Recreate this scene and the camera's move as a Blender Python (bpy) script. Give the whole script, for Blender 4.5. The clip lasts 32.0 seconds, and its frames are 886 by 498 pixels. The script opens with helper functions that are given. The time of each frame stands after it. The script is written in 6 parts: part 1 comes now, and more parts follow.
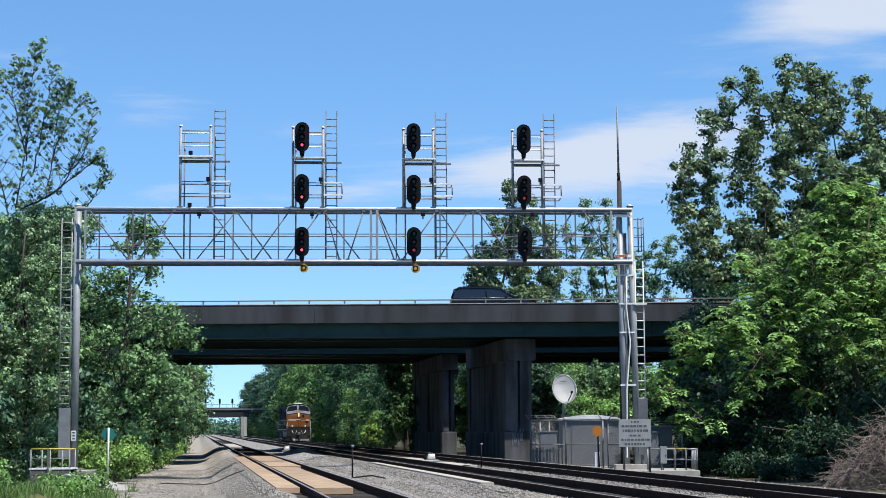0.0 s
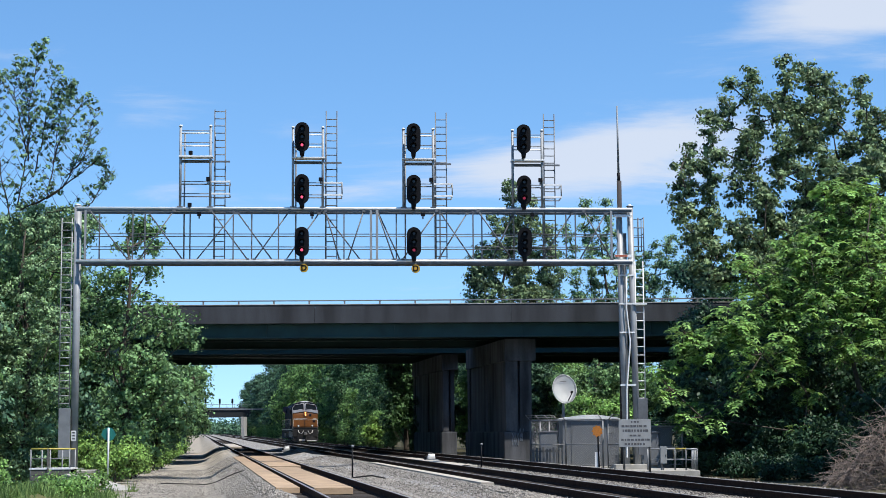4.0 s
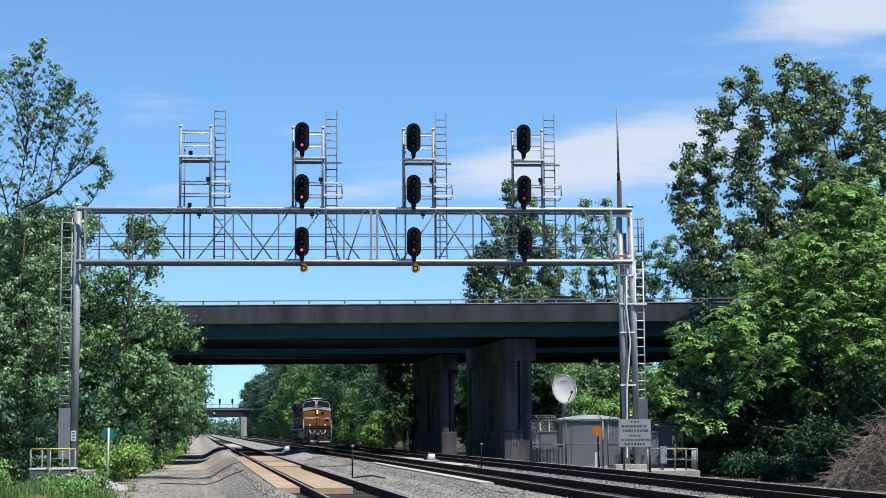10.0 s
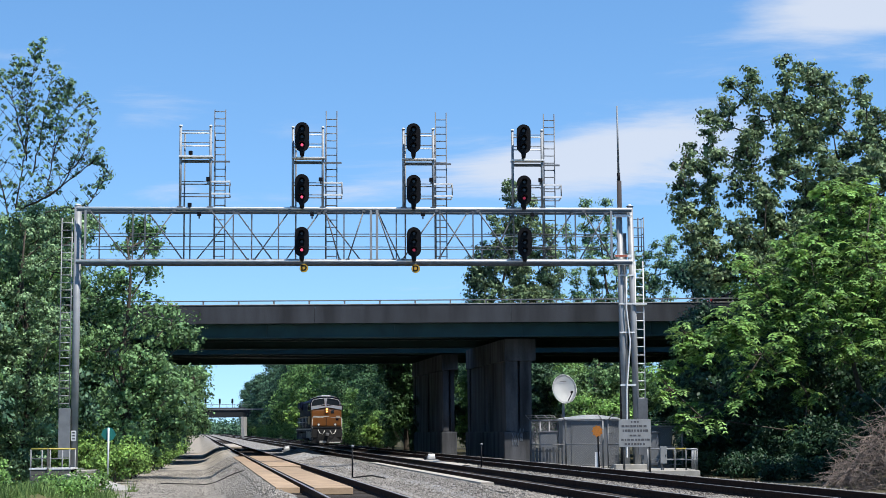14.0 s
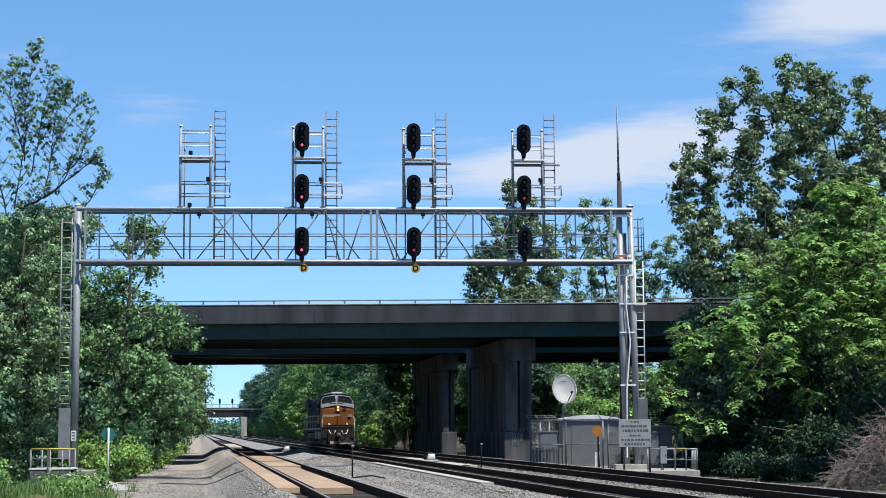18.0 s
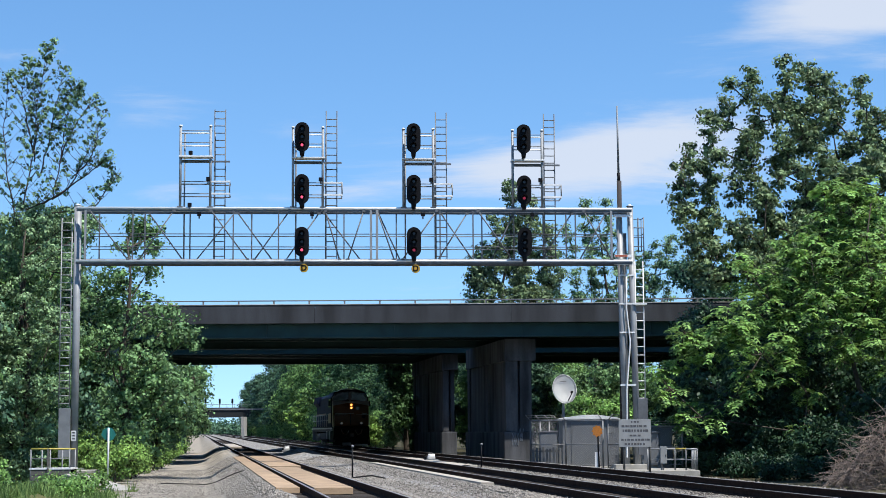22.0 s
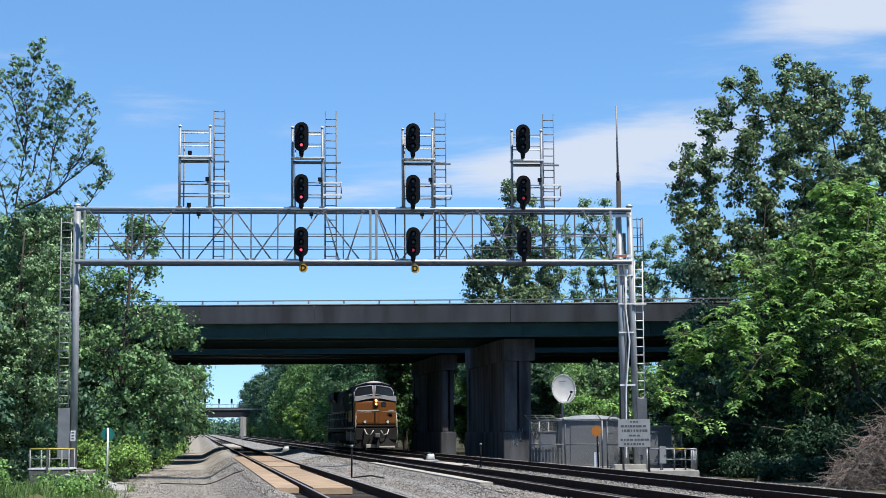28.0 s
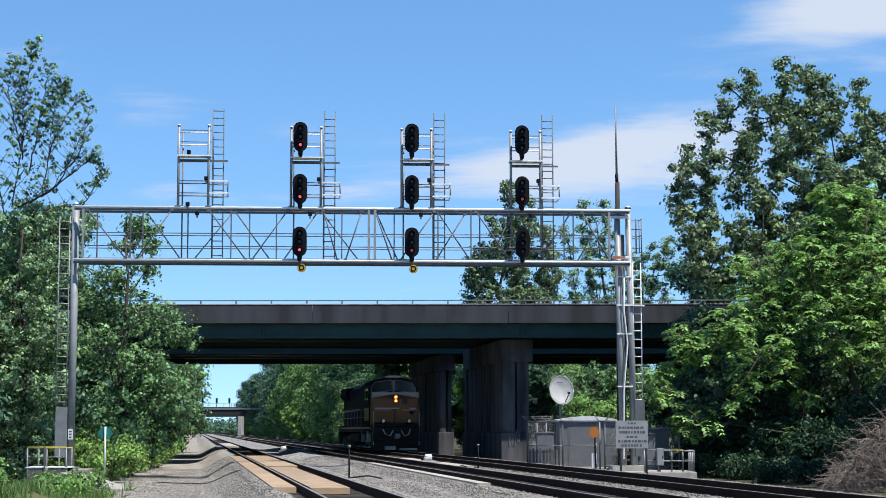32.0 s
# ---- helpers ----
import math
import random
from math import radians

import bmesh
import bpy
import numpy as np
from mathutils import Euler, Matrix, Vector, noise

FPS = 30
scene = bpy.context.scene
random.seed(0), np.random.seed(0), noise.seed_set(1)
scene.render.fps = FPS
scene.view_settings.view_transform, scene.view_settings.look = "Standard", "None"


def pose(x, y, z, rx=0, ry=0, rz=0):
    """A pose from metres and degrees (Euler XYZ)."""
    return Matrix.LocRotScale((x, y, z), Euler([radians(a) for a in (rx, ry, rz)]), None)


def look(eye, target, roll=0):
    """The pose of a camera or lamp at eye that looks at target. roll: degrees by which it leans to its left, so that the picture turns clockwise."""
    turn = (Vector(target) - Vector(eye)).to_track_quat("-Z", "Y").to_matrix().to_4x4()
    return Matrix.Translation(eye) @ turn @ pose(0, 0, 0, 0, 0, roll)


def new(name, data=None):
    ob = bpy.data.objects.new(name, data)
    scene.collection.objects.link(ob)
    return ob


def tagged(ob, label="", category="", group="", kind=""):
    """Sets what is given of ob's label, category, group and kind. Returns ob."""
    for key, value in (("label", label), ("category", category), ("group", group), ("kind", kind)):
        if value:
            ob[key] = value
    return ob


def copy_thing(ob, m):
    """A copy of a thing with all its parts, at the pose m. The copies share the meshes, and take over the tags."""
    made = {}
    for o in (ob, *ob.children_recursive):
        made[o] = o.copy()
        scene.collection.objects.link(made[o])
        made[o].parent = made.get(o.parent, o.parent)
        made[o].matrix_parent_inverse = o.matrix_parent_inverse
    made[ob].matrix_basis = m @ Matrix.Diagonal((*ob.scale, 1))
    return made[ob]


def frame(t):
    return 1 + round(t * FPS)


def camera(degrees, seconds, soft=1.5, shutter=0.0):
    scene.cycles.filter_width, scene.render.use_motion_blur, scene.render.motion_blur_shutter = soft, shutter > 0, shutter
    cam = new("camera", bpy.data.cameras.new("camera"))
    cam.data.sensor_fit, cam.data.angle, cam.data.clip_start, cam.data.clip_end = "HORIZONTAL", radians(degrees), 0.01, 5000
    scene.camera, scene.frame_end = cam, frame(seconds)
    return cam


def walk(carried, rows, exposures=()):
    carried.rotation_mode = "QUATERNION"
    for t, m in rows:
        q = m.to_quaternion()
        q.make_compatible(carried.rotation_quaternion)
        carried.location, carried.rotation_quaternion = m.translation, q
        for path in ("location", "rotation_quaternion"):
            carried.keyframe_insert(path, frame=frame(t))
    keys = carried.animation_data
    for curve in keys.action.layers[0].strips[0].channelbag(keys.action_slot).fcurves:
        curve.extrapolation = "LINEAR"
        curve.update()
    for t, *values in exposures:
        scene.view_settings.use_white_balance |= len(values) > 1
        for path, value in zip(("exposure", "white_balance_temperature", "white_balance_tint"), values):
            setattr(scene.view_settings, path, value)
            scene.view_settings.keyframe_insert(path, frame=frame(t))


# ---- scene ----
cam = camera(29.3, 32.0, soft=0.6)
EYE = (0.0, 0.0, 1.38)
walk(cam, [(0.0, look(EYE, (0.0, 100.0, 12.06), -0.34)),
           (23.0, look(EYE, (0.0, 100.0, 12.06), -0.34)),
           (24.5, look(EYE, (0.04, 100.0, 12.06), -0.34)),
           (31.5, look(EYE, (0.04, 100.0, 12.06), -0.34)),
           (32.0, look(EYE, (0.13, 100.0, 12.09), -0.06))])

# ---------------------------------------------------------------- light
SUN_EL, SUN_AZ = 62.0, 128.0          # azimuth from +y towards +x
world = bpy.data.worlds.new("sky_world")
scene.world = world
world.use_nodes = True
wn, wl = world.node_tree.nodes, world.node_tree.links
wn.clear()
w_out = wn.new("ShaderNodeOutputWorld")
w_bg = wn.new("ShaderNodeBackground")
w_sky = wn.new("ShaderNodeTexSky")
w_sky.sky_type = "NISHITA"
w_sky.sun_disc = False
w_sky.sun_elevation = radians(SUN_EL)
w_sky.sun_rotation = radians(SUN_AZ)
w_sky.air_density, w_sky.dust_density, w_sky.ozone_density = 1.0, 0.0, 3.0
w_bg.inputs["Strength"].default_value = 0.085
w_co = wn.new("ShaderNodeTexCoord")


def wmath(op, a, b=None, clamp=False):
    n = wn.new("ShaderNodeMath")
    n.operation, n.use_clamp = op, clamp
    for i, v in enumerate((a, b)):
        if v is None:
            continue
        if isinstance(v, (int, float)):
            n.inputs[i].default_value = v
        else:
            wl.new(v, n.inputs[i])
    return n.outputs[0]


w_sep = wn.new("ShaderNodeSeparateXYZ")
wl.new(w_co.outputs["Generated"], w_sep.inputs[0])
dz = wmath("MAXIMUM", w_sep.outputs["Z"], 0.02)
cx = wmath("DIVIDE", w_sep.outputs["X"], wmath("ADD", dz, 0.12))
cy = wmath("DIVIDE", w_sep.outputs["Y"], wmath("ADD", dz, 0.12))
w_vec = wn.new("ShaderNodeCombineXYZ")
wl.new(wmath("ADD", wmath("MULTIPLY", cx, 0.75), wmath("MULTIPLY", cy, 0.1)), w_vec.inputs[0])
wl.new(wmath("MULTIPLY", cy, 1.25), w_vec.inputs[1])
w_noise = wn.new("ShaderNodeTexNoise")
w_noise.inputs["Scale"].default_value = 1.9
w_noise.inputs["Detail"].default_value = 7.0
w_noise.inputs["Roughness"].default_value = 0.64
w_noise.inputs["Distortion"].default_value = 0.35
wl.new(w_vec.outputs[0], w_noise.inputs["Vector"])


def cloud_bank(x, z, rx, rz, lean):
    """A soft bank of thin cloud round the direction (x, 1, z)."""
    ax = wmath("SUBTRACT", wmath("DIVIDE", w_sep.outputs["X"], wmath("MAXIMUM", w_sep.outputs["Y"], 0.05)), x)
    az = wmath("SUBTRACT", wmath("DIVIDE", w_sep.outputs["Z"], wmath("MAXIMUM", w_sep.outputs["Y"], 0.05)), z)
    az = wmath("SUBTRACT", az, wmath("MULTIPLY", ax, lean))
    d = wmath("ADD", wmath("POWER", wmath("ABSOLUTE", wmath("DIVIDE", ax, rx)), 2.0),
              wmath("POWER", wmath("ABSOLUTE", wmath("DIVIDE", az, rz)), 2.0))
    return wmath("MULTIPLY", wmath("POWER", 2.718, wmath("MULTIPLY", d, -1.0)),
                 wmath("LESS_THAN", wmath("MULTIPLY", w_sep.outputs["Y"], -1.0), -0.05))


banks = 0.0
for bank in ((0.257, 0.250, 0.082, 0.021, 0.08, 0.75), (0.135, 0.170, 0.095, 0.028, 0.16, 0.50), (0.04, 0.152, 0.06, 0.014, 0.12, 0.32),
             (-0.05, 0.144, 0.045, 0.010, 0.05, 0.26), (-0.18, 0.186, 0.030, 0.018, 0.30, 0.16), (-0.17, 0.142, 0.045, 0.010, 0.0, 0.24), (0.27, 0.215, 0.03, 0.008, 0.2, 0.2)):
    banks = wmath("ADD", wmath("MULTIPLY", cloud_bank(*bank[:5]), bank[5]), banks)
w_ramp = wn.new("ShaderNodeMapRange")
w_ramp.inputs["From Min"].default_value, w_ramp.inputs["From Max"].default_value = 0.60, 0.98
w_ramp.inputs["To Max"].default_value = 0.85
w_ramp.interpolation_type = "SMOOTHSTEP"
wl.new(wmath("ADD", w_noise.outputs["Fac"], banks), w_ramp.inputs["Value"])
w_mix = wn.new("ShaderNodeMix")
w_mix.data_type = "RGBA"
w_mix.inputs["B"].default_value = (5.0, 5.4, 6.15, 1)
wl.new(w_ramp.outputs[0], w_mix.inputs["Factor"])
w_lift = wn.new("ShaderNodeVectorMath")
w_lift.operation = "ADD"
w_lift.inputs[1].default_value = (0, 0, 0.11)
wl.new(w_co.outputs["Generated"], w_lift.inputs[0])
w_unit = wn.new("ShaderNodeVectorMath")
w_unit.operation = "NORMALIZE"
wl.new(w_lift.outputs[0], w_unit.inputs[0])
wl.new(w_unit.outputs[0], w_sky.inputs["Vector"])
w_hue = wn.new("ShaderNodeHueSaturation")
w_hue.inputs["Saturation"].default_value = 1.18
w_hue.inputs["Hue"].default_value = 0.4985
w_hue.inputs["Value"].default_value = 1.37
wl.new(w_sky.outputs[0], w_hue.inputs["Color"])
wl.new(w_hue.outputs[0], w_mix.inputs["A"])
wl.new(w_mix.outputs["Result"], w_bg.inputs["Color"])
wl.new(w_bg.outputs[0], w_out.inputs[0])

sun = new("sun", bpy.data.lights.new("sun", "SUN"))
sun.data.energy, sun.data.angle, sun.data.color = 4.6, radians(0.55), (1.0, 0.955, 0.88)
sun_from = Vector((math.sin(radians(SUN_AZ)) * math.cos(radians(SUN_EL)), math.cos(radians(SUN_AZ)) * math.cos(radians(SUN_EL)), math.sin(radians(SUN_EL))))
sun.matrix_world = look(sun_from * 100, (0, 0, 0))
scene.view_settings.exposure = 0.8

# ---------------------------------------------------------------- plan
LEAN = -0.1447                        # all tracks run along (LEAN, 1, 0)
RAIL = 0.10                           # height of the rail heads
TRACKS = (3.30, 8.75, 12.50)          # centre lines at y = 0
ALONG = math.degrees(math.atan(-LEAN))


def on(q, y):
    """x of the line that lies q metres beside the camera and runs with the tracks."""
    return q + LEAN * y


# ---------------------------------------------------------------- materials
def mat(name, colour, rough=0.7, metal=0.0, vary=0.25, scale=3.0, bump=0.15, grain=40.0, other=None, island=0.0, emit=None, spec=0.4, transm=0.0, streak=False, obj=0.0):
    colour = tuple(0.69 * c for c in colour)
    m = bpy.data.materials.new(name)
    m.use_nodes = True
    n, l = m.node_tree.nodes, m.node_tree.links
    b = n["Principled BSDF"]
    b.inputs["Roughness"].default_value = rough
    b.inputs["Metallic"].default_value = metal
    b.inputs["Specular IOR Level"].default_value = spec
    co = n.new("ShaderNodeTexCoord")
    mp = n.new("ShaderNodeMapping")
    l.new(co.outputs["Object"], mp.inputs[0])
    if streak:
        mp.inputs["Scale"].default_value = (1, 1, 0.18)
    big, small = n.new("ShaderNodeTexNoise"), n.new("ShaderNodeTexNoise")
    big.inputs["Scale"].default_value, big.inputs["Detail"].default_value = scale, 5
    small.inputs["Scale"].default_value, small.inputs["Detail"].default_value = grain, 4
    l.new(mp.outputs[0], big.inputs[0])
    l.new(co.outputs["Object"], small.inputs[0])
    if other is None:
        other = tuple(c * (1 - vary) for c in colour)
    mix = n.new("ShaderNodeMix")
    mix.data_type = "RGBA"
    mix.inputs["A"].default_value, mix.inputs["B"].default_value = (*colour, 1), (*other, 1)
    rng = n.new("ShaderNodeMapRange")
    rng.inputs["From Min"].default_value, rng.inputs["From Max"].default_value = 0.38, 0.66
    l.new(big.outputs["Fac"], rng.inputs[0])
    l.new(rng.outputs[0], mix.inputs["Factor"])
    hsv = n.new("ShaderNodeHueSaturation")
    l.new(mix.outputs["Result"], hsv.inputs["Color"])
    val = n.new("ShaderNodeMath")
    val.operation = "MULTIPLY_ADD"
    val.inputs[1].default_value, val.inputs[2].default_value = vary * 1.2, 1 - vary * 0.6
    l.new(small.outputs["Fac"], val.inputs[0])
    last = val.outputs[0]
    if island or obj:
        src = n.new("ShaderNodeNewGeometry").outputs["Random Per Island"] if island else n.new("ShaderNodeObjectInfo").outputs["Random"]
        add = n.new("ShaderNodeMath")
        add.operation = "MULTIPLY_ADD"
        add.inputs[1].default_value = island or obj
        l.new(src, add.inputs[0])
        sub = n.new("ShaderNodeMath")
        sub.operation = "SUBTRACT"
        sub.inputs[1].default_value = (island or obj) / 2
        l.new(last, sub.inputs[0])
        l.new(sub.outputs[0], add.inputs[2])
        last = add.outputs[0]
    l.new(last, hsv.inputs["Value"])
    l.new(hsv.outputs[0], b.inputs["Base Color"])
    if bump:
        bp = n.new("ShaderNodeBump")
        bp.inputs["Strength"].default_value, bp.inputs["Distance"].default_value = bump, 0.02
        l.new(small.outputs["Fac"], bp.inputs["Height"])
        l.new(bp.outputs[0], b.inputs["Normal"])
    if emit:
        b.inputs["Emission Color"].default_value = (*emit[0], 1)
        b.inputs["Emission Strength"].default_value = emit[1]
    if transm:
        b.inputs["Transmission Weight"].default_value = transm
    return m


def leaf_mat(name, c1, c2, trans=0.35, spread=0.34):
    # low end made darker and bluer: shade inside the crowns put into colour
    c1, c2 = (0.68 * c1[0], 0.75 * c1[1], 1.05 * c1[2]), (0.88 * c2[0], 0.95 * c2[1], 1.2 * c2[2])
    m = bpy.data.materials.new(name)
    m.use_nodes = True
    n, l = m.node_tree.nodes, m.node_tree.links
    b = n["Principled BSDF"]
    b.inputs["Roughness"].default_value = 0.55
    b.inputs["Specular IOR Level"].default_value = 0.2
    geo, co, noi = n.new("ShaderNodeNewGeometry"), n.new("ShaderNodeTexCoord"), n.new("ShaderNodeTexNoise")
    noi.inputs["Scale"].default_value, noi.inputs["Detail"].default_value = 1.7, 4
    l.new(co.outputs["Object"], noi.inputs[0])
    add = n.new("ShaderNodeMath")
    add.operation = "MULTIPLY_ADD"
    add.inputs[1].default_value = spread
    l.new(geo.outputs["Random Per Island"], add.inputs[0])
    # steep noise range paints lit and shaded clumps into the leaf colour
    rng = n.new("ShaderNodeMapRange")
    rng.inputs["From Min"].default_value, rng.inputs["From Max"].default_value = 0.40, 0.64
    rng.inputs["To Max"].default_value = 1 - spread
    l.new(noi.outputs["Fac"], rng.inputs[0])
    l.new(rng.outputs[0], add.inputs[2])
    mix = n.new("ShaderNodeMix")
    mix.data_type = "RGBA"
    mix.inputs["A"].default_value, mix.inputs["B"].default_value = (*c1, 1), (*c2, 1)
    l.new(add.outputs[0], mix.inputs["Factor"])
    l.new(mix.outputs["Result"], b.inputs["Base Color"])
    tr = n.new("ShaderNodeBsdfTranslucent")
    bright = n.new("ShaderNodeHueSaturation")
    bright.inputs["Hue"].default_value, bright.inputs["Value"].default_value = 0.475, 1.5
    l.new(mix.outputs["Result"], bright.inputs["Color"])
    l.new(bright.outputs[0], tr.inputs["Color"])
    sh = n.new("ShaderNodeMixShader")
    sh.inputs[0].default_value = trans
    l.new(b.outputs[0], sh.inputs[1])
    l.new(tr.outputs[0], sh.inputs[2])
    l.new(sh.outputs[0], n["Material Output"].inputs["Surface"])
    return m


def ground_mat():
    """Grey gravel between the tracks, a pale dirt way beside them, grass outside left, litter with painted shade
    outside right.
    """
    m = bpy.data.materials.new("ground_gravel")
    m.use_nodes = True
    n, l = m.node_tree.nodes, m.node_tree.links
    b = n["Principled BSDF"]
    b.inputs["Roughness"].default_value = 0.92
    b.inputs["Specular IOR Level"].default_value = 0.15
    co, sep = n.new("ShaderNodeTexCoord"), n.new("ShaderNodeSeparateXYZ")
    l.new(co.outputs["Object"], sep.inputs[0])

    def mth(op, a, c=None, clamp=False):
        k = n.new("ShaderNodeMath")
        k.operation, k.use_clamp = op, clamp
        for i, v in enumerate((a, c)):
            if v is None:
                continue
            if isinstance(v, (int, float)):
                k.inputs[i].default_value = v
            else:
                l.new(v, k.inputs[i])
        return k.outputs[0]

    def noi(scale, detail=4):
        k = n.new("ShaderNodeTexNoise")
        k.inputs["Scale"].default_value, k.inputs["Detail"].default_value = scale, detail
        l.new(co.outputs["Object"], k.inputs[0])
        return k.outputs["Fac"]

    def blend(f, a, c):
        k = n.new("ShaderNodeMix")
        k.data_type = "RGBA"
        for i, v in (("Factor", f), ("A", a), ("B", c)):
            if isinstance(v, tuple):
                k.inputs[i].default_value = (*v, 1)
            else:
                l.new(v, k.inputs[i])
        return k.outputs["Result"]

    q = mth("ADD", sep.outputs["X"], mth("MULTIPLY", sep.outputs["Y"], -LEAN))
    wob = mth("MULTIPLY", mth("SUBTRACT", noi(0.35, 5), 0.5), 3.0)
    qw = mth("ADD", q, wob)
    vor = n.new("ShaderNodeTexVoronoi")
    vor.inputs["Scale"].default_value = 9.0
    l.new(co.outputs["Object"], vor.inputs[0])
    stone = blend(vor.outputs["Color"], (0.038, 0.036, 0.032), (0.365, 0.34, 0.30))
    hs = n.new("ShaderNodeHueSaturation")
    hs.inputs["Saturation"].default_value = 0.10
    l.new(stone, hs.inputs["Color"])
    gravel = blend(mth("MULTIPLY", mth("SUBTRACT", noi(0.9, 6), 0.42), 2.6, True), hs.outputs[0], (0.21, 0.183, 0.15))
    dirt = blend(mth("MULTIPLY", mth("SUBTRACT", noi(1.6, 6), 0.35), 2.6, True), (0.325, 0.295, 0.25), (0.15, 0.137, 0.118))
    grass = blend(noi(0.7, 6), (0.047, 0.064, 0.019), (0.145, 0.13, 0.06))
    left_way = mth("MULTIPLY", mth("SUBTRACT", 2.1, qw), 1.2, True)
    col = blend(left_way, gravel, dirt)
    verge = mth("MULTIPLY", mth("SUBTRACT", -2.3, qw), 1.0, True)
    col = blend(verge, col, grass)
    right = mth("MULTIPLY", mth("SUBTRACT", qw, 16.6), 0.9, True)
    # right verge darkened: the shade under the trees is put into this colour
    shaded_litter = blend(noi(1.1, 6), (0.028, 0.032, 0.014), (0.085, 0.070, 0.045))
    col = blend(right, col, shaded_litter)
    l.new(col, b.inputs["Base Color"])
    bp = n.new("ShaderNodeBump")
    bp.inputs["Strength"].default_value, bp.inputs["Distance"].default_value = 0.9, 0.05
    l.new(mth("ADD", vor.outputs["Distance"], mth("MULTIPLY", noi(30, 3), 0.6)), bp.inputs["Height"])
    l.new(bp.outputs[0], b.inputs["Normal"])
    return m


M_ground = ground_mat()
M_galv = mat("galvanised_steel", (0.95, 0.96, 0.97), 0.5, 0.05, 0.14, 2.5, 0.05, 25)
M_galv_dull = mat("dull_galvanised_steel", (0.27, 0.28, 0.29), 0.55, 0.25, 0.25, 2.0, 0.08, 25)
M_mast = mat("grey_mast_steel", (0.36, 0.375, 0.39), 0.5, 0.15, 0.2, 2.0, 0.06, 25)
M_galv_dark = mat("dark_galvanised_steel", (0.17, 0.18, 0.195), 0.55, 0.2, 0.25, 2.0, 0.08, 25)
M_black = mat("matt_black_paint", (0.004, 0.004, 0.006), 0.6, 0.0, 0.3, 5, 0.05, spec=0.15)
M_hood = mat("black_hood_paint", (0.005, 0.005, 0.007), 0.45, 0.0, 0.2, 5, 0.03, spec=0.15)
M_red = mat("red_lens_lit", (0.35, 0.02, 0.04), 0.25, 0, 0.05, 5, 0, emit=((1.0, 0.10, 0.20), 0.75))
M_red_dim = mat("red_lens_weak", (0.30, 0.02, 0.04), 0.25, 0, 0.05, 5, 0, emit=((1.0, 0.07, 0.18), 0.14))
M_lens = mat("dark_lens", (0.012, 0.012, 0.016), 0.2, 0, 0.05, 5, 0)
M_yellow = mat("yellow_sign_sheet", (0.62, 0.36, 0.03), 0.5, 0, 0.12, 6, 0.02)
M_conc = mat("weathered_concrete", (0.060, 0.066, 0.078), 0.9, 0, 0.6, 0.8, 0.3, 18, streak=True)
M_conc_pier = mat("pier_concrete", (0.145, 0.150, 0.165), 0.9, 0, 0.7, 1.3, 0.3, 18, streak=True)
M_conc_pale = mat("pale_concrete", (0.46, 0.44, 0.40), 0.85, 0, 0.32, 2.0, 0.2, 30)
M_girder = mat("dark_green_girder_paint", (0.026, 0.086, 0.078), 0.6, 0, 0.3, 1.2, 0.08, 20)
M_far_steel = mat("dark_far_steel", (0.020, 0.024, 0.027), 0.8, 0, 0.3, 1.0, 0.05, 20)
M_asphalt = mat("asphalt", (0.055, 0.055, 0.057), 0.9, 0, 0.3, 0.5, 0.3, 60)
M_rail_head = mat("worn_rail_steel", (0.52, 0.48, 0.45), 0.5, 0.7, 0.15, 4, 0.02)
M_rail = mat("rusty_rail_steel", (0.060, 0.034, 0.025), 0.9, 0.0, 0.35, 6, 0.15, spec=0.08)
M_tie = mat("creosoted_tie_wood", (0.060, 0.048, 0.040), 0.9, 0, 0.4, 3, 0.4, 30, obj=0.5)
M_plank = mat("crossing_timber", (0.48, 0.34, 0.215), 0.85, 0, 0.3, 1.5, 0.3, 25, obj=0.3)
M_strip = mat("pale_crossing_concrete", (0.50, 0.45, 0.38), 0.85, 0, 0.2, 1.5, 0.2, 25, obj=0.2)
M_bark = mat("tree_bark", (0.085, 0.068, 0.052), 0.92, 0, 0.4, 5, 0.6, 22)
M_bark_pale = mat("grey_dry_bark", (0.34, 0.27, 0.225), 0.92, 0, 0.35, 5, 0.4, 22)
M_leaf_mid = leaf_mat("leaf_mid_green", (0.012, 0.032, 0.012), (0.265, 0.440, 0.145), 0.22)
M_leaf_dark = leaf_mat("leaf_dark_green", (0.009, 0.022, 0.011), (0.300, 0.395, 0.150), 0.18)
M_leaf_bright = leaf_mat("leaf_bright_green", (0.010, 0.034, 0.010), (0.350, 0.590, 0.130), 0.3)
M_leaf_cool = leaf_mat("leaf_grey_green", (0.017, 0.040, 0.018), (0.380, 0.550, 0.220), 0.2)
# dark copy of the leaf green: shade under the trees put into colour
M_leaf_shade = leaf_mat("leaf_painted_shade_green", (0.008, 0.024, 0.010), (0.050, 0.105, 0.038), 0.12)
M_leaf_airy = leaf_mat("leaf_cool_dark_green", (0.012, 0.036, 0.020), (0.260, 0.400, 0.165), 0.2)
# half-shaded copy of the leaf green, dimmer light put into its colour
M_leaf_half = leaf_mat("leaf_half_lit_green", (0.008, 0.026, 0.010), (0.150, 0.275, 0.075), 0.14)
# blue-green tint puts the distance haze into the far leaf colour
M_far = leaf_mat("leaf_far_haze_green", (0.009, 0.030, 0.018), (0.125, 0.235, 0.105), 0.15, 0.14)
M_wood_bright = leaf_mat("leaf_wood_bright_green", (0.010, 0.036, 0.012), (0.300, 0.510, 0.125), 0.25, 0.14)
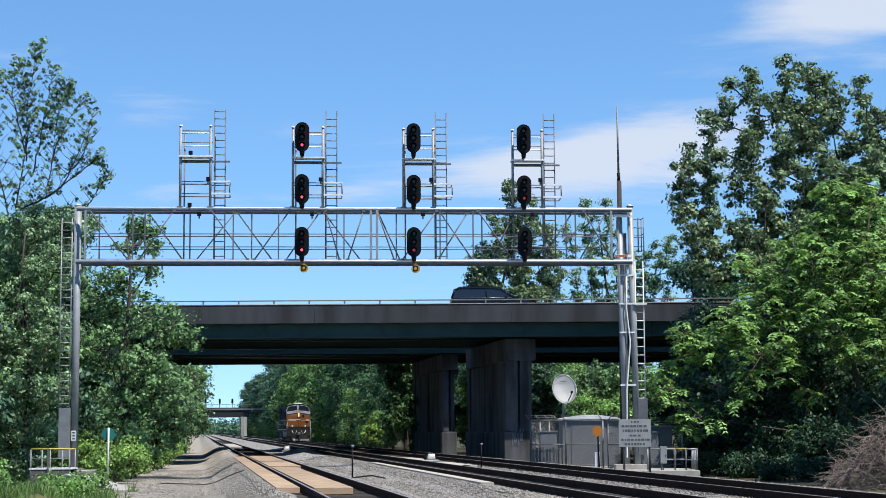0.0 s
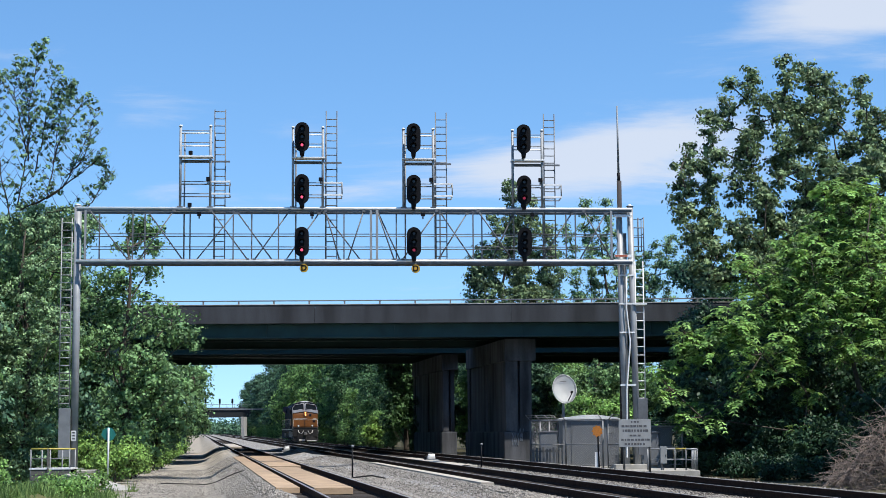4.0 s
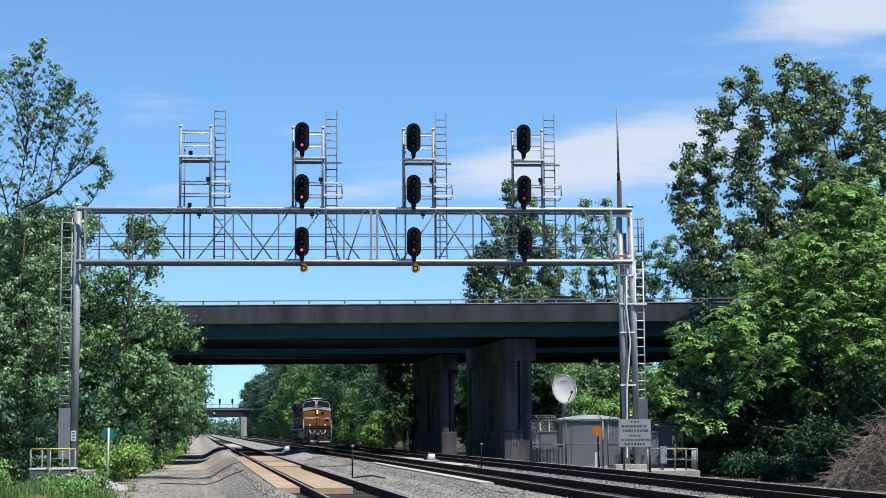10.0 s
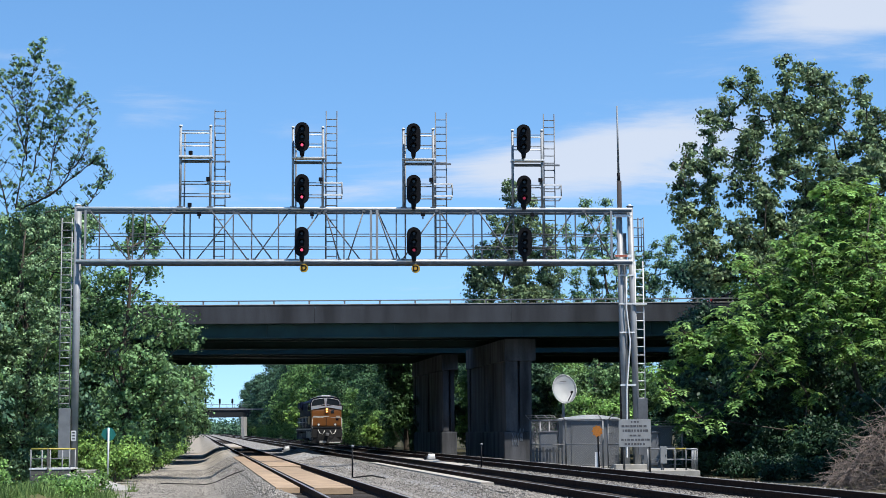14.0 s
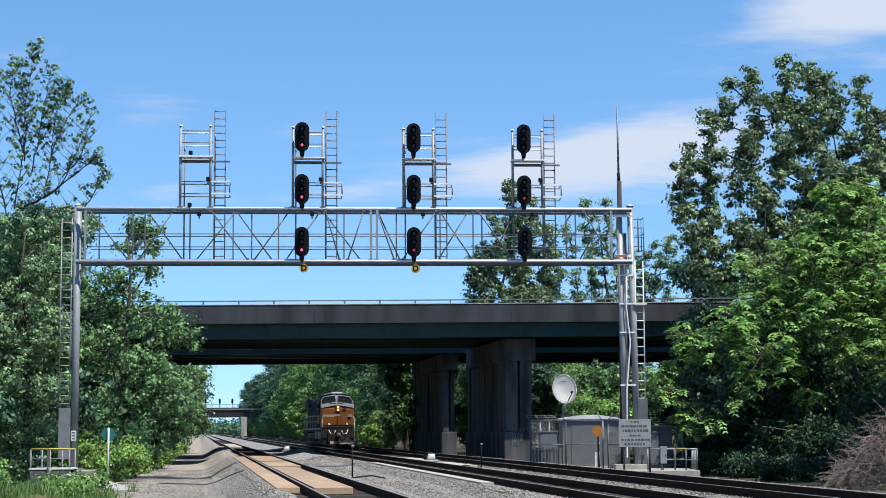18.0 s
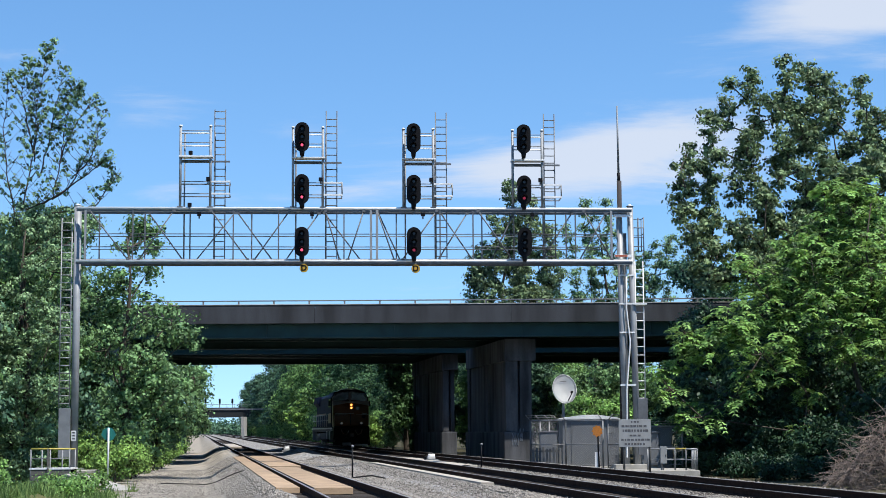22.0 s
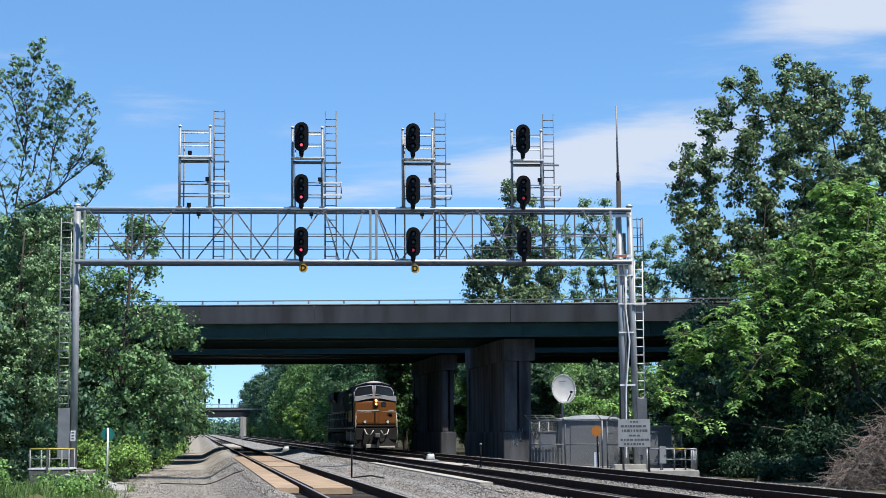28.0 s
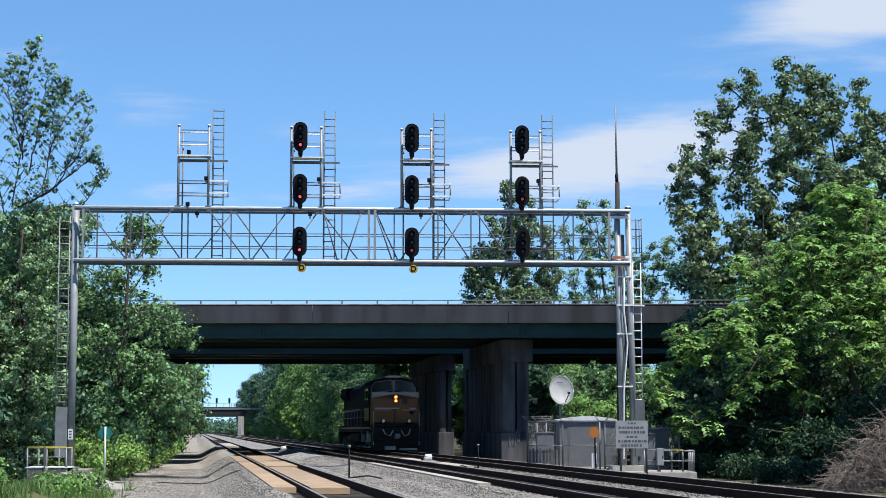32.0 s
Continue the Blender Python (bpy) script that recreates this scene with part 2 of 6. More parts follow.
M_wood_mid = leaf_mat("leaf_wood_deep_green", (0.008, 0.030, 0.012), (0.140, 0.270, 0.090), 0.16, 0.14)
M_weed = leaf_mat("leaf_weed_yellow_green", (0.016, 0.044, 0.008), (0.360, 0.560, 0.110), 0.28)
M_grass = leaf_mat("grass_blades", (0.055, 0.120, 0.020), (0.230, 0.310, 0.080), 0.3)
M_grey_paint = mat("grey_cabinet_paint", (0.19, 0.20, 0.215), 0.5, 0, 0.12, 1.5, 0.04)
M_white = mat("white_enamel", (0.84, 0.84, 0.83), 0.45, 0, 0.08, 3, 0.02)
M_sign_white = mat("dulled_white_board", (0.37, 0.38, 0.38), 0.6, 0, 0.15, 3, 0.02)
M_sign_pale = mat("dusty_white_casing", (0.60, 0.60, 0.58), 0.6, 0, 0.25, 5, 0.05)
M_ink = mat("dark_lettering", (0.10, 0.10, 0.11), 0.6, 0, 0.1, 5, 0)
M_teal = mat("teal_sign_paint", (0.015, 0.19, 0.16), 0.5, 0, 0.15, 4, 0.02)
M_orange = mat("orange_sign_sheet", (0.55, 0.19, 0.02), 0.55, 0, 0.3, 14, 0.05)
M_yellow_rail = mat("yellow_handrail_paint", (0.52, 0.42, 0.08), 0.55, 0, 0.2, 6, 0.03)
M_wood_grey = mat("weathered_grey_wood", (0.16, 0.155, 0.145), 0.88, 0, 0.3, 3, 0.3, 30)
M_wood_dark = mat("dark_pole_wood", (0.055, 0.046, 0.045), 0.9, 0, 0.3, 3, 0.3, 30, streak=True)
M_mesh_wire = mat("fence_wire", (0.30, 0.31, 0.32), 0.5, 0.5, 0.15, 4, 0)


# ---------------------------------------------------------------- mesh helpers
def part(name, bm, material, parent=None, label="", smooth=False):
    """One mesh object out of a bmesh (or a ready mesh), under a thing or a part."""
    if isinstance(bm, bpy.types.Mesh):
        me = bm
    else:
        me = bpy.data.meshes.new(name)
        bmesh.ops.recalc_face_normals(bm, faces=bm.faces)
        if smooth:
            for f in bm.faces:
                f.smooth = True
        bm.to_mesh(me)
        bm.free()
    if material and not me.materials:
        me.materials.append(material)
    ob = new(name, me)
    if parent:
        ob.parent = parent
    if label:
        ob["label"] = label
    return ob


def thing(name, m, label, category, group="", kind=""):
    ob = new(name)
    ob.matrix_basis = m
    ob.empty_display_size = 0.1
    return tagged(ob, label, category, group, kind)


def box(x0, x1, y0, y1, z0, z1, bevel=0.0, bm=None):
    own = bm if bm is not None else bmesh.new()
    vs = [own.verts.new((x, y, z)) for x in (x0, x1) for y in (y0, y1) for z in (z0, z1)]
    fs = [own.faces.new([vs[i] for i in f]) for f in ((0, 1, 3, 2), (4, 6, 7, 5), (0, 4, 5, 1), (2, 3, 7, 6), (0, 2, 6, 4), (1, 5, 7, 3))]
    if bevel:
        es = list({e for f in fs for e in f.edges})
        bmesh.ops.bevel(own, geom=es, offset=bevel, segments=2, affect="EDGES", profile=0.6)
    return own


def rod(p0, p1, r0, r1=None, seg=8, bm=None, caps=True):
    own = bm if bm is not None else bmesh.new()
    r1 = r0 if r1 is None else r1
    a, b = Vector(p0), Vector(p1)
    d = (b - a).normalized()
    u = d.orthogonal().normalized()
    v = d.cross(u)
    ring = []
    for p, r in ((a, r0), (b, r1)):
        ring.append([own.verts.new(p + (u * math.cos(2 * math.pi * i / seg) + v * math.sin(2 * math.pi * i / seg)) * r) for i in range(seg)])
    for i in range(seg):
        f = own.faces.new((ring[0][i], ring[0][(i + 1) % seg], ring[1][(i + 1) % seg], ring[1][i]))
        f.smooth = True
    if caps:
        own.faces.new(ring[0][::-1])
        own.faces.new(ring[1])
    return own


def tube(points, radii, seg=8, bm=None):
    own = bm if bm is not None else bmesh.new()
    prev = None
    for i, p in enumerate(points):
        a, b = Vector(points[max(i - 1, 0)]), Vector(points[min(i + 1, len(points) - 1)])
        d = (b - a).normalized()
        ref = Vector((1, 0, 0)) if abs(d.x) < 0.9 else Vector((0, 1, 0))
        u = d.cross(ref).normalized()
        v = d.cross(u)
        ring = [own.verts.new(Vector(p) + (u * math.cos(2 * math.pi * k / seg) + v * math.sin(2 * math.pi * k / seg)) * radii[i]) for k in range(seg)]
        if prev:
            for k in range(seg):
                f = own.faces.new((prev[k], prev[(k + 1) % seg], ring[(k + 1) % seg], ring[k]))
                f.smooth = True
        prev = ring
    own.faces.new(prev)
    return own


def prism(outline, y0, y1, bm=None, bevel=0.0):
    """An outline in x and z, drawn out from y0 to y1."""
    own = bm if bm is not None else bmesh.new()
    a = [own.verts.new((x, y0, z)) for x, z in outline]
    b = [own.verts.new((x, y1, z)) for x, z in outline]
    n = len(outline)
    fs = [own.faces.new(a), own.faces.new(b[::-1])]
    fs += [own.faces.new((a[i], a[(i + 1) % n], b[(i + 1) % n], b[i])) for i in range(n)]
    if bevel:
        es = list({e for f in fs for e in f.edges})
        bmesh.ops.bevel(own, geom=es, offset=bevel, segments=2, affect="EDGES", profile=0.6)
    return own


def prism_x(outline, x0, x1, bm=None, bevel=0.0):
    """An outline in y and z, drawn out from x0 to x1."""
    own = bm if bm is not None else bmesh.new()
    a = [own.verts.new((x0, y, z)) for y, z in outline]
    b = [own.verts.new((x1, y, z)) for y, z in outline]
    n = len(outline)
    fs = [own.faces.new(a), own.faces.new(b[::-1])]
    fs += [own.faces.new((a[i], a[(i + 1) % n], b[(i + 1) % n], b[i])) for i in range(n)]
    if bevel:
        es = list({e for f in fs for e in f.edges})
        bmesh.ops.bevel(own, geom=es, offset=bevel, segments=2, affect="EDGES", profile=0.6)
    return own


def mesh_of(name, verts, faces, material, smooth=False):
    me = bpy.data.meshes.new(name)
    me.from_pydata(verts, [], faces)
    me.materials.append(material)
    me.update()
    return me


# ---------------------------------------------------------------- ground
def height(x, y):
    q = x - LEAN * y
    def ease(a, b):
        t = min(1.0, max(0.0, (q - a) / (b - a)))
        return t * t * (3 - 2 * t)
    # verge, then the sunken dirt way, then the beds
    z = -0.95 + 0.75 * ease(-7.0, -4.8) - 0.42 * ease(-4.3, -3.1) + 0.64 * ease(0.25, 1.85) - 0.06 * ease(4.3, 5.0)
    z -= 0.14 * math.exp(-((q - 5.7) / 1.0) ** 4) + 0.05 * math.exp(-((q - 10.6) / 0.8) ** 4)
    z -= 0.65 * ease(14.4, 20.0)
    z -= 0.5 * math.exp(-((q + 5.4) / 1.4) ** 2 - ((y - 58) / 9.0) ** 2)      # hollow in front of the platform
    for c in TRACKS:                       # the beds lie below the tops of the ties
        z -= (0.055 if c > 4 else 0.14) * math.exp(-((q - c) / 1.25) ** 8)
    z += 0.07 * noise.noise((x * 0.35, y * 0.16, 0.0)) * (1 if q < 0.8 or 5.0 < q < 7.0 else 0.1)
    # heaps of spare stone beside the first track, under the road bridge
    for hx, hy, hr, hh in ((-17.3, 96, 1.6, 0.45), (-13.6, 103, 1.0, 0.35), (-8.0, 96, 0.8, 0.40), (-9.6, 110, 1.0, 0.45), (-6.4, 88, 0.7, 0.2)):
        z += hh * math.exp(-(((x - hx) / hr) ** 2 + ((y - hy) / (hr * 2.2)) ** 2))
    return z


def make_ground():
    ys = [-60, -30, -10, 5] + [15 + 0.8 * i for i in range(150)] + [136 + 4 * i for i in range(30)] + [260, 300, 360, 450, 600, 900, 1500, 2600, 4500]
    qs = [-3000, -1200, -500, -200, -90, -50, -30, -22] + [-18 + 0.6 * i for i in range(21)] + [-5.6 + 0.2 * i for i in range(40)] + [2.4 + 0.6 * i for i in range(31)] + [23, 27, 34, 50, 90, 200, 500, 1200, 3000]
    verts, faces = [], []
    for y in ys:
        for q in qs:
            x = on(q, y)
            verts.append((x, y, height(x, y)))
    n = len(qs)
    for j in range(len(ys) - 1):
        for i in range(n - 1):
            faces.append((j * n + i, j * n + i + 1, (j + 1) * n + i + 1, (j + 1) * n + i))
    me = mesh_of("ground", verts, faces, M_ground)
    for p in me.polygons:
        p.use_smooth = True
    tagged(new("ground", me), "grey track gravel with a dusty dirt way and weedy verges", "ground", kind="structure")


make_ground()


# ---------------------------------------------------------------- tracks
def rail_mesh(y0, y1):
    bm = bmesh.new()
    prof = [(-0.07, -0.17), (0.07, -0.17), (0.07, -0.155), (0.012, -0.14), (0.012, -0.045), (0.037, -0.035), (0.037, -0.004), (0.03, 0), (-0.03, 0), (-0.037, -0.004), (-0.037, -0.035), (-0.012, -0.045), (-0.012, -0.14), (-0.07, -0.155)]
    prism(prof, y0, y1, bm)
    return bm


def make_track(k, q):
    """Two rails on ties; the ties near the crossing are pieces of their own."""
    tr = thing("railway_track", pose(q, 0, RAIL) @ Matrix(((1, LEAN, 0, 0), (0, 1, 0, 0), (0, 0, 1, 0), (0, 0, 0, 1))), ("railway track with rusty rails on dark wooden ties in gravel"), "railway track", "railway tracks", "structure")
    tr.matrix_basis = pose(q, 0, RAIL, 0, 0, ALONG)
    for s in (-0.755, 0.755):
        r = part("rail", rail_mesh(-30, 1200), M_rail, tr, "rusty steel rail with a worn bright head")
        cap = part("rail_head", box(s - 0.027, s + 0.027, -30, 1200, 0.0005, 0.004), M_rail_head, tr)
        r.location.x = s
    tie = bmesh.new()
    box(-1.3, 1.3, -0.115, 0.115, -0.32, -0.172, 0.012, tie)
    me = bpy.data.meshes.new("tie")
    tie.to_mesh(me)
    tie.free()
    me.materials.append(M_tie)
    rnd = random.Random(k)
    for i in range(150):
        o = new("tie", me)
        o.parent = tr
        o.matrix_basis = pose(rnd.uniform(-0.05, 0.05), 24 + 0.56 * i, rnd.uniform(-0.012, 0.004), 0, 0, rnd.uniform(-1, 1))
    bm = bmesh.new()
    for i in list(range(-96, 0)) + list(range(150, 460)):
        y = 24 + 0.56 * i
        box(-1.3, 1.3, y - 0.115, y + 0.115, -0.3, -0.174, 0, bm)
    tagged(part("far_ties", bm, M_tie, tr), kind="stuff")
    return tr


track_things = [make_track(k, q) for k, q in enumerate(TRACKS)]


def crossing(tr, y0, y1, x0, x1, n, material, name, step=2.44, top=-0.012):
    y = y0
    while y < y1 - 0.3:
        e = min(y + step, y1)
        for i in range(n):
            a, b = x0 + (x1 - x0) * i / n, x0 + (x1 - x0) * (i + 1) / n
            part(name, box(a + 0.008, b - 0.008, y + 0.012, e - 0.012, -0.17, top, 0.008), material, tr)
        y = e


crossing(track_things[0], 39.5, 62, -0.63, 0.28, 1, M_plank, "crossing_plank", 11.3)
crossing(track_things[0], 64, 90, -0.63, 0.55, 1, M_plank, "crossing_plank", 8.7)
crossing(track_things[0], 40.5, 90, -1.45, -0.88, 1, M_plank, "crossing_plank", 12.4, -0.03)
crossing(track_things[0], 116, 152, -1.45, -0.95, 1, M_strip, "crossing_panel", 12.0, -0.03)
crossing(track_things[0], 146, 182, -0.6, 0.5, 1, M_strip, "crossing_panel", 12.0, -0.03)
crossing(track_things[1], 45, 74, -1.38, -1.02, 1, M_strip, "crossing_panel", 9.7, -0.075)
crossing(track_things[1], 66, 86, 1.0, 2.0, 1, M_strip, "crossing_panel", 10, -0.075)


def loose_stones():
    """Ballast stones lying on the beds and beside them."""
    rng = np.random.default_rng(17)
    n = 76000
    y = 34 + 56 * rng.random(n) ** 1.35
    q = np.concatenate((rng.uniform(4.2, 8.0, n * 2 // 5), rng.uniform(9.6, 11.7, n // 6), rng.uniform(13.3, 14.9, n // 12), rng.triangular(-2.5, 1.8, 2.0, n // 6), rng.uniform(-2.6, 1.9, n - n * 2 // 5 - 2 * (n // 6) - n // 12)))
    x = q + LEAN * y
    z = np.array([height(a, b) for a, b in zip(x, y)])
    r = rng.uniform(0.014, 0.042, n) * np.where(q < 1.5, 0.62, 1.0)
    base = np.array(((1, 0, 0), (0, 1, 0), (-1, 0, 0), (0, -1, 0), (0, 0, 0.8), (0, 0, -0.8)), dtype=float)
    v = base[None] * r[:, None, None] * rng.uniform(0.55, 1.25, (n, 6, 1))
    a = rng.uniform(0, 6.28, n)
    ca, sa = np.cos(a)[:, None], np.sin(a)[:, None]
    v = np.stack((v[..., 0] * ca - v[..., 1] * sa, v[..., 0] * sa + v[..., 1] * ca, v[..., 2] + v[..., 0] * 0.3), 2)
    v += np.stack((x, y, z + r * 0.25), 1)[:, None]
    tri = np.array(((0, 1, 4), (1, 2, 4), (2, 3, 4), (3, 0, 4), (1, 0, 5), (2, 1, 5), (3, 2, 5), (0, 3, 5)))
    f = (tri[None] + 6 * np.arange(n)[:, None, None]).reshape(-1, 3)
    me = bpy.data.meshes.new("ballast_stones")
    me.vertices.add(n * 6)
    me.vertices.foreach_set("co", v.astype(np.float32).ravel())
    me.loops.add(len(f) * 3)
    me.loops.foreach_set("vertex_index", f.astype(np.int32).ravel())
    me.polygons.add(len(f))
    me.polygons.foreach_set("loop_start", np.arange(0, len(f) * 3, 3, dtype=np.int32))
    me.update(calc_edges=True)
    me.materials.append(mat("ballast_stone", (0.285, 0.262, 0.232), 0.9, 0, 0.3, 2, 0.1, 30, island=1.2))
    tagged(new("ballast_stones", me), "loose grey ballast stones between the tracks", "ballast", kind="stuff")


loose_stones()


# ---------------------------------------------------------------- road bridge
ROAD_Z = 8.30


def make_road_bridge():
    rb = thing("road_bridge", pose(0, 100, 0), "two-deck highway overpass with dark green girders and stained concrete parapets", "bridge", kind="structure")
    for y0, y1, near in ((0.0, 14.6, True), (21.0, 41.0, False)):
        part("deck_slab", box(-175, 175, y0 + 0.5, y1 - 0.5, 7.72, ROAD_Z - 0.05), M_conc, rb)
        part("road_surface", box(-175, 175, y0 + 0.45, y1 - 0.45, ROAD_Z - 0.05, ROAD_Z), M_asphalt, rb, "grey asphalt roadway")
        for s, y in ((1, y0), (-1, y1)):
            top = 8.78
            for i in range(-15, 15):               # parapet cast in lengths
                x = i * 11.6 + 4
                o = [(y, 7.70), (y + s * 0.42, 7.70), (y + s * 0.42, ROAD_Z), (y + s * 0.30, ROAD_Z + 0.12), (y + s * 0.24, top), (y, top)]
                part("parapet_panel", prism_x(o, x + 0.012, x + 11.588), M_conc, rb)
            part("coping", box(-175, 175, min(y - s * 0.03, y + s * 0.27), max(y - s * 0.03, y + s * 0.27), top, top + 0.05, 0.01), M_conc_pale, rb, "pale concrete coping")
            for zz in (9.04,):
                part("guard_rail", box(-100, 100, y + s * 0.06, y + s * 0.16, zz - 0.035, zz + 0.03, 0.01), M_galv_dull, rb, "galvanised steel guard rail")
            for i in range(-24, 24):
                x = i * 2.09 + 0.42
                part("rail_post", box(x - 0.045, x + 0.045, y + s * 0.05, y + s * 0.17, top + 0.05, 9.0), M_galv_dull, rb)
        n = 6 if near else 8
        for k in range(n):
            y = y0 + 0.55 + (y1 - y0 - 1.1) * k / (n - 1)
            zb = 6.85 if k in (0, n - 1) else 7.22          # the inner girders are shallower
            prof = [(y - 0.22, zb), (y + 0.22, zb), (y + 0.22, zb + 0.05), (y + 0.02, zb + 0.07), (y + 0.02, 7.66), (y + 0.2, 7.68), (y + 0.2, 7.72), (y - 0.2, 7.72), (y - 0.2, 7.68), (y - 0.02, 7.66), (y - 0.02, zb + 0.07), (y - 0.22, zb + 0.05)]
            for a, b in ((-60, 4.66), (4.70, 60)):
                part("girder", prism_x(prof, a, b), M_girder, rb, "dark green steel girder")
    # stiffeners on the outer girder
    for i in range(-8, 9):
        x = 4.68 + i * 7.6
        part("stiffener", box(x - 0.02, x + 0.02, 0.36, 0.53, 6.92, 7.66), M_girder, rb)
    # piers, set with the tracks
    for px, py, w, length, z_cap in ((3.72, 2.4, 1.69, 14.6, 5.50), (-0.06, 23.0, 0.95, 17.0, 5.70), (-20.6, 1.0, 1.7, 13.0, 5.45), (-24.0, 22.0, 1.0, 15.0, 5.68), (29, 1.0, 1.7, 13.0, 5.45), (25.6, 22.0, 1.0, 15.0, 5.68)):
        sk = Matrix(((1, LEAN, 0, 0), (0, 1, 0, 0), (0, 0, 1, 0), (0, 0, 0, 1)))

        def skewed(bm):
            bm.transform(Matrix.Translation((px, py, 0)) @ sk)
            return bm
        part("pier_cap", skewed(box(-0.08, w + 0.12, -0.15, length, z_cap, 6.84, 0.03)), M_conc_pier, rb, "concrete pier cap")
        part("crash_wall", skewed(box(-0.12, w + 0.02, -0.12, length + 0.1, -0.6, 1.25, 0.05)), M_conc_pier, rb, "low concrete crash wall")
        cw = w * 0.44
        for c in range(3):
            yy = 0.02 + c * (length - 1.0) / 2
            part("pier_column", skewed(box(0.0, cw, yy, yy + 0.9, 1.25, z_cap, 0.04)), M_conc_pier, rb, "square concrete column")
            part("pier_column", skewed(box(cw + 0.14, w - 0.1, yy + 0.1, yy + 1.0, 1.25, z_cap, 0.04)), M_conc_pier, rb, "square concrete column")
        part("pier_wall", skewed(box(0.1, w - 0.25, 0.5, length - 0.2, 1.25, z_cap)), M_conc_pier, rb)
    return rb


wall_marks = make_road_bridge()
M_mark = mat("faded_pale_blue_paint", (0.22, 0.25, 0.29), 0.8, 0, 0.3, 6, 0.05)
rnd = random.Random(31)
for x0, z0, n in ((4.12, 0.42, 5), (2.95, 0.30, 2), (4.55, 0.70, 3)):
    for i in range(n):
        x = x0 + 0.085 * i
        pts = [(x + rnd.uniform(-0.05, 0.05), 2.277, z0 + 0.75 * j / 4 * (1 if n > 2 else 0.5)) for j in range(5)]
        if x0 > 3.5:
            part("paint_mark", tube(pts, [0.024] * 5, 5), M_mark, wall_marks, "faded painted scrawl")


def make_embankment(side):
    """The earth bank that carries the road on past the bridge's end."""
    rnd = random.Random(side + 5)
    xs = [33, 40, 52, 70, 100, 140, 185]
    ys = [86, 93, 100, 106, 120, 134, 140, 147, 154]
    verts, faces = [], []
    for x in xs:
        for y in ys:
            t = min(1.0, max(0.0, (y - 86) / 14.0), max(0.0, (154 - y) / 14.0)) * min(1.0, (x - 33) / 15.0 + 0.12)
            verts.append((side * x, y, -0.7 + 8.4 * t + rnd.uniform(-0.1, 0.1)))
    n = len(ys)
    for i in range(len(xs) - 1):
        for j in range(n - 1):
            f = (i * n + j, (i + 1) * n + j, (i + 1) * n + j + 1, i * n + j + 1)
            faces.append(f if side > 0 else f[::-1])
    tagged(new("embankment", mesh_of("embankment", verts, faces, M_ground)), "grassy earth bank under the highway", "embankment", kind="structure")


make_embankment(1)
make_embankment(-1)


def make_far_bridge():
    fb = thing("far_road_bridge", pose(-66, 500, 0), "distant road bridge over the tracks, grey in the haze", "bridge", kind="structure")
    part("deck", box(-45, 45, 0, 12, 5.5, 7.9), M_far_steel, fb)
    part("parapet", box(-45, 45, -0.2, 0, 7.5, 8.3), M_conc, fb)
    part("guard_rail", box(-45, 45, 0, 0.1, 9.2, 9.32), M_galv_dull, fb)
    for i in range(-20, 21):
        part("rail_post", box(i * 2.2 - 0.06, i * 2.2 + 0.06, 0, 0.1, 8.3, 9.2), M_galv_dull, fb)
    part("pier", box(-12.7, -11.3, 1, 11, -0.6, 5.5, 0.05), M_conc_pier, fb)
    part("abutment", box(7.5, 8.3, -9.0, -1.0, -0.6, 5.5, 0.05), M_conc_pale, fb, "pale concrete abutment wall")
    g = thing("far_signal_gantry", pose(-63, 470, 0), "distant signal gantry with small dark heads", "signal gantry")
    part("beam", box(-16, 16, -0.3, 0.3, 7.2, 7.6), M_galv_dull, g)
    for x in (-16, 16):
        part("mast", rod((x, 0, -0.5), (x, 0, 7.8), 0.14), M_galv_dull, g)
    for x in (-2.8, 1.1, 4.6):
        part("signal_post", rod((x, 0, 7.6), (x, 0, 10.4), 0.07), M_galv_dull, g)
        part("signal_head", box(x - 0.28, x + 0.28, -0.4, -0.2, 9.0, 10.3, 0.1), M_black, g)


make_far_bridge()

# ---------------------------------------------------------------- signal bridge
BR_L, BR_R = Vector((-15.10, 69.3, 0)), Vector((7.94, 70.7, 0))
BR_DIR = (BR_R - BR_L).normalized()
BR_ANGLE = math.degrees(math.atan2(BR_DIR.y, BR_DIR.x))
BR_LEN = (BR_R - BR_L).length
BR_M = pose(BR_L.x, BR_L.y, 0, 0, 0, BR_ANGLE)
Z_BOT, Z_TOP = 8.37, 10.56


def ladder(parent, name, x, y, z0, z1, w, turn=0.0, step=0.305, material=None):
    lad = part(name, rod((x - w / 2, y, z0), (x - w / 2, y, z1), 0.024, seg=6), material or M_galv_dull, parent, "galvanised access ladder")
    part("ladder_side", rod((x + w / 2, y, z0), (x + w / 2, y, z1), 0.024, seg=6), material or M_galv_dull, lad)
    z = z0 + 0.15
    while z < z1 - 0.05:
        part("rung", rod((x - w / 2, y, z), (x + w / 2, y, z), 0.022 if material else 0.015, seg=5), material or M_galv_dull, lad)
        z += step
    return lad


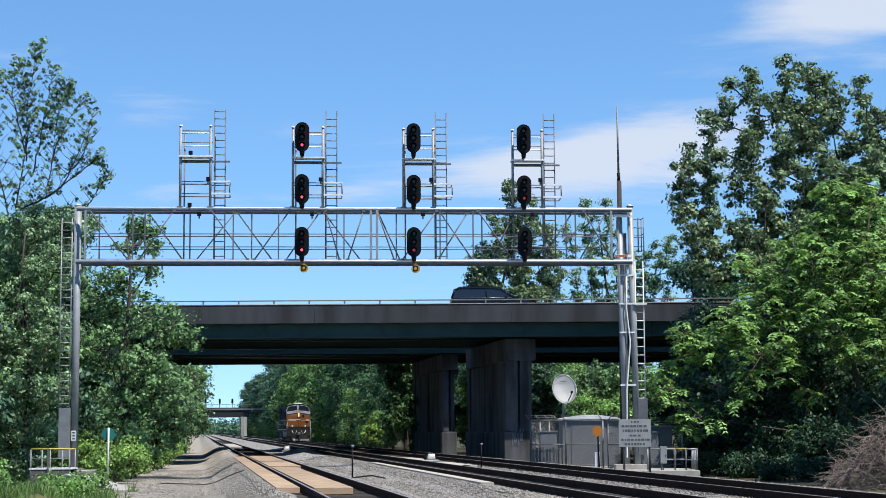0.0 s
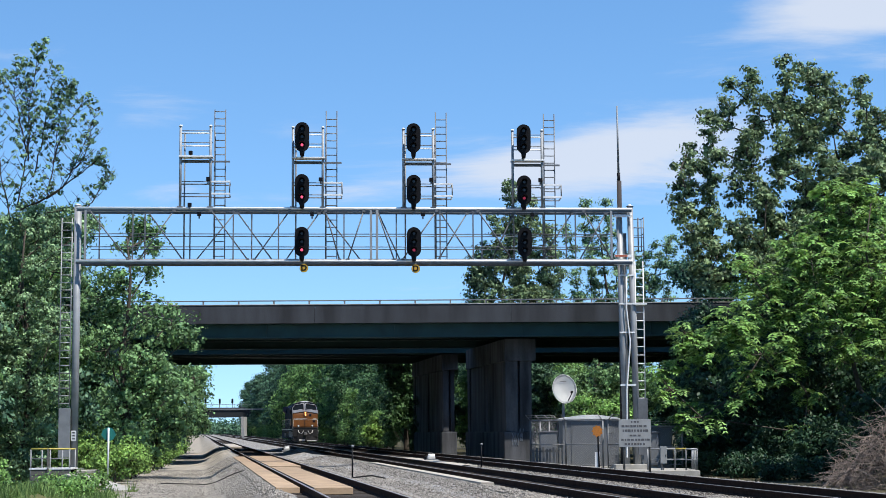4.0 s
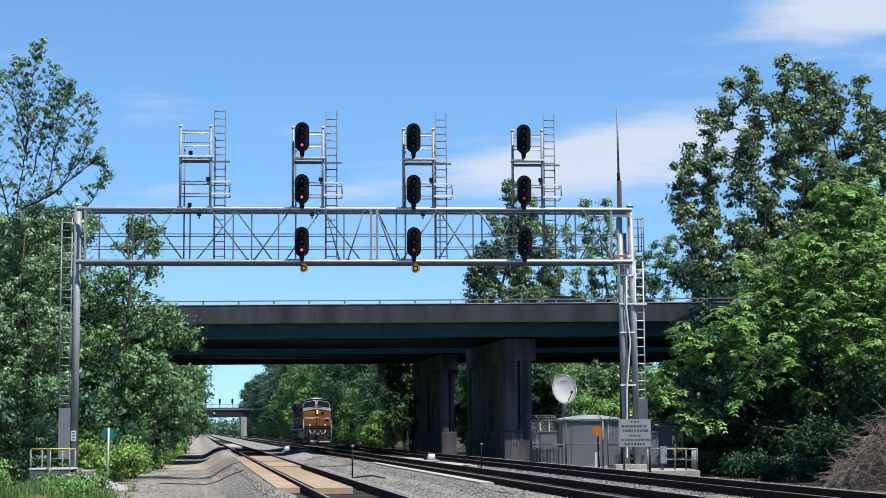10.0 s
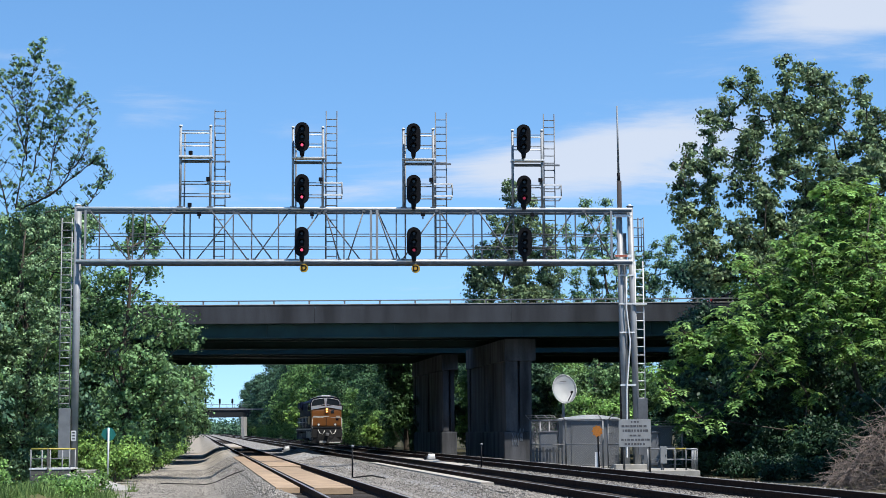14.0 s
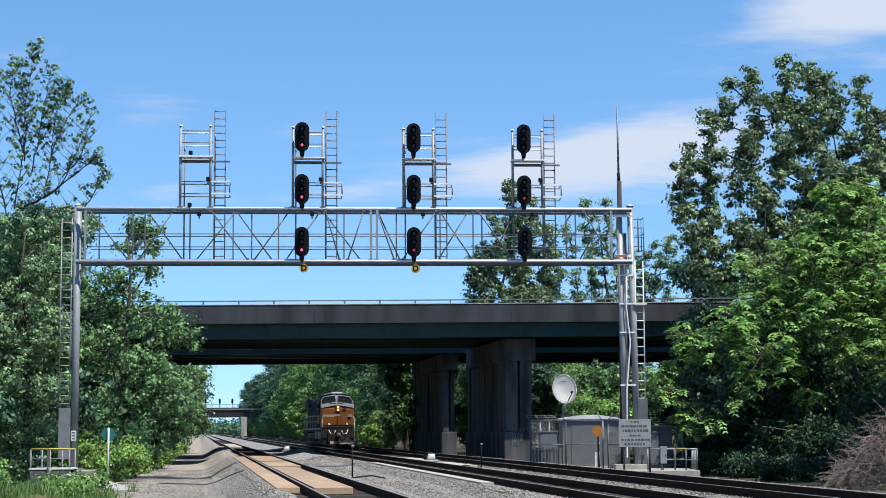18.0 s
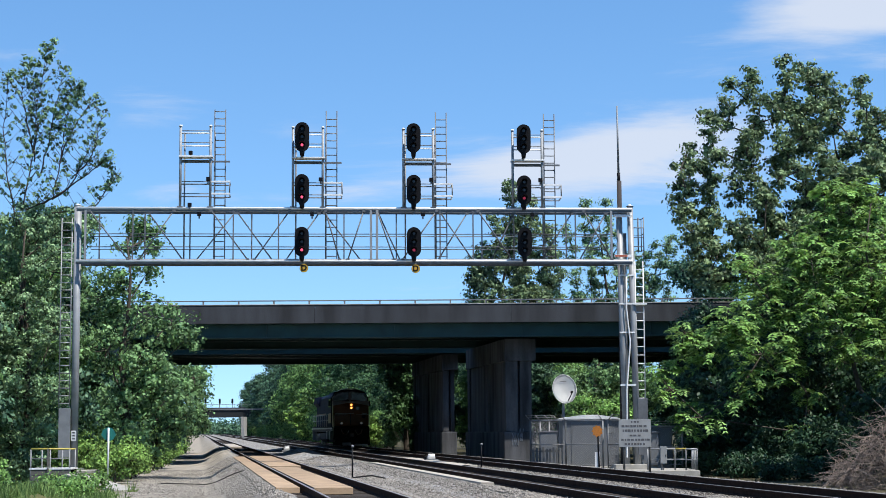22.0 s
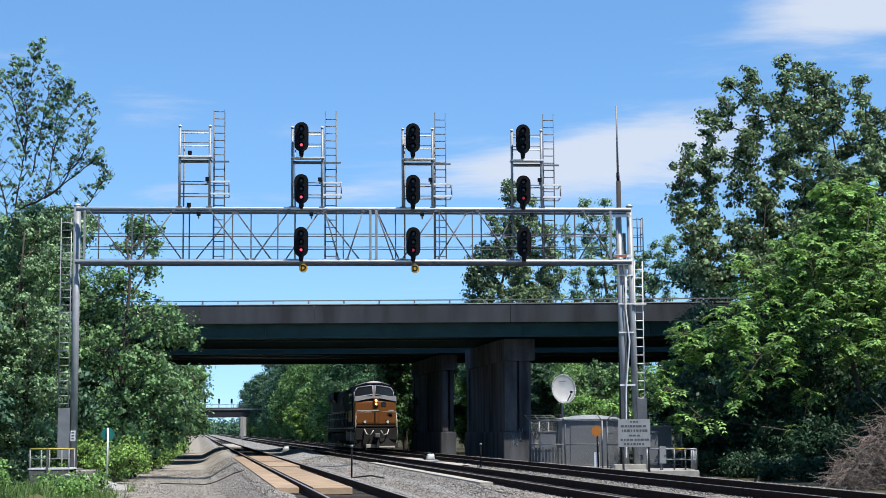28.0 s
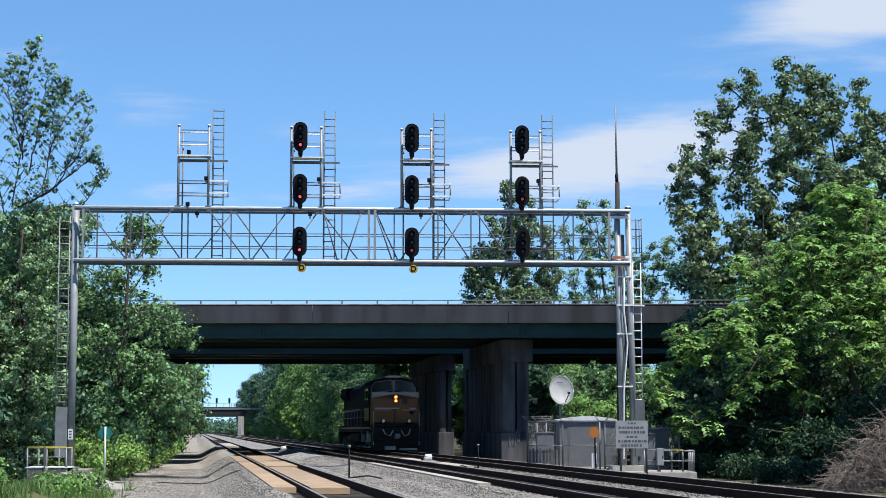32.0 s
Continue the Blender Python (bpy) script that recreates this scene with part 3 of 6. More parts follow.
def make_signal_bridge():
    b = thing("signal_bridge", BR_M, "galvanised steel signal bridge with open truss spanning the tracks", "signal bridge")
    L = BR_LEN
    D = 0.85                                      # depth of the truss
    x0, x1 = 0.55, L - 0.78
    # chords: front and back
    for y in (0.0, D):
        part("top_chord", rod((0.0, y, Z_TOP + 0.01), (L, y, Z_TOP + 0.01), 0.056, seg=12), M_galv, b, "pale galvanised truss chord")
        part("bottom_chord", rod((0.0, y, Z_BOT + 0.01), (L, y, Z_BOT + 0.01), 0.056, seg=12), M_galv, b, "pale galvanised truss chord")
        # dark flange strips: the shaded underside of each chord put into colour
        part("chord_shade_flange", box(0.0, L, y - 0.01, y + 0.05, Z_TOP - 0.12, Z_TOP - 0.035), M_galv_dark, b)
        part("chord_shade_flange", box(0.0, L, y - 0.01, y + 0.05, Z_BOT - 0.12, Z_BOT - 0.035), M_galv_dark, b)
    cells = 13
    dx = (x1 - x0) / cells
    # posts, then diagonals (top, bottom), of the front and of the rear face
    for y, posts, braces in ((0.0, (0.37, 2.31, 6.43, 8.30, 15.01, 16.39, 22.21),
                              ((0.53, 2.12), (3.99, 2.57), (5.51, 7.03), (8.76, 7.31), (10.24, 10.82), (11.83, 11.17), (12.39, 13.09), (14.87, 13.44), (16.60, 18.03), (21.05, 22.21))),
                             (D, (0.83, 2.71, 4.58, 7.15, 11.01, 13.21, 16.83, 20.41, 20.81),
                              ((2.87, 4.34), (6.43, 4.79), (6.57, 8.06), (9.96, 8.53), (10.19, 11.76), (12.46, 13.40), (15.10, 16.48), (16.20, 14.92), (18.19, 17.19), (20.65, 19.29), (22.12, 20.93)))):
        for x in posts:
            w = 0.045 if x < 0.6 or x > L - 1.2 else 0.026
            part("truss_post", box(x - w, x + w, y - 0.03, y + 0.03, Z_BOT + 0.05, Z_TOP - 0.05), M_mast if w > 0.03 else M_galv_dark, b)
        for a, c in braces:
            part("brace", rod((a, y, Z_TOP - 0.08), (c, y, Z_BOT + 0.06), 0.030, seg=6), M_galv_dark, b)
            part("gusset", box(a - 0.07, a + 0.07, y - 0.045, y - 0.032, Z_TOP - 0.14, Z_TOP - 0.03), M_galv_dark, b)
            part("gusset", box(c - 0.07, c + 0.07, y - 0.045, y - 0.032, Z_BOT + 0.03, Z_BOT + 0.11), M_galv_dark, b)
    for x in (12.13, 12.38):
        part("splice_post", box(x - 0.05, x + 0.05, -0.05, 0.05, Z_BOT + 0.05, Z_TOP - 0.05), M_mast, b)
    for i in range(cells + 1):                    # struts between the two faces, and thin posts of the walkway
        x = x0 + dx * i
        for z in (Z_BOT, Z_TOP):
            part("cross_strut", rod((x, 0, z), (x, D, z), 0.035, seg=6), M_galv_dull, b)
    part("walkway", box(0.3, L - 0.4, 0.12, D - 0.12, Z_BOT + 0.075, Z_BOT + 0.11), M_galv_dull, b, "grated steel walkway")
    for z in (8.98, 9.52):
        for y in (0.16, D - 0.12):
            part("handrail", rod((0.5, y, z - (0.04 if y > 0.4 else 0)), (L - 0.9, y, z - (0.04 if y > 0.4 else 0)), 0.019, seg=6), M_galv_dark, b, "thin walkway handrail")
    # left mast
    part("mast", rod((0, 0.42, -0.25), (0, 0.42, 10.72), 0.155, 0.150, 16), M_mast, b, "round galvanised mast")
    part("mast_cap", rod((0, 0.42, 10.72), (0, 0.42, 10.80), 0.165, 0.05, 16), M_galv, b)
    part("base_plate", box(-0.35, 0.35, 0.05, 0.8, -0.2, -0.08, 0.01), M_galv_dull, b)
    ladder(b, "mast_ladder", -0.42, 0.3, 2.4, 10.2, 0.42, step=0.31, material=M_mast)
    part("ladder_guard", box(-0.62, -0.14, 0.22, 0.27, 0.35, 2.35, 0.01), M_galv_dull, b, "flat sheet that locks off the ladder")
    plate = part("number_plate", box(-0.10, 0.10, 0.255, 0.27, 1.03, 1.44, 0.004), M_white, b, "white plate with dark bars")
    for z in (1.12, 1.24, 1.36):
        part("lettering_bar", box(-0.06, 0.05, 0.25, 0.254, z - 0.03, z + 0.03), M_ink, plate)
    for z in (4.5, 6.5, 8.5, 10.0):
        part("ladder_bracket", rod((-0.3, 0.3, z), (0, 0.42, z), 0.02, seg=5), M_galv_dull, b)
    # right-hand pair of masts with diagonal bracing and tie plates
    for x, r, top in ((L - 0.47, 0.15, 10.3), (L, 0.15, 10.74)):
        part("mast", rod((x + 0.16, 0.42, -0.25), (x, 0.42, top), r - 0.01, r - 0.02, 16), M_mast, b, "round galvanised mast")
    part("mast_cap", rod((L, 0.42, 10.74), (L, 0.42, 10.82), 0.165, 0.05, 16), M_galv, b)
    for z in (8.28, 8.60, 10.30, 10.58):
        part("tie_plate", box(L - 0.75, L + 0.02, 0.05, 0.22, z - 0.05, z + 0.05, 0.01), M_galv, b)
    part("mast_brace", rod((L - 0.22, 0.55, -0.2), (L - 0.22, 0.55, 9.6), 0.075, seg=10), M_galv_dark, b, "slender dark pipe between the masts")
    for z in (1.0, 3.2, 5.4, 6.6, 7.8):
        part("mast_tie", box(L - 0.55, L + 0.1, 0.24, 0.30, z - 0.03, z + 0.03), M_galv, b)
    part("conduit", tube([(L - 0.34, 0.2, 0.2), (L - 0.3, 0.2, 3.0), (L - 0.12, 0.2, 5.0), (L - 0.26, 0.2, 6.4), (L - 0.22, 0.2, 8.2)], [0.035] * 5), M_galv, b)
    ladder(b, "mast_ladder", L + 0.33, 0.35, 2.5, 8.4, 0.34, step=0.36, material=M_galv)
    part("red_tape", box(L - 0.72, L - 0.2, 0.02, 0.05, 8.56, 8.64), mat("faded_red_tape", (0.55, 0.16, 0.10), 0.6, 0, 0.2), b, "faded red band on the tie plates")
    part("ladder_guard", box(L + 0.17, L + 0.58, 0.26, 0.31, 0.3, 2.65, 0.01), M_galv_dark, b, "grey sheet that locks off the ladder")
    for z in (6.6,):
        part("rest_platform", box(L + 0.1, L + 0.62, 0.2, 0.8, z - 0.04, z + 0.02), M_galv, b)
    cage = ladder(b, "cage_ladder", L + 0.37, 0.6, 8.5, 10.30, 0.46, step=0.40, material=M_galv_dark)
    part("cage_bar", rod((L + 0.37, 0.62, 8.8), (L + 0.37, 0.62, 10.28), 0.03, seg=6), M_galv_dark, cage)
    for z in (10.28, 9.6, 8.9):
        part("cage_hoop", tube([(L + 0.14, 0.6, z), (L + 0.14, 1.15, z), (L + 0.60, 1.15, z), (L + 0.60, 0.6, z)], [0.022] * 4, 6), M_galv_dark, cage)
    for x in (L + 0.14, L + 0.60):
        part("cage_bar", rod((x, 1.15, 8.9), (x, 1.15, 10.28), 0.02, seg=6), M_galv_dark, cage)
    part("base_plate", box(L - 0.85, L + 0.6, 0.0, 0.9, -0.3, -0.08, 0.02), M_conc_pale, b)
    # frames that carry the heads
    for fx, lit in ((-10.88, 0), (-6.23, 1), (-1.63, 1), (2.95, 1)):
        u = (fx - BR_L.x) / BR_DIR.x
        top = 14.06 - u * 0.009
        fr = part("signal_frame", rod((u, 0.05, Z_TOP), (u, 0.05, top), 0.055, seg=8), M_mast, b, "tall frame of galvanised tubes for the signal heads")
        part("frame_post", rod((u + 1.24, 0.05, Z_TOP), (u + 1.24, 0.05, top), 0.055, seg=8), M_mast, fr)
        part("frame_post", rod((u + 0.10, D, Z_BOT), (u + 0.10, D, top - 0.1), 0.035, seg=6), M_galv_dull, fr)
        part("frame_post", rod((u + 1.36, D, Z_BOT), (u + 1.36, D, top - 0.1), 0.035, seg=6), M_galv_dull, fr)
        for x in (u, u + 1.24):
            part("post_cap", rod((x, 0.05, top - 0.02), (x, 0.05, top + 0.05), 0.075, 0.06, 10), M_galv, fr)
            part("foot_plate", box(x - 0.12, x + 0.12, -0.06, 0.16, Z_TOP + 0.045, Z_TOP + 0.09, 0.008), M_galv_dark, fr)
        drop = u * 0.008
        for z in (13.76, 13.23):
            part("frame_rail", rod((u, 0.05, z - drop), (u + 1.24, 0.05, z - drop), 0.030, seg=8), M_galv, fr, "pale cross rail")
        for z in (13.95, 13.45, 11.80, 11.62, 11.29, 11.10):
            y = 0.55 if z in (13.95, 13.45, 11.80, 11.29) else 0.05
            part("frame_rail", rod((u + 0.02, y, z - drop), (u + 1.3, y, z - drop), 0.019 if y > 0.1 else 0.026, seg=6), M_galv_dark, fr)
        part("platform", box(u - 0.06, u + 1.34, -0.10, 0.42, 12.74 - drop, 12.80 - drop, 0.01), M_galv, fr, "narrow steel platform")
        part("platform_beam", box(u, u + 1.30, 0.44, 0.50, 12.58 - drop, 12.70 - drop), M_galv_dark, fr)
        part("walk_bracket", box(u + 1.24, u + 2.02, 0.30, 0.36, 12.58 - drop, 12.65 - drop), M_galv_dark, fr)
        ladder(fr, "frame_ladder", u + 1.60, 0.45, Z_BOT + 0.1, 14.84 - drop, 0.45, material=M_galv_dark)
        for z in (11.22, 11.73):
            part("basket_rail", box(u + 1.24, u + 2.06, 0.02, 0.07, z - 0.04 - drop, z + 0.035 - drop, 0.008), M_galv, fr, "pale basket rail")
            part("basket_rail", rod((u + 1.24, 0.72, z - 0.06 - drop), (u + 2.02, 0.72, z - 0.06 - drop), 0.022, seg=6), M_galv_dark, fr)
            part("basket_rail", rod((u + 2.04, 0.05, z - drop), (u + 2.02, 0.72, z - 0.06 - drop), 0.028, seg=6), M_galv, fr)
        part("basket_post", rod((u + 2.04, 0.05, 11.2 - drop), (u + 2.04, 0.05, 11.74 - drop), 0.028, seg=6), M_galv_dull, fr)
        boxes = [(11.80, 1.15), (10.34, 0.80), (10.72, 0.40)] + ([] if lit else [(12.90, 0.42)])
        for zz, xx in boxes:
            part("junction_box", box(u + xx - 0.08, u + xx + 0.08, -0.1, 0.05, zz - 0.09, zz + 0.07, 0.015), M_black, fr, "small black junction box")
            part("box_bracket", box(u + xx - 0.03, u + xx + 0.03, -0.06, 0.03, zz - 0.2, zz - 0.09), M_galv_dark, fr)
    return b


sig_bridge = make_signal_bridge()


def capsule(w, h, n=12):
    r = w / 2
    pts = []
    for i in range(n + 1):
        a = math.pi * i / n
        pts.append((r * math.cos(a), h / 2 - r + r * math.sin(a)))
    for i in range(n + 1):
        a = math.pi + math.pi * i / n
        pts.append((r * math.cos(a), -h / 2 + r + r * math.sin(a)))
    return pts


def signal_head(x, y, z, lamp):
    h = part("signal_head", prism(capsule(0.59, 1.24), -0.015, 0.015), M_black, sig_bridge, "black three-lamp signal head" + (", bottom lamp lit red" if lamp else ", lamps dark"))
    h.matrix_basis = BR_M.inverted() @ pose(x, y - 0.38, z - 0.07, 0, 0, BR_ANGLE)
    part("housing", prism(capsule(0.40, 1.06), 0.015, 0.24), M_hood, h)
    for i, dz in enumerate((0.34, 0.0, -0.34)):
        lens = bmesh.new()
        rod((0, -0.02, dz), (0, -0.03, dz), 0.060, seg=16, bm=lens)
        part("lens", lens, (lamp if lamp and i == 2 else M_lens), h, "round glass lens")
        hood = bmesh.new()
        seg = 14
        rows = []
        for ln, rr in ((0.0, 0.135), (0.26, 0.128), (0.26, 0.118), (0.0, 0.122)):
            ring = []
            for k in range(seg + 1):
                a = radians(-35) + radians(250) * k / seg
                reach = ln * (0.35 + 0.65 * max(0.0, math.sin(a)))
                ring.append(hood.verts.new((rr * math.cos(a), -0.015 - reach, dz + rr * math.sin(a))))
            rows.append(ring)
        for r0, r1 in zip(rows, rows[1:]):
            for k in range(seg):
                hood.faces.new((r0[k], r0[k + 1], r1[k + 1], r1[k]))
        part("hood", hood, M_hood, h, "half-round black hood")
    part("bracket", rod((0, 0.10, -0.78), (0, 0.10, -0.55), 0.085, 0.12, 10), M_hood, h)
    part("arm", box(-0.06, 0.06, 0.06, 0.36, -0.80, -0.72), M_hood, h)
    return h


for x, y, zs, lamps in ((-5.82, 69.8, (13.58, 11.40, 9.20), (M_red, M_red, M_red)),
                        (-1.20, 70.05, (13.55, 11.38, 9.19), (None, None, M_red_dim)),
                        (3.40, 70.35, (13.53, 11.37, 9.18), (None, M_red_dim, None))):
    for z, lamp in zip(zs, lamps):
        signal_head(x, y, z, lamp)


def letter(text, size, material, parent, m):
    cu = bpy.data.curves.new("letter", "FONT")
    cu.body, cu.size, cu.extrude, cu.offset, cu.align_x, cu.align_y = text, size, 0.004, 0.010, "CENTER", "CENTER"
    cu.materials.append(material)
    o = new("letter", cu)
    o.parent = parent
    o.matrix_basis = m
    return o


for x, z in ((-5.74, 8.05), (-1.13, 8.0)):
    d = thing("marker_disc", pose(x, 69.55, z, 0, 0, BR_ANGLE), "small round yellow sign with a black letter D under the truss", "sign", "letter D signs")
    part("disc", rod((0, -0.006, 0), (0, 0.006, 0), 0.172, seg=24), M_yellow, d)
    part("rim", prism([(0.178 * math.cos(a * math.pi / 12), 0.178 * math.sin(a * math.pi / 12)) for a in range(24)], 0.008, 0.016), M_black, d)
    letter("D", 0.32, M_black, d, pose(0, -0.012, 0.0, 90))
    part("hanger", box(-0.02, 0.02, 0.01, 0.3, 0.15, 0.24), M_galv_dull, d)

# antenna on its pole behind the right-hand masts
ant = thing("radio_mast", pose(7.55, 71.6, -0.2), "slim pole with a whip antenna on top", "antenna")
part("pole", rod((-0.02, 0, 0), (-0.02, 0, 12.1), 0.13, 0.10, 12), M_wood_dark, ant, "dark weathered wooden pole")
part("mount", rod((-0.03, 0, 12.0), (-0.04, 0, 12.45), 0.07, seg=8), M_black, ant)
part("whip", rod((-0.04, 0, 12.4), (-0.06, 0, 15.35), 0.05, 0.03, 6), M_galv_dull, ant, "thin whip antenna")


# ---------------------------------------------------------------- trees
def leaf_cloud(rng, centres, per, spread, size, flat=0.45, wide=0.34, stray=0.5):
    """Leaves as small bent diamonds round each twig end."""
    c = np.repeat(np.asarray(centres), per, axis=0)
    n = len(c)
    off = rng.normal(0, 1, (n, 3))
    p = c + off * np.array((spread, spread, spread * 0.6))
    off /= np.linalg.norm(off, axis=1)[:, None] + 1e-9
    nrm = off * 1.5 + rng.normal(0, stray, (n, 3)) + np.array((0, 0, flat))
    nrm /= np.linalg.norm(nrm, axis=1)[:, None] + 1e-9
    t = np.cross(nrm, rng.normal(0, 1, (n, 3)))
    t /= np.linalg.norm(t, axis=1)[:, None] + 1e-9
    s = np.cross(nrm, t)
    ln = (size * rng.uniform(0.6, 1.35, n))[:, None]
    v = np.empty((n, 4, 3))
    v[:, 0] = p - t * ln * 0.5
    v[:, 1] = p + s * ln * wide + nrm * ln * 0.08
    v[:, 2] = p + t * ln * 0.55
    v[:, 3] = p - s * ln * wide + nrm * ln * 0.08
    return v.reshape(-1, 3)


def frond_cloud(rng, centres, per, reach, leaf, pairs=5):
    """Compound leaves: drooping stalks round each twig end, with leaflets in pairs along them."""
    c = np.repeat(np.asarray(centres), per, axis=0)
    n = len(c)
    a = rng.uniform(0, 2 * np.pi, n)
    lift = rng.uniform(0.05, 0.75, n)
    d = np.stack((np.cos(a), np.sin(a), lift), 1)
    d /= np.linalg.norm(d, axis=1)[:, None]
    ln = reach * rng.uniform(0.65, 1.25, n)
    droop = rng.uniform(0.35, 0.8, n)
    side = np.stack((-np.sin(a), np.cos(a), np.zeros(n)), 1)
    out = []
    for k in range(pairs):
        t = 0.22 + 0.78 * k / (pairs - 1)
        p = c + d * (ln * t)[:, None]
        p[:, 2] -= droop * ln * t * t
        fwd = d.copy()
        fwd[:, 2] -= 2 * droop * t
        fwd /= np.linalg.norm(fwd, axis=1)[:, None]
        for s in (-1, 1):
            l = side * s * 0.85 + fwd * 0.55 + rng.normal(0, 0.16, (n, 3))
            l[:, 2] -= 0.18
            l /= np.linalg.norm(l, axis=1)[:, None]
            w = np.cross(l, np.cross(side, fwd))
            w /= np.linalg.norm(w, axis=1)[:, None] + 1e-9
            sz = (leaf * rng.uniform(0.75, 1.2, n) * (1.15 - 0.5 * abs(t - 0.5)))[:, None]
            v = np.empty((n, 4, 3))
            v[:, 0], v[:, 2] = p, p + l * sz
            mid = p + l * sz * 0.42 + np.array((0, 0, 0.02))
            v[:, 1], v[:, 3] = mid + w * sz * 0.24, mid - w * sz * 0.24
            out.append(v)
    return np.concatenate(out).reshape(-1, 3)


def quads(name, verts, material):
    me = bpy.data.meshes.new(name)
    n = len(verts)
    me.vertices.add(n)
    me.vertices.foreach_set("co", np.ascontiguousarray(verts, dtype=np.float32).ravel())
    me.loops.add(n)
    me.loops.foreach_set("vertex_index", np.arange(n, dtype=np.int32))
    me.polygons.add(n // 4)
    me.polygons.foreach_set("loop_start", np.arange(0, n, 4, dtype=np.int32))
    me.update(calc_edges=True)
    me.materials.append(material)
    return me


def tree(seed, x, y, lobes, material, density=26, leaf=0.17, trunk=0.22, depth=1.0, foot=None, label="leafy green tree", bark=None, hollow=0.45, per=46, sprig=0.18, name="tree", category="tree", group="trees", wide=0.34, least=5, follow=0.35, chain=0.0, frond=0.0, twigs_each=9, bough=0.016, face=0.0, crest=0.93):
    """lobes: (x, z, r) of the crown's boughs in the world. The base stands on the ground at (foot, y)."""
    rng = np.random.default_rng(seed)
    rnd = random.Random(seed)
    foot = x if foot is None else foot
    gz = height(foot, y) - 0.15
    tr = thing(name, pose(foot, y, gz), label, category, group)
    bm = bmesh.new()
    top = max(l[1] for l in lobes) - gz
    if chain:
        lobes = sorted(lobes, key=lambda l: l[1])
    pts, rad = [], []
    for i in range(7):
        t = i / 6
        near = min(lobes, key=lambda l: abs(l[1] - gz - top * t))
        wx = (near[0] - foot) * follow * t + rnd.uniform(-0.12, 0.12) * t
        pts.append((wx, rnd.uniform(-0.2, 0.2) * t, top * crest * t))
        rad.append(trunk * (1 - 0.86 * t) * (1.25 if i == 0 else 1))
    tube(pts, rad, 9, bm)
    part("trunk", bm, bark or M_bark, tr)
    limbs = bmesh.new()
    twigs = bmesh.new()
    centres, hubs = [], []
    low, high = min(l[1] for l in lobes), max(l[1] for l in lobes)
    for lx, lz, lr in lobes:
        ly = rnd.uniform(-0.9, 0.9) * depth + face * ((lz - low) / (high - low + 0.01) - 0.45)   # the crown is broadest low down
        c = Vector((lx - foot, ly, lz - gz))
        stem = (lx - foot) * (1 - follow * 0.6)
        t = max(0.12, min(0.97, (c.z - lr * 1.1 - 0.25 - 0.75 * abs(stem)) / (top * crest)))
        k = min(int(t * 6), 5)
        a = Vector(pts[k]).lerp(Vector(pts[k + 1]), t * 6 - k)
        m = a.lerp(c, 0.5) + Vector((rnd.uniform(-0.2, 0.2), rnd.uniform(-0.2, 0.2), -0.12 * lr))
        small = lr < chain and [h for h in hubs if h.z < c.z - 0.3]
        if small:                              # a small spray hangs on the nearest lower one
            a = min(small, key=lambda h: 1.7 * math.hypot(h.x - c.x, h.y - c.y) + c.z - h.z)
            m = a.lerp(c, 0.5)
        hubs.append(c)
        tube([a, m, c], [bough, bough * 0.8, bough * 0.55] if small else [trunk * 0.34 * (1 - t * 0.6), trunk * 0.22 * (1 - t * 0.5), 0.02], 6, limbs)
        n = int(density * (lr ** 2) * 1.6) + least
        d = rng.normal(0, 1, (n, 3))
        d /= np.linalg.norm(d, axis=1)[:, None]
        rr = lr * (hollow + (1.12 - hollow) * rng.random(n) ** 0.6)
        q = d * rr[:, None] * np.array((1.0, 1.15, 0.92))
        q += np.array((c.x, c.y, c.z))
        keep = q[:, 2] > 0.05
        q = q[keep]
        centres.append(q)
        for j in range(min(len(q), twigs_each)):
            e = Vector(q[j])
            tube([c, c.lerp(e, 0.6) + Vector((0, 0, -0.05)), e], [0.022, 0.013, 0.005], 4, twigs)
    tagged(part("limb_work", limbs, bark or M_bark, tr, "forked limbs"), kind="stuff")
    tagged(part("twig_work", twigs, bark or M_bark, tr, "thin twigs"), kind="stuff")
    if frond:
        verts = frond_cloud(rng, np.concatenate(centres), per, frond, leaf)
    else:
        verts = leaf_cloud(rng, np.concatenate(centres), per, sprig, leaf, 0.45, wide, 0.25 if leaf > 0.3 else 0.5)
    part("crown", quads("crown", verts, material), None, tr, "broken crown of small leaves")
    return tr


SLENDER_STEMS = [
    ((-19.05, 11.3), (-18.65, 13.85), (-18.55, 16.17), (-18.24, 18.5)),
    ((-18.9, 11.25), (-17.7, 11.81), (-17.34, 14.05), (-17.21, 15.51), (-16.73, 16.72)),
    ((-18.25, 11.5), (-16.95, 12.31), (-16.27, 13.89), (-15.59, 15.74)),
    ((-17.71, 11.14), (-15.88, 11.39), (-15.48, 12.15), (-14.99, 12.91)),
    ((-19.24, 10.54), (-19.74, 12.84), (-19.99, 14.89), (-19.79, 17.21)),
    ((-18.65, 13.85), (-18.98, 15.14), (-19.32, 16.56), (-19.14, 17.77)),
    ((-17.75, 11.75), (-16.46, 12.77), (-15.76, 13.38), (-15.35, 13.27)),
    ((-18.35, 12.72), (-17.95, 14.66), (-17.74, 16.13), (-17.47, 17.66)),
    ((-17.52, 13.44), (-16.99, 15.03), (-16.52, 15.88), (-16.19, 16.32)),
    ((-18.6, 13.45), (-18.59, 15.4), (-18.82, 16.5), (-18.94, 17.3)),
    ((-16.9, 12.71), (-16.19, 13.43), (-15.84, 14.16), (-15.73, 14.9))]


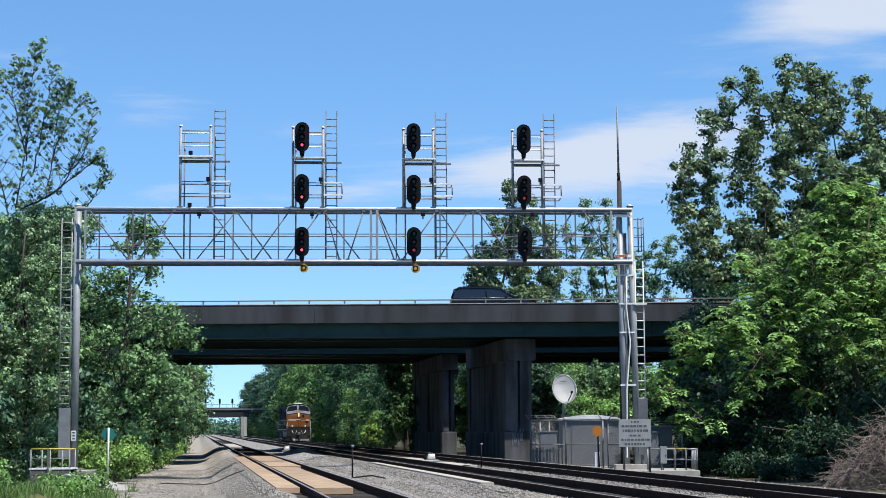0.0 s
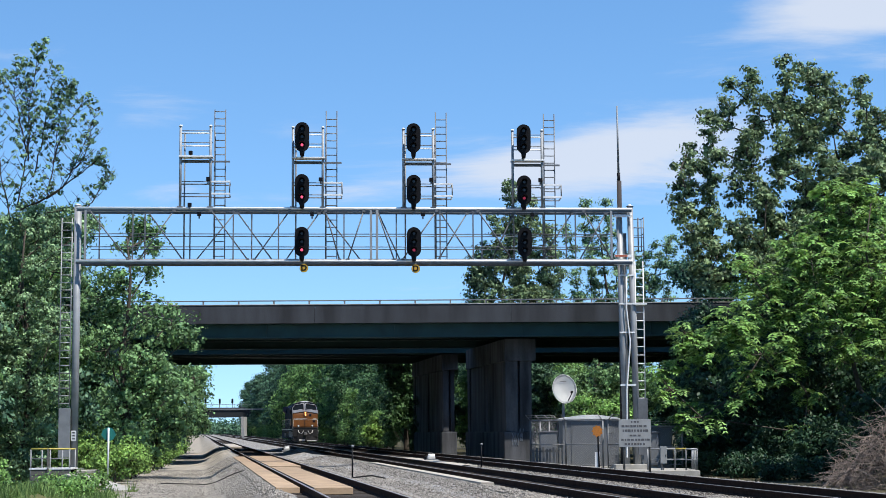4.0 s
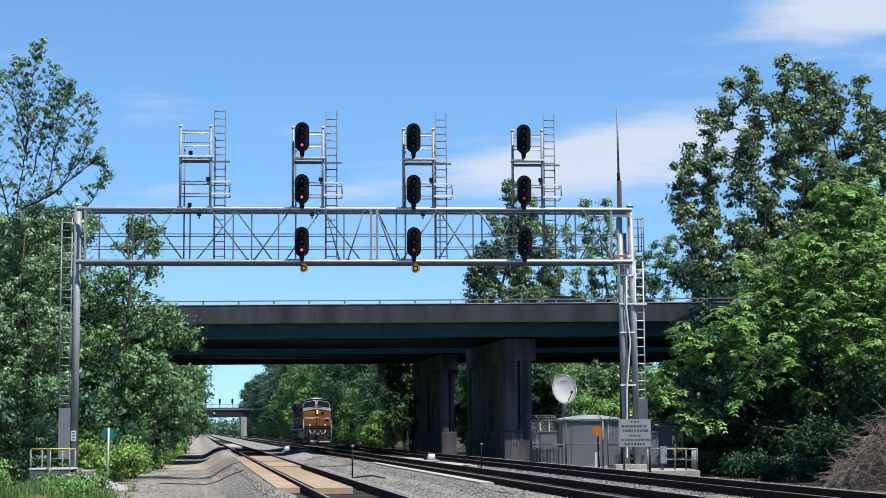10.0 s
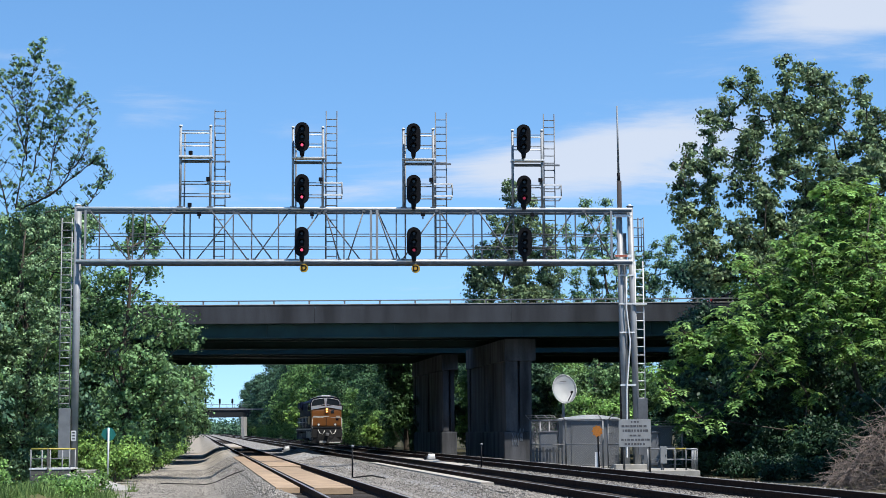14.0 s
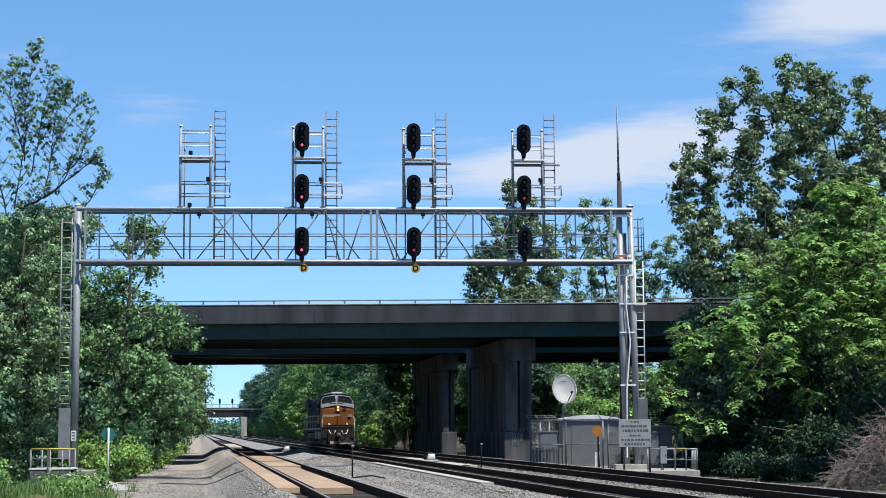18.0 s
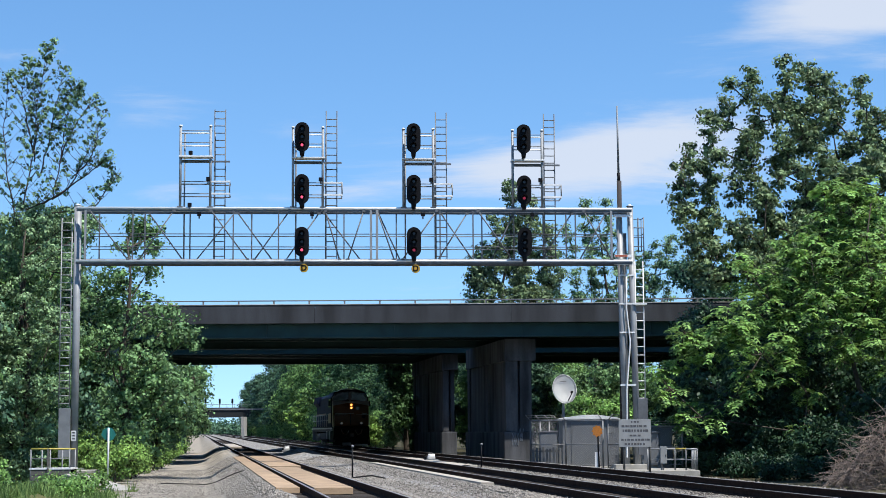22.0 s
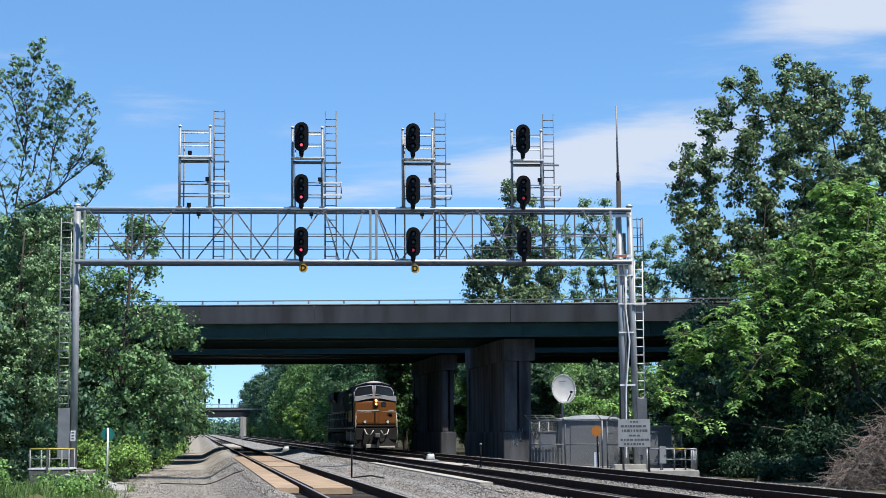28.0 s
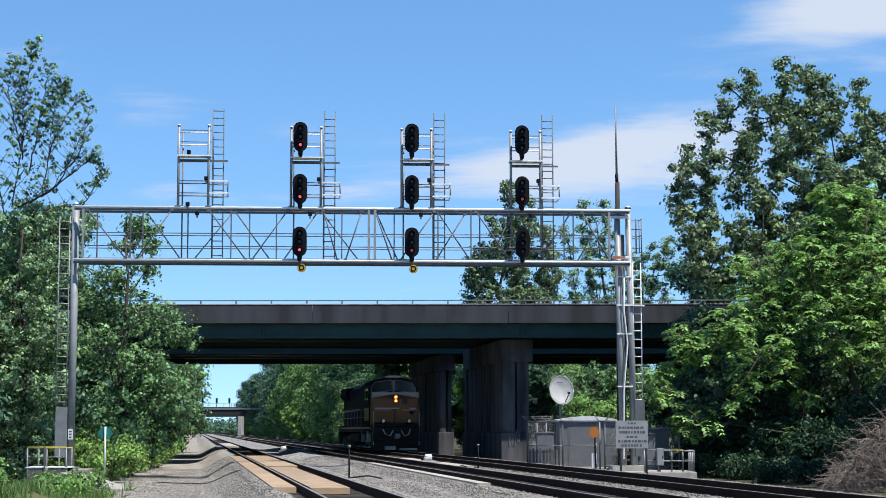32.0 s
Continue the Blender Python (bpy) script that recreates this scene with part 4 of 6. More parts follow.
def slender_tree(x, y):
    """Several rising stems with upswept twigs, small bunches of leaves strung along them, fullest at the tips."""
    rng, rnd = np.random.default_rng(11), random.Random(11)
    gz = height(x, y) - 0.15
    t = thing("tree", pose(x, y, gz), "tall slender tree with sparse airy foliage", "tree", "trees")
    part("trunk", tube([(0, 0, 0), (0.15, 0.1, 4), (0.3, 0.1, 8.5), (0.5, 0, 11.2)], [0.13, 0.11, 0.085, 0.06], 9), M_bark, t)
    twigs, bunches, small = bmesh.new(), [], []
    for k, stem in enumerate(SLENDER_STEMS):
        depth = rnd.uniform(-0.7, 0.7)
        pts = [Vector((px - x, depth * i / 3, pz - gz)) for i, (px, pz) in enumerate(stem)]
        fine = []
        for a, b in zip(pts, pts[1:]):
            n = 6
            fine += [a.lerp(b, i / n) + Vector((rnd.uniform(-0.04, 0.04), rnd.uniform(-0.05, 0.05), 0)) for i in range(n)]
        fine.append(pts[-1])
        part("stem", tube(fine, [0.036 - 0.029 * i / len(fine) for i in range(len(fine))], 6), M_bark, t)
        n = len(fine)
        for i in range(2, n):
            full = (i / n) ** 2 * (1.0 if k < 2 else 0.45)
            for r in range((1 if k in (2, 3, 6) or k > 6 else 2) + int((2.4 if k < 7 else 1.0) * full + rnd.random())):
                out = (1 if (i + r) % 2 else -1) * rnd.uniform(0.3, 1.1)
                d = Vector((out, rnd.uniform(-0.7, 0.7), rnd.uniform(0.55, 1.0))).normalized()
                ln = rnd.uniform(0.55, 1.6) * (1.0 - 0.66 * i / n)
                e = fine[i] + d * ln + Vector((0, 0, 0.08))
                m = fine[i].lerp(e, 0.5) - Vector((0, 0, 0.06))
                tube([fine[i], m, e], [0.016, 0.011, 0.006], 4, twigs)
                steps = max(2, int(ln / 0.26))
                for j in range(1, steps + 1):
                    if rnd.random() < 0.55 * (1 - full):
                        continue
                    f = j / steps
                    p = (fine[i].lerp(m, f * 2) if f < 0.5 else m.lerp(e, f * 2 - 1))
                    (bunches if rnd.random() < 0.12 + 0.5 * full else small).append(p + Vector((rnd.uniform(-0.06, 0.06), rnd.uniform(-0.06, 0.06), rnd.uniform(-0.05, 0.05))))
    tagged(part("twig_work", twigs, M_bark, t, "thin twigs"), kind="stuff")
    v = np.concatenate((leaf_cloud(rng, bunches, 13, 0.10, 0.16, wide=0.42), leaf_cloud(rng, small, 6, 0.08, 0.15, wide=0.42)))
    part("crown", quads("crown", v, M_leaf_airy), None, t, "loose bunches of small leaves")
    return t


slender = slender_tree(-19.2, 75)


def spire_lobes(seed, spires, x_mid, z_low, r, step, lean=0.18):
    """Boughs under each rising tip of a crown, wider towards the ground. spires: x and z of the tip, width."""
    rnd = random.Random(seed)
    out = []
    for x, z, w in spires:
        zz = z - r[0]
        while zz > z_low:
            t = (z - zz) / max(z - z_low, 2.0)
            reach = w * min(1.0, 0.12 + 1.5 * t)
            out.append((x + (x_mid - x) * lean * t + rnd.uniform(-reach, reach), zz, rnd.uniform(*r) * (0.75 + 0.35 * t)))
            zz -= step * rnd.uniform(0.75, 1.25)
    return out


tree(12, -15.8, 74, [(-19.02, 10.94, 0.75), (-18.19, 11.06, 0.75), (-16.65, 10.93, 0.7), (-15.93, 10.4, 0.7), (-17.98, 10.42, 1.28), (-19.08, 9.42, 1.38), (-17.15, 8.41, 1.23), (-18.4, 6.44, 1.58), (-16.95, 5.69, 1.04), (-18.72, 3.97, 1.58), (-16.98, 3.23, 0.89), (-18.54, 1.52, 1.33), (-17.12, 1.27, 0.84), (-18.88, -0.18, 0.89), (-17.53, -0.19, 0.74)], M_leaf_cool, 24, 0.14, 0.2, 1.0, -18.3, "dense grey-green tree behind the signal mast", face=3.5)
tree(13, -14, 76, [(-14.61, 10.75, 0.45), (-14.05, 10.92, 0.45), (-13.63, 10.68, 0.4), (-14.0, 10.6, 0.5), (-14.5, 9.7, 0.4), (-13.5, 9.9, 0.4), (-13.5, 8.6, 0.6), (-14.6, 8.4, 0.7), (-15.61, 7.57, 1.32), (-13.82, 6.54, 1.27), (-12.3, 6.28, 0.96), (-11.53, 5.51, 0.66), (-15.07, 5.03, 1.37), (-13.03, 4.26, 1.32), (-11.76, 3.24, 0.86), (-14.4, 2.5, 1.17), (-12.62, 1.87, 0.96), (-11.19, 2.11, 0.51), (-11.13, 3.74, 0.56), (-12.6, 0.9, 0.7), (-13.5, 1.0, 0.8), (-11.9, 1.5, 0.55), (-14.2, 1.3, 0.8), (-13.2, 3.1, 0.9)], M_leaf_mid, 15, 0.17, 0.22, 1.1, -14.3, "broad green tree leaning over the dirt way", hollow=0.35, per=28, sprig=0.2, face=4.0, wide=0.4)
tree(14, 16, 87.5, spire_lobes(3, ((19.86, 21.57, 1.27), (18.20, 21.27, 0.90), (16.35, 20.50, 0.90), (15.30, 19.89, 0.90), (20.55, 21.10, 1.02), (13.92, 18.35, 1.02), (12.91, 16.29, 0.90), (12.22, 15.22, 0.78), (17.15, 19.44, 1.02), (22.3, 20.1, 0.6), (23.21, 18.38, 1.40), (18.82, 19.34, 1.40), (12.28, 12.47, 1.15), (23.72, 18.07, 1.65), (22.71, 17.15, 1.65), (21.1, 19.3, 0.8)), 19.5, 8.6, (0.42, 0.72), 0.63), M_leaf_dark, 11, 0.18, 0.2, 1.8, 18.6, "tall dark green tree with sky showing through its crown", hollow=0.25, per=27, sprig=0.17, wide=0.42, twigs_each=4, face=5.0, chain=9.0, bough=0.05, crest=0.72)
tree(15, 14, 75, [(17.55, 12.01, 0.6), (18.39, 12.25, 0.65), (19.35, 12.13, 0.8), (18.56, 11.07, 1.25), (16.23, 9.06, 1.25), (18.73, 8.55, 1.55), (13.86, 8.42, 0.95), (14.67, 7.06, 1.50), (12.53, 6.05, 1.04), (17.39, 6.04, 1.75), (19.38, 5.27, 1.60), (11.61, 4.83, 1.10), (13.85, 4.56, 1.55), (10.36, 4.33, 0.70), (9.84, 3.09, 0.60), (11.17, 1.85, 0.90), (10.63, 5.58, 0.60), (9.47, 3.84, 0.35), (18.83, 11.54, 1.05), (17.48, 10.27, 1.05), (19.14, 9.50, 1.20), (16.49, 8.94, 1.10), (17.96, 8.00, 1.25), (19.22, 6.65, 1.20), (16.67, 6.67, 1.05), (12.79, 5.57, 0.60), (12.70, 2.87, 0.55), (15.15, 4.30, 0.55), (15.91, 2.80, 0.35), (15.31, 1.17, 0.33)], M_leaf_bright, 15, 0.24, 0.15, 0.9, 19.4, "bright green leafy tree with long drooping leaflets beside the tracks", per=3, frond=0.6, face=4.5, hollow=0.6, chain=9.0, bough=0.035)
tree(18, 14, 80, [(17.15, 3.96, 1.60), (13.40, 2.92, 1.50), (16.29, 1.59, 1.55), (18.96, 2.36, 1.55), (20.58, 3.15, 1.50), (14.14, 0.54, 1.02), (16.78, 0.27, 1.02), (12.55, 0.55, 0.85), (15.57, 4.50, 1.33), (18.76, 4.49, 1.60), (11.50, 0.82, 0.70), (14.73, 2.92, 1.33), (18.64, 0.25, 1.07), (17.49, 6.09, 1.07)], M_leaf_shade, 11, 0.21, 0.2, 0.9, 16.8, "green tree under the bright one, shade painted into its leaves", hollow=0.3, per=28, sprig=0.22, wide=0.36)
tree(16, 5.5, 129, spire_lobes(5, ((5.20, 20.50, 0.5), (6.97, 19.31, 0.7), (4.00, 17.71, 0.7), (8.16, 17.24, 0.7), (3.12, 15.62, 0.5), (5.92, 18.22, 1.1), (2.33, 14.53, 0.3)), 5.4, 8.5, (0.5, 0.85), 0.8, 0.1), M_leaf_dark, 13, 0.22, 0.24, 1.5, 5.2, "dense cone-shaped dark green tree standing behind the overpass", hollow=0.25, sprig=0.2, per=28, twigs_each=4, chain=9.0, bough=0.04)
tree(17, 12, 146, spire_lobes(6, ((12.20, 21.15, 0.9), (14.17, 21.18, 0.8), (10.75, 19.33, 0.8), (13.07, 19.90, 1.0), (15.11, 18.66, 0.8), (16.84, 16.92, 1.0), (18.42, 17.65, 1.0), (9.84, 16.96, 1.0), (19.30, 17.30, 0.9), (20.00, 18.13, 0.9), (17.41, 16.18, 0.9)), 13.2, 9.5, (0.4, 0.7), 0.95, 0.25), M_leaf_cool, 11, 0.2, 0.26, 1.5, 13.2, "thin-crowned pale green tree behind the overpass", hollow=0.2, per=26, sprig=0.2, twigs_each=6, chain=9.0, bough=0.05)

# the high boughs are out of view, added to shade the passing locomotive
tree(19, -4.2, 145.5, [(-6.6, 9.4, 1.5), (-5.6, 10.2, 1.4), (-7.4, 9.0, 1.2), (-6.0, 8.2, 1.2), (-4.4, 9.6, 1.4), (-3.6, 8.2, 1.6), (-4.2, 6.2, 1.4), (-2.6, 6.2, 1.6), (-3.6, 3.6, 1.4), (-4.2, 2.0, 1.1)], M_leaf_half, 15, 0.26, 0.22, 1.2, -3.2, "green tree, its hidden upper boughs added to shade the third track", hollow=0.25, sprig=0.26)
tree(20, -23.4, 156, [(-22.85, 7.01, 1.32), (-24.14, 6.23, 1.76), (-22.58, 5.20, 1.10), (-25.17, 4.70, 1.98), (-23.08, 3.65, 1.65), (-22.29, 2.35, 1.10), (-23.84, 1.85, 1.54), (-25.66, 2.37, 1.76)], M_leaf_mid, 13, 0.24, 0.2, 1.2, -25.6, "green tree leaning over the dirt way beyond the overpass", hollow=0.25, sprig=0.26, per=30)

tree(21, 17.4, 66, [(17.9, 2.6, 1.1), (16.4, 2.0, 1.0), (17.2, 0.8, 0.9), (18.6, 3.4, 1.0)], M_leaf_shade, 15, 0.16, 0.12, 0.9, 17.6, "tree at the wood's edge, shade painted into its leaves", hollow=0.3)


def generic_lobes(seed, h, w, base=0.12):
    rnd = random.Random(seed)
    out = []
    for i in range(24):
        t = base + (1 - base) * (i + rnd.random()) / 24
        reach = w * 0.5 * math.sin(math.pi * min(1, 0.16 + 0.84 * t)) ** 0.7
        a = rnd.uniform(-1, 1)
        out.append((a * reach * 0.95, t * h * 0.92, w * rnd.uniform(0.13, 0.22)))
    return out


def tree_rows():
    """The woods along both sides of the line: a few grown trees, repeated turned and scaled."""
    kinds = []
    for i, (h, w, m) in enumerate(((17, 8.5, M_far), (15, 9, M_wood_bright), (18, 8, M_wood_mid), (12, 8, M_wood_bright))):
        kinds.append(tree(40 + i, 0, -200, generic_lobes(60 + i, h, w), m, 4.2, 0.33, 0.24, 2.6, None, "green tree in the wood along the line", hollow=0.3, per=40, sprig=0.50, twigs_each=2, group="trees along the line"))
    near_kind = tree(44, 0, -200, generic_lobes(65, 16, 8.5), M_leaf_bright, 13, 0.19, 0.24, 2.6, None, "green tree in the wood along the line", hollow=0.3, per=34, sprig=0.22, twigs_each=3, group="trees along the line")
    kinds.append(near_kind)
    rnd = random.Random(9)
    first = list(kinds)

    def put(x, y, s, k=None):
        m = pose(x, y, height(x, y) - 0.2, 0, 0, rnd.uniform(0, 360)) @ Matrix.Diagonal((s, s, s * rnd.uniform(0.92, 1.08), 1))
        if first:
            o = first.pop(0)
            o.matrix_basis = m
        else:
            o = copy_thing(rnd.choice(kinds[:4]) if k is None else kinds[k], m)
            o.matrix_basis = m
    y = 138.0
    while y < 640:
        big = min(1.25, (0.074 * y - 1.2) / 17.5)
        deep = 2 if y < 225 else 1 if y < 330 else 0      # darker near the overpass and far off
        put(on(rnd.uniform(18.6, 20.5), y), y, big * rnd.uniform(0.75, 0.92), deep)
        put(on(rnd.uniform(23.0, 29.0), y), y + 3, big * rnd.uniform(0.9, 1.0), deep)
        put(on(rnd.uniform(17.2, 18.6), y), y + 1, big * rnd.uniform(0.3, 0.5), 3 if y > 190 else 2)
        y *= 1.055
    y = 92.0
    while y < 640:
        tall = min(1.0, (0.125 * y + 0.6) / 18.0)
        put(on(rnd.uniform(-7.5, -6.5), y), y, tall * rnd.uniform(0.8, 0.92))
        put(on(rnd.uniform(-14.0, -12.0), y), y + 3, tall * rnd.uniform(0.9, 1.0))
        y *= 1.075
    for x, y, s in ((19, 98, 0.8), (23, 92, 0.9), (30, 77, 0.9), (24, 112, 0.9), (-24, 70, 0.9), (-23, 82, 0.7), (16, 150, 0.6), (12, 156, 0.6), (22, 152, 0.7), (6.0, 158, 0.55), (9, 144, 0.5), (3, 150, 0.55), (10, 132, 0.45), (0, 165, 0.6), (-28, 520, 1.2), (17, 88, 0.55), (14.5, 92, 0.5), (28, 64, 0.9), (30, 84, 1.0), (34, 100, 1.0), (28, 130, 1.0), (20, 135, 0.9), (33, 150, 1.1), (44, 140, 1.1), (-21.5, 72, 0.7), (-20.5, 80, 0.7), (-20, 90, 0.8), (-30, 80, 1.0), (4, 176, 0.72), (9, 172, 0.72), (14, 170, 0.7), (18.5, 166, 0.7), (0, 182, 0.75), (12, 186, 0.8), (6.5, 186, 0.8)):
        put(x, y, s)
    # the two nearest are out of view, added to shade the wood's edge
    for x, y, s in ((21.6, 61, 1.05), (29, 86, 0.95), (25.5, 65.5, 0.9),  (22.5, 86, 0.8)):
        put(x, y, s, 4)
    for x, y, s in ((-23.2, 292, 1.15), (-25.0, 305, 1.2), (-7.4, 172, 0.36), (-6.6, 168, 0.3), (-9.4, 186, 0.5), (-13.0, 215, 0.7)):
        put(x, y, s, 3)                        # bright young trees at the edge of the wood
    # unseen wood added behind the camera; blocks low sky light, closes the line's curve
    for i in range(9):
        put(on(-9.0 - 2.0 * (i % 2), 12 - 14 * i), 12 - 14 * i, rnd.uniform(0.9, 1.15))
        put(on(21.0 + 2.0 * (i % 2), 18 - 14 * i), 18 - 14 * i, rnd.uniform(0.9, 1.15))
    for i in range(9):
        put(-12 + 7.5 * i, -118 - 6 * (i % 2), rnd.uniform(1.0, 1.2))


tree_rows()


def far_woods():
    """The closed wood round the horizon."""
    rng = np.random.default_rng(8)
    n = 9000
    a = rng.uniform(-0.62, 0.62, n)
    r = rng.uniform(560, 900, n)
    x, y = r * np.sin(a), r * np.cos(a)
    gap = np.abs(x - (LEAN * y + 4.0)) < 15.0
    hgt = np.array([11 + 6 * noise.noise((p * 0.02, q * 0.02, 1.0)) for p, q in zip(x, y)])
    z = hgt * rng.random(n) ** 0.7 * np.where(gap, 0.5, 1.0)
    keep = ~gap | (y > 780)
    c = np.stack((x, y, z), 1)[keep]
    gy = rng.uniform(780, 900, 500)                      # the wood across the line's far bend
    c = np.concatenate((c, np.stack((LEAN * gy + 4 + rng.uniform(-24, 24, 500), gy, rng.uniform(0, 3.6, 500)), 1)))
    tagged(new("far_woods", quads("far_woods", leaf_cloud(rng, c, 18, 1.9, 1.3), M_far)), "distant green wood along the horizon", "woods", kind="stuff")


far_woods()


def bush(seed, y, lobes, material, label, density=26, leaf=0.14, foot=None):
    return tree(seed, lobes[0][0], y, lobes, material, density, leaf, 0.05, 0.6, foot, label, hollow=0.15, per=34, sprig=0.17, name="bush", category="bush", group="bushes")


for k, (bq, by, hh) in enumerate(((-4.6, 71, 1.0), (-3.9, 74, 0.9), (-4.9, 77, 1.2), (-3.6, 79, 0.9), (-4.6, 83, 1.2), (-3.4, 87, 1.0), (-4.4, 92, 1.3), (-3.3, 97, 1.0), (-5.6, 73, 1.3), (-5.6, 80, 1.4), (-3.2, 70.5, 0.5), (-3.2, 66.5, 0.9), (-3.0, 69.0, 1.1), (-2.8, 72.5, 1.1), (-2.7, 76, 0.9), (-2.7, 82, 0.7), (-2.2, 87, 0.8), (-1.9, 92, 0.9), (-2.2, 97, 1.0), (-2.0, 150, 1.3), (-1.8, 158, 1.4), (-2.5, 166, 1.6))):
    bx = on(bq, by)
    bush(300 + k, by, [(bx, hh * 0.35 - 0.2, 0.55), (bx + 0.5, hh * 0.5 - 0.2, 0.5), (bx - 0.5, hh * 0.55 - 0.2, 0.5), (bx + 0.1, hh * 0.85 - 0.2, 0.45)], M_weed, "bright weedy bush on the verge", 24, 0.12)
bush(90, 262.2, [(-20.94, 1.77, 1.91), (-22.65, 3.49, 1.71), (-19.61, 4.44, 1.6), (-21.32, 6.16, 1.37)], M_weed, "sunlit yellow-green bush beyond the third track", 16, 0.24)
bush(91, 152.5, [(-6.17, 0.78, 0.61), (-6.72, 1.34, 0.55), (-5.74, 1.64, 0.52), (-6.29, 2.2, 0.44)], M_weed, "sunlit yellow-green bush beyond the third track", 16, 0.24)
bush(78, 118, [(-19.0, 0.6, 0.5), (-18.2, 0.4, 0.35), (-19.8, 1.2, 0.75), (-20.8, 1.3, 0.9), (-17.9, 0.2, 0.25), (-19.4, 0.1, 0.6), (-20.4, 0.2, 0.8)], M_leaf_bright, "low weedy bush beside the dirt way", 30, 0.13)
bush(75, 62, [(-17.3, 0.2, 0.6), (-16.75, -0.2, 0.5), (-17.0, -0.5, 0.5)], M_leaf_bright, "weedy green bush below the platform")
bush(79, 58, [(-15.5, 0.0, 0.5), (-15.05, -0.4, 0.42), (-15.9, -0.2, 0.5), (-16.0, 0.45, 0.42)], M_leaf_bright, "leafy green bush at the edge of the grass", 34, 0.11)
bush(76, 84, [(9.0, 1.7, 0.8), (8.0, 2.2, 0.8), (7.0, 2.0, 0.8), (6.5, 2.5, 0.5), (7.3, 2.7, 0.45), (8.6, 2.6, 0.6)], M_leaf_bright, "yellow-green bush behind the equipment cabin")
bush(77, 98, [(8.0, 2.6, 1.3), (10.0, 2.2, 1.4), (7.0, 4.0, 0.9), (9.5, 4.2, 1.2), (11.5, 3.4, 1.4)], M_leaf_mid, "green bush under the overpass", 24, 0.18)


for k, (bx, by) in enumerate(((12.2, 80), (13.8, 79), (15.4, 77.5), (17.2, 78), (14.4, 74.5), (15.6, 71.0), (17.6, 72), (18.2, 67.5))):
    bush(80 + k, by, [(bx, 0.2, 0.8), (bx + 0.7, 0.6, 0.8), (bx - 0.5, 0.7, 0.7), (bx + 0.1, 1.2, 0.7)], M_leaf_shade, "undergrowth below the trees, shade painted into its leaves", 34, 0.16)


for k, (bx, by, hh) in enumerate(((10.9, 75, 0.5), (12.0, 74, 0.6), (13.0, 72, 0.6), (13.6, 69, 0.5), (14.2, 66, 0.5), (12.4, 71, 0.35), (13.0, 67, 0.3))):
    bush(330 + k, by, [(bx, hh * 0.3 - 0.5, 0.45), (bx + 0.45, hh * 0.6 - 0.4, 0.45), (bx - 0.4, hh * 0.7 - 0.45, 0.4)], M_leaf_shade, "low undergrowth beside the track, shade painted into its leaves", 40, 0.12)
for k, (bq, by, hh) in enumerate(((-3.6, 55.5, 0.3), (-3.7, 49, 0.3), (-3.9, 47, 0.3))):
    bx = on(bq, by)
    bush(350 + k, by, [(bx, hh * 0.4 - 0.35, 0.3), (bx + 0.35, hh * 0.6 - 0.35, 0.28), (bx - 0.35, hh * 0.7 - 0.35, 0.28)], M_leaf_bright, "clump of leafy weeds in the grass", 60, 0.09)


def gravel_heap(x, y, r, h):
    verts, faces, n = [], [], 30
    for i in range(9):
        for k in range(n):
            a = 2 * math.pi * k / n
            rr = r * i / 8 * (1 + 0.15 * noise.noise((math.cos(a), math.sin(a), 3.0)))
            px, py = x + rr * math.cos(a), y + rr * 1.8 * math.sin(a)
            z = height(px, py) - 0.05 + h * (1 - (i / 8) ** 1.6) * (1 + 0.3 * noise.noise((px * 1.5, py * 1.5, 0)))
            verts.append((px, py, z))
    for i in range(8):
        for k in range(n):
            faces.append((i * n + k, i * n + (k + 1) % n, (i + 1) * n + (k + 1) % n, (i + 1) * n + k))
    tagged(new("gravel_heap", mesh_of("gravel_heap", verts, faces, M_heap)), "heap of grey gravel beside the dirt way", "gravel heap")


M_heap = mat("heaped_grey_gravel", (0.30, 0.295, 0.285), 0.95, 0, 0.55, 6, 0.9, 14)
gravel_heap(-17.6, 101, 0.8, 0.45)


def bare_bush():
    """Leafless tangle of dry stems at the edge of the line."""
    b = thing("bare_bush", pose(14.6, 57, height(14.6, 57) - 0.05), "leafless tangle of dry grey-brown stems beside the track", "bush")
    rnd = random.Random(5)
    for k in range(14):
        bm = bmesh.new()
        for i in range(84):
            x = rnd.uniform(-1.6, 2.4)
            cap = 0.3 + 3.5 * max(0.0, min(1.0, (x + 1.7) / 2.6)) ** 0.8
            p = Vector((x, rnd.uniform(-0.6, 0.9), rnd.uniform(0.0, 0.75) * cap))
            d = Vector((rnd.uniform(-1, 1), rnd.uniform(-0.8, 0.4), rnd.uniform(0.1, 1.0))).normalized()
            curl = Vector((rnd.uniform(-0.5, 0.5), rnd.uniform(-0.4, 0.4), rnd.uniform(-0.55, 0.1)))
            pts = [p.copy()]
            for j in range(9):
                d = (d + curl * 0.8 + Vector((rnd.uniform(-0.3, 0.3), rnd.uniform(-0.3, 0.3), rnd.uniform(-0.3, 0.25)))).normalized()
                p = p + d * rnd.uniform(0.07, 0.16)
                if p.z > cap:
                    d.z -= 0.7
                p.z = max(p.z, 0.02)
                pts.append(p.copy())
            r = rnd.uniform(0.008, 0.017)
            tube(pts, [r * (1 - 0.07 * j) for j in range(10)], 4, bm)
        tagged(part("stem_tangle", bm, M_bark_pale, b), kind="stuff")
    return b


bare_bush()


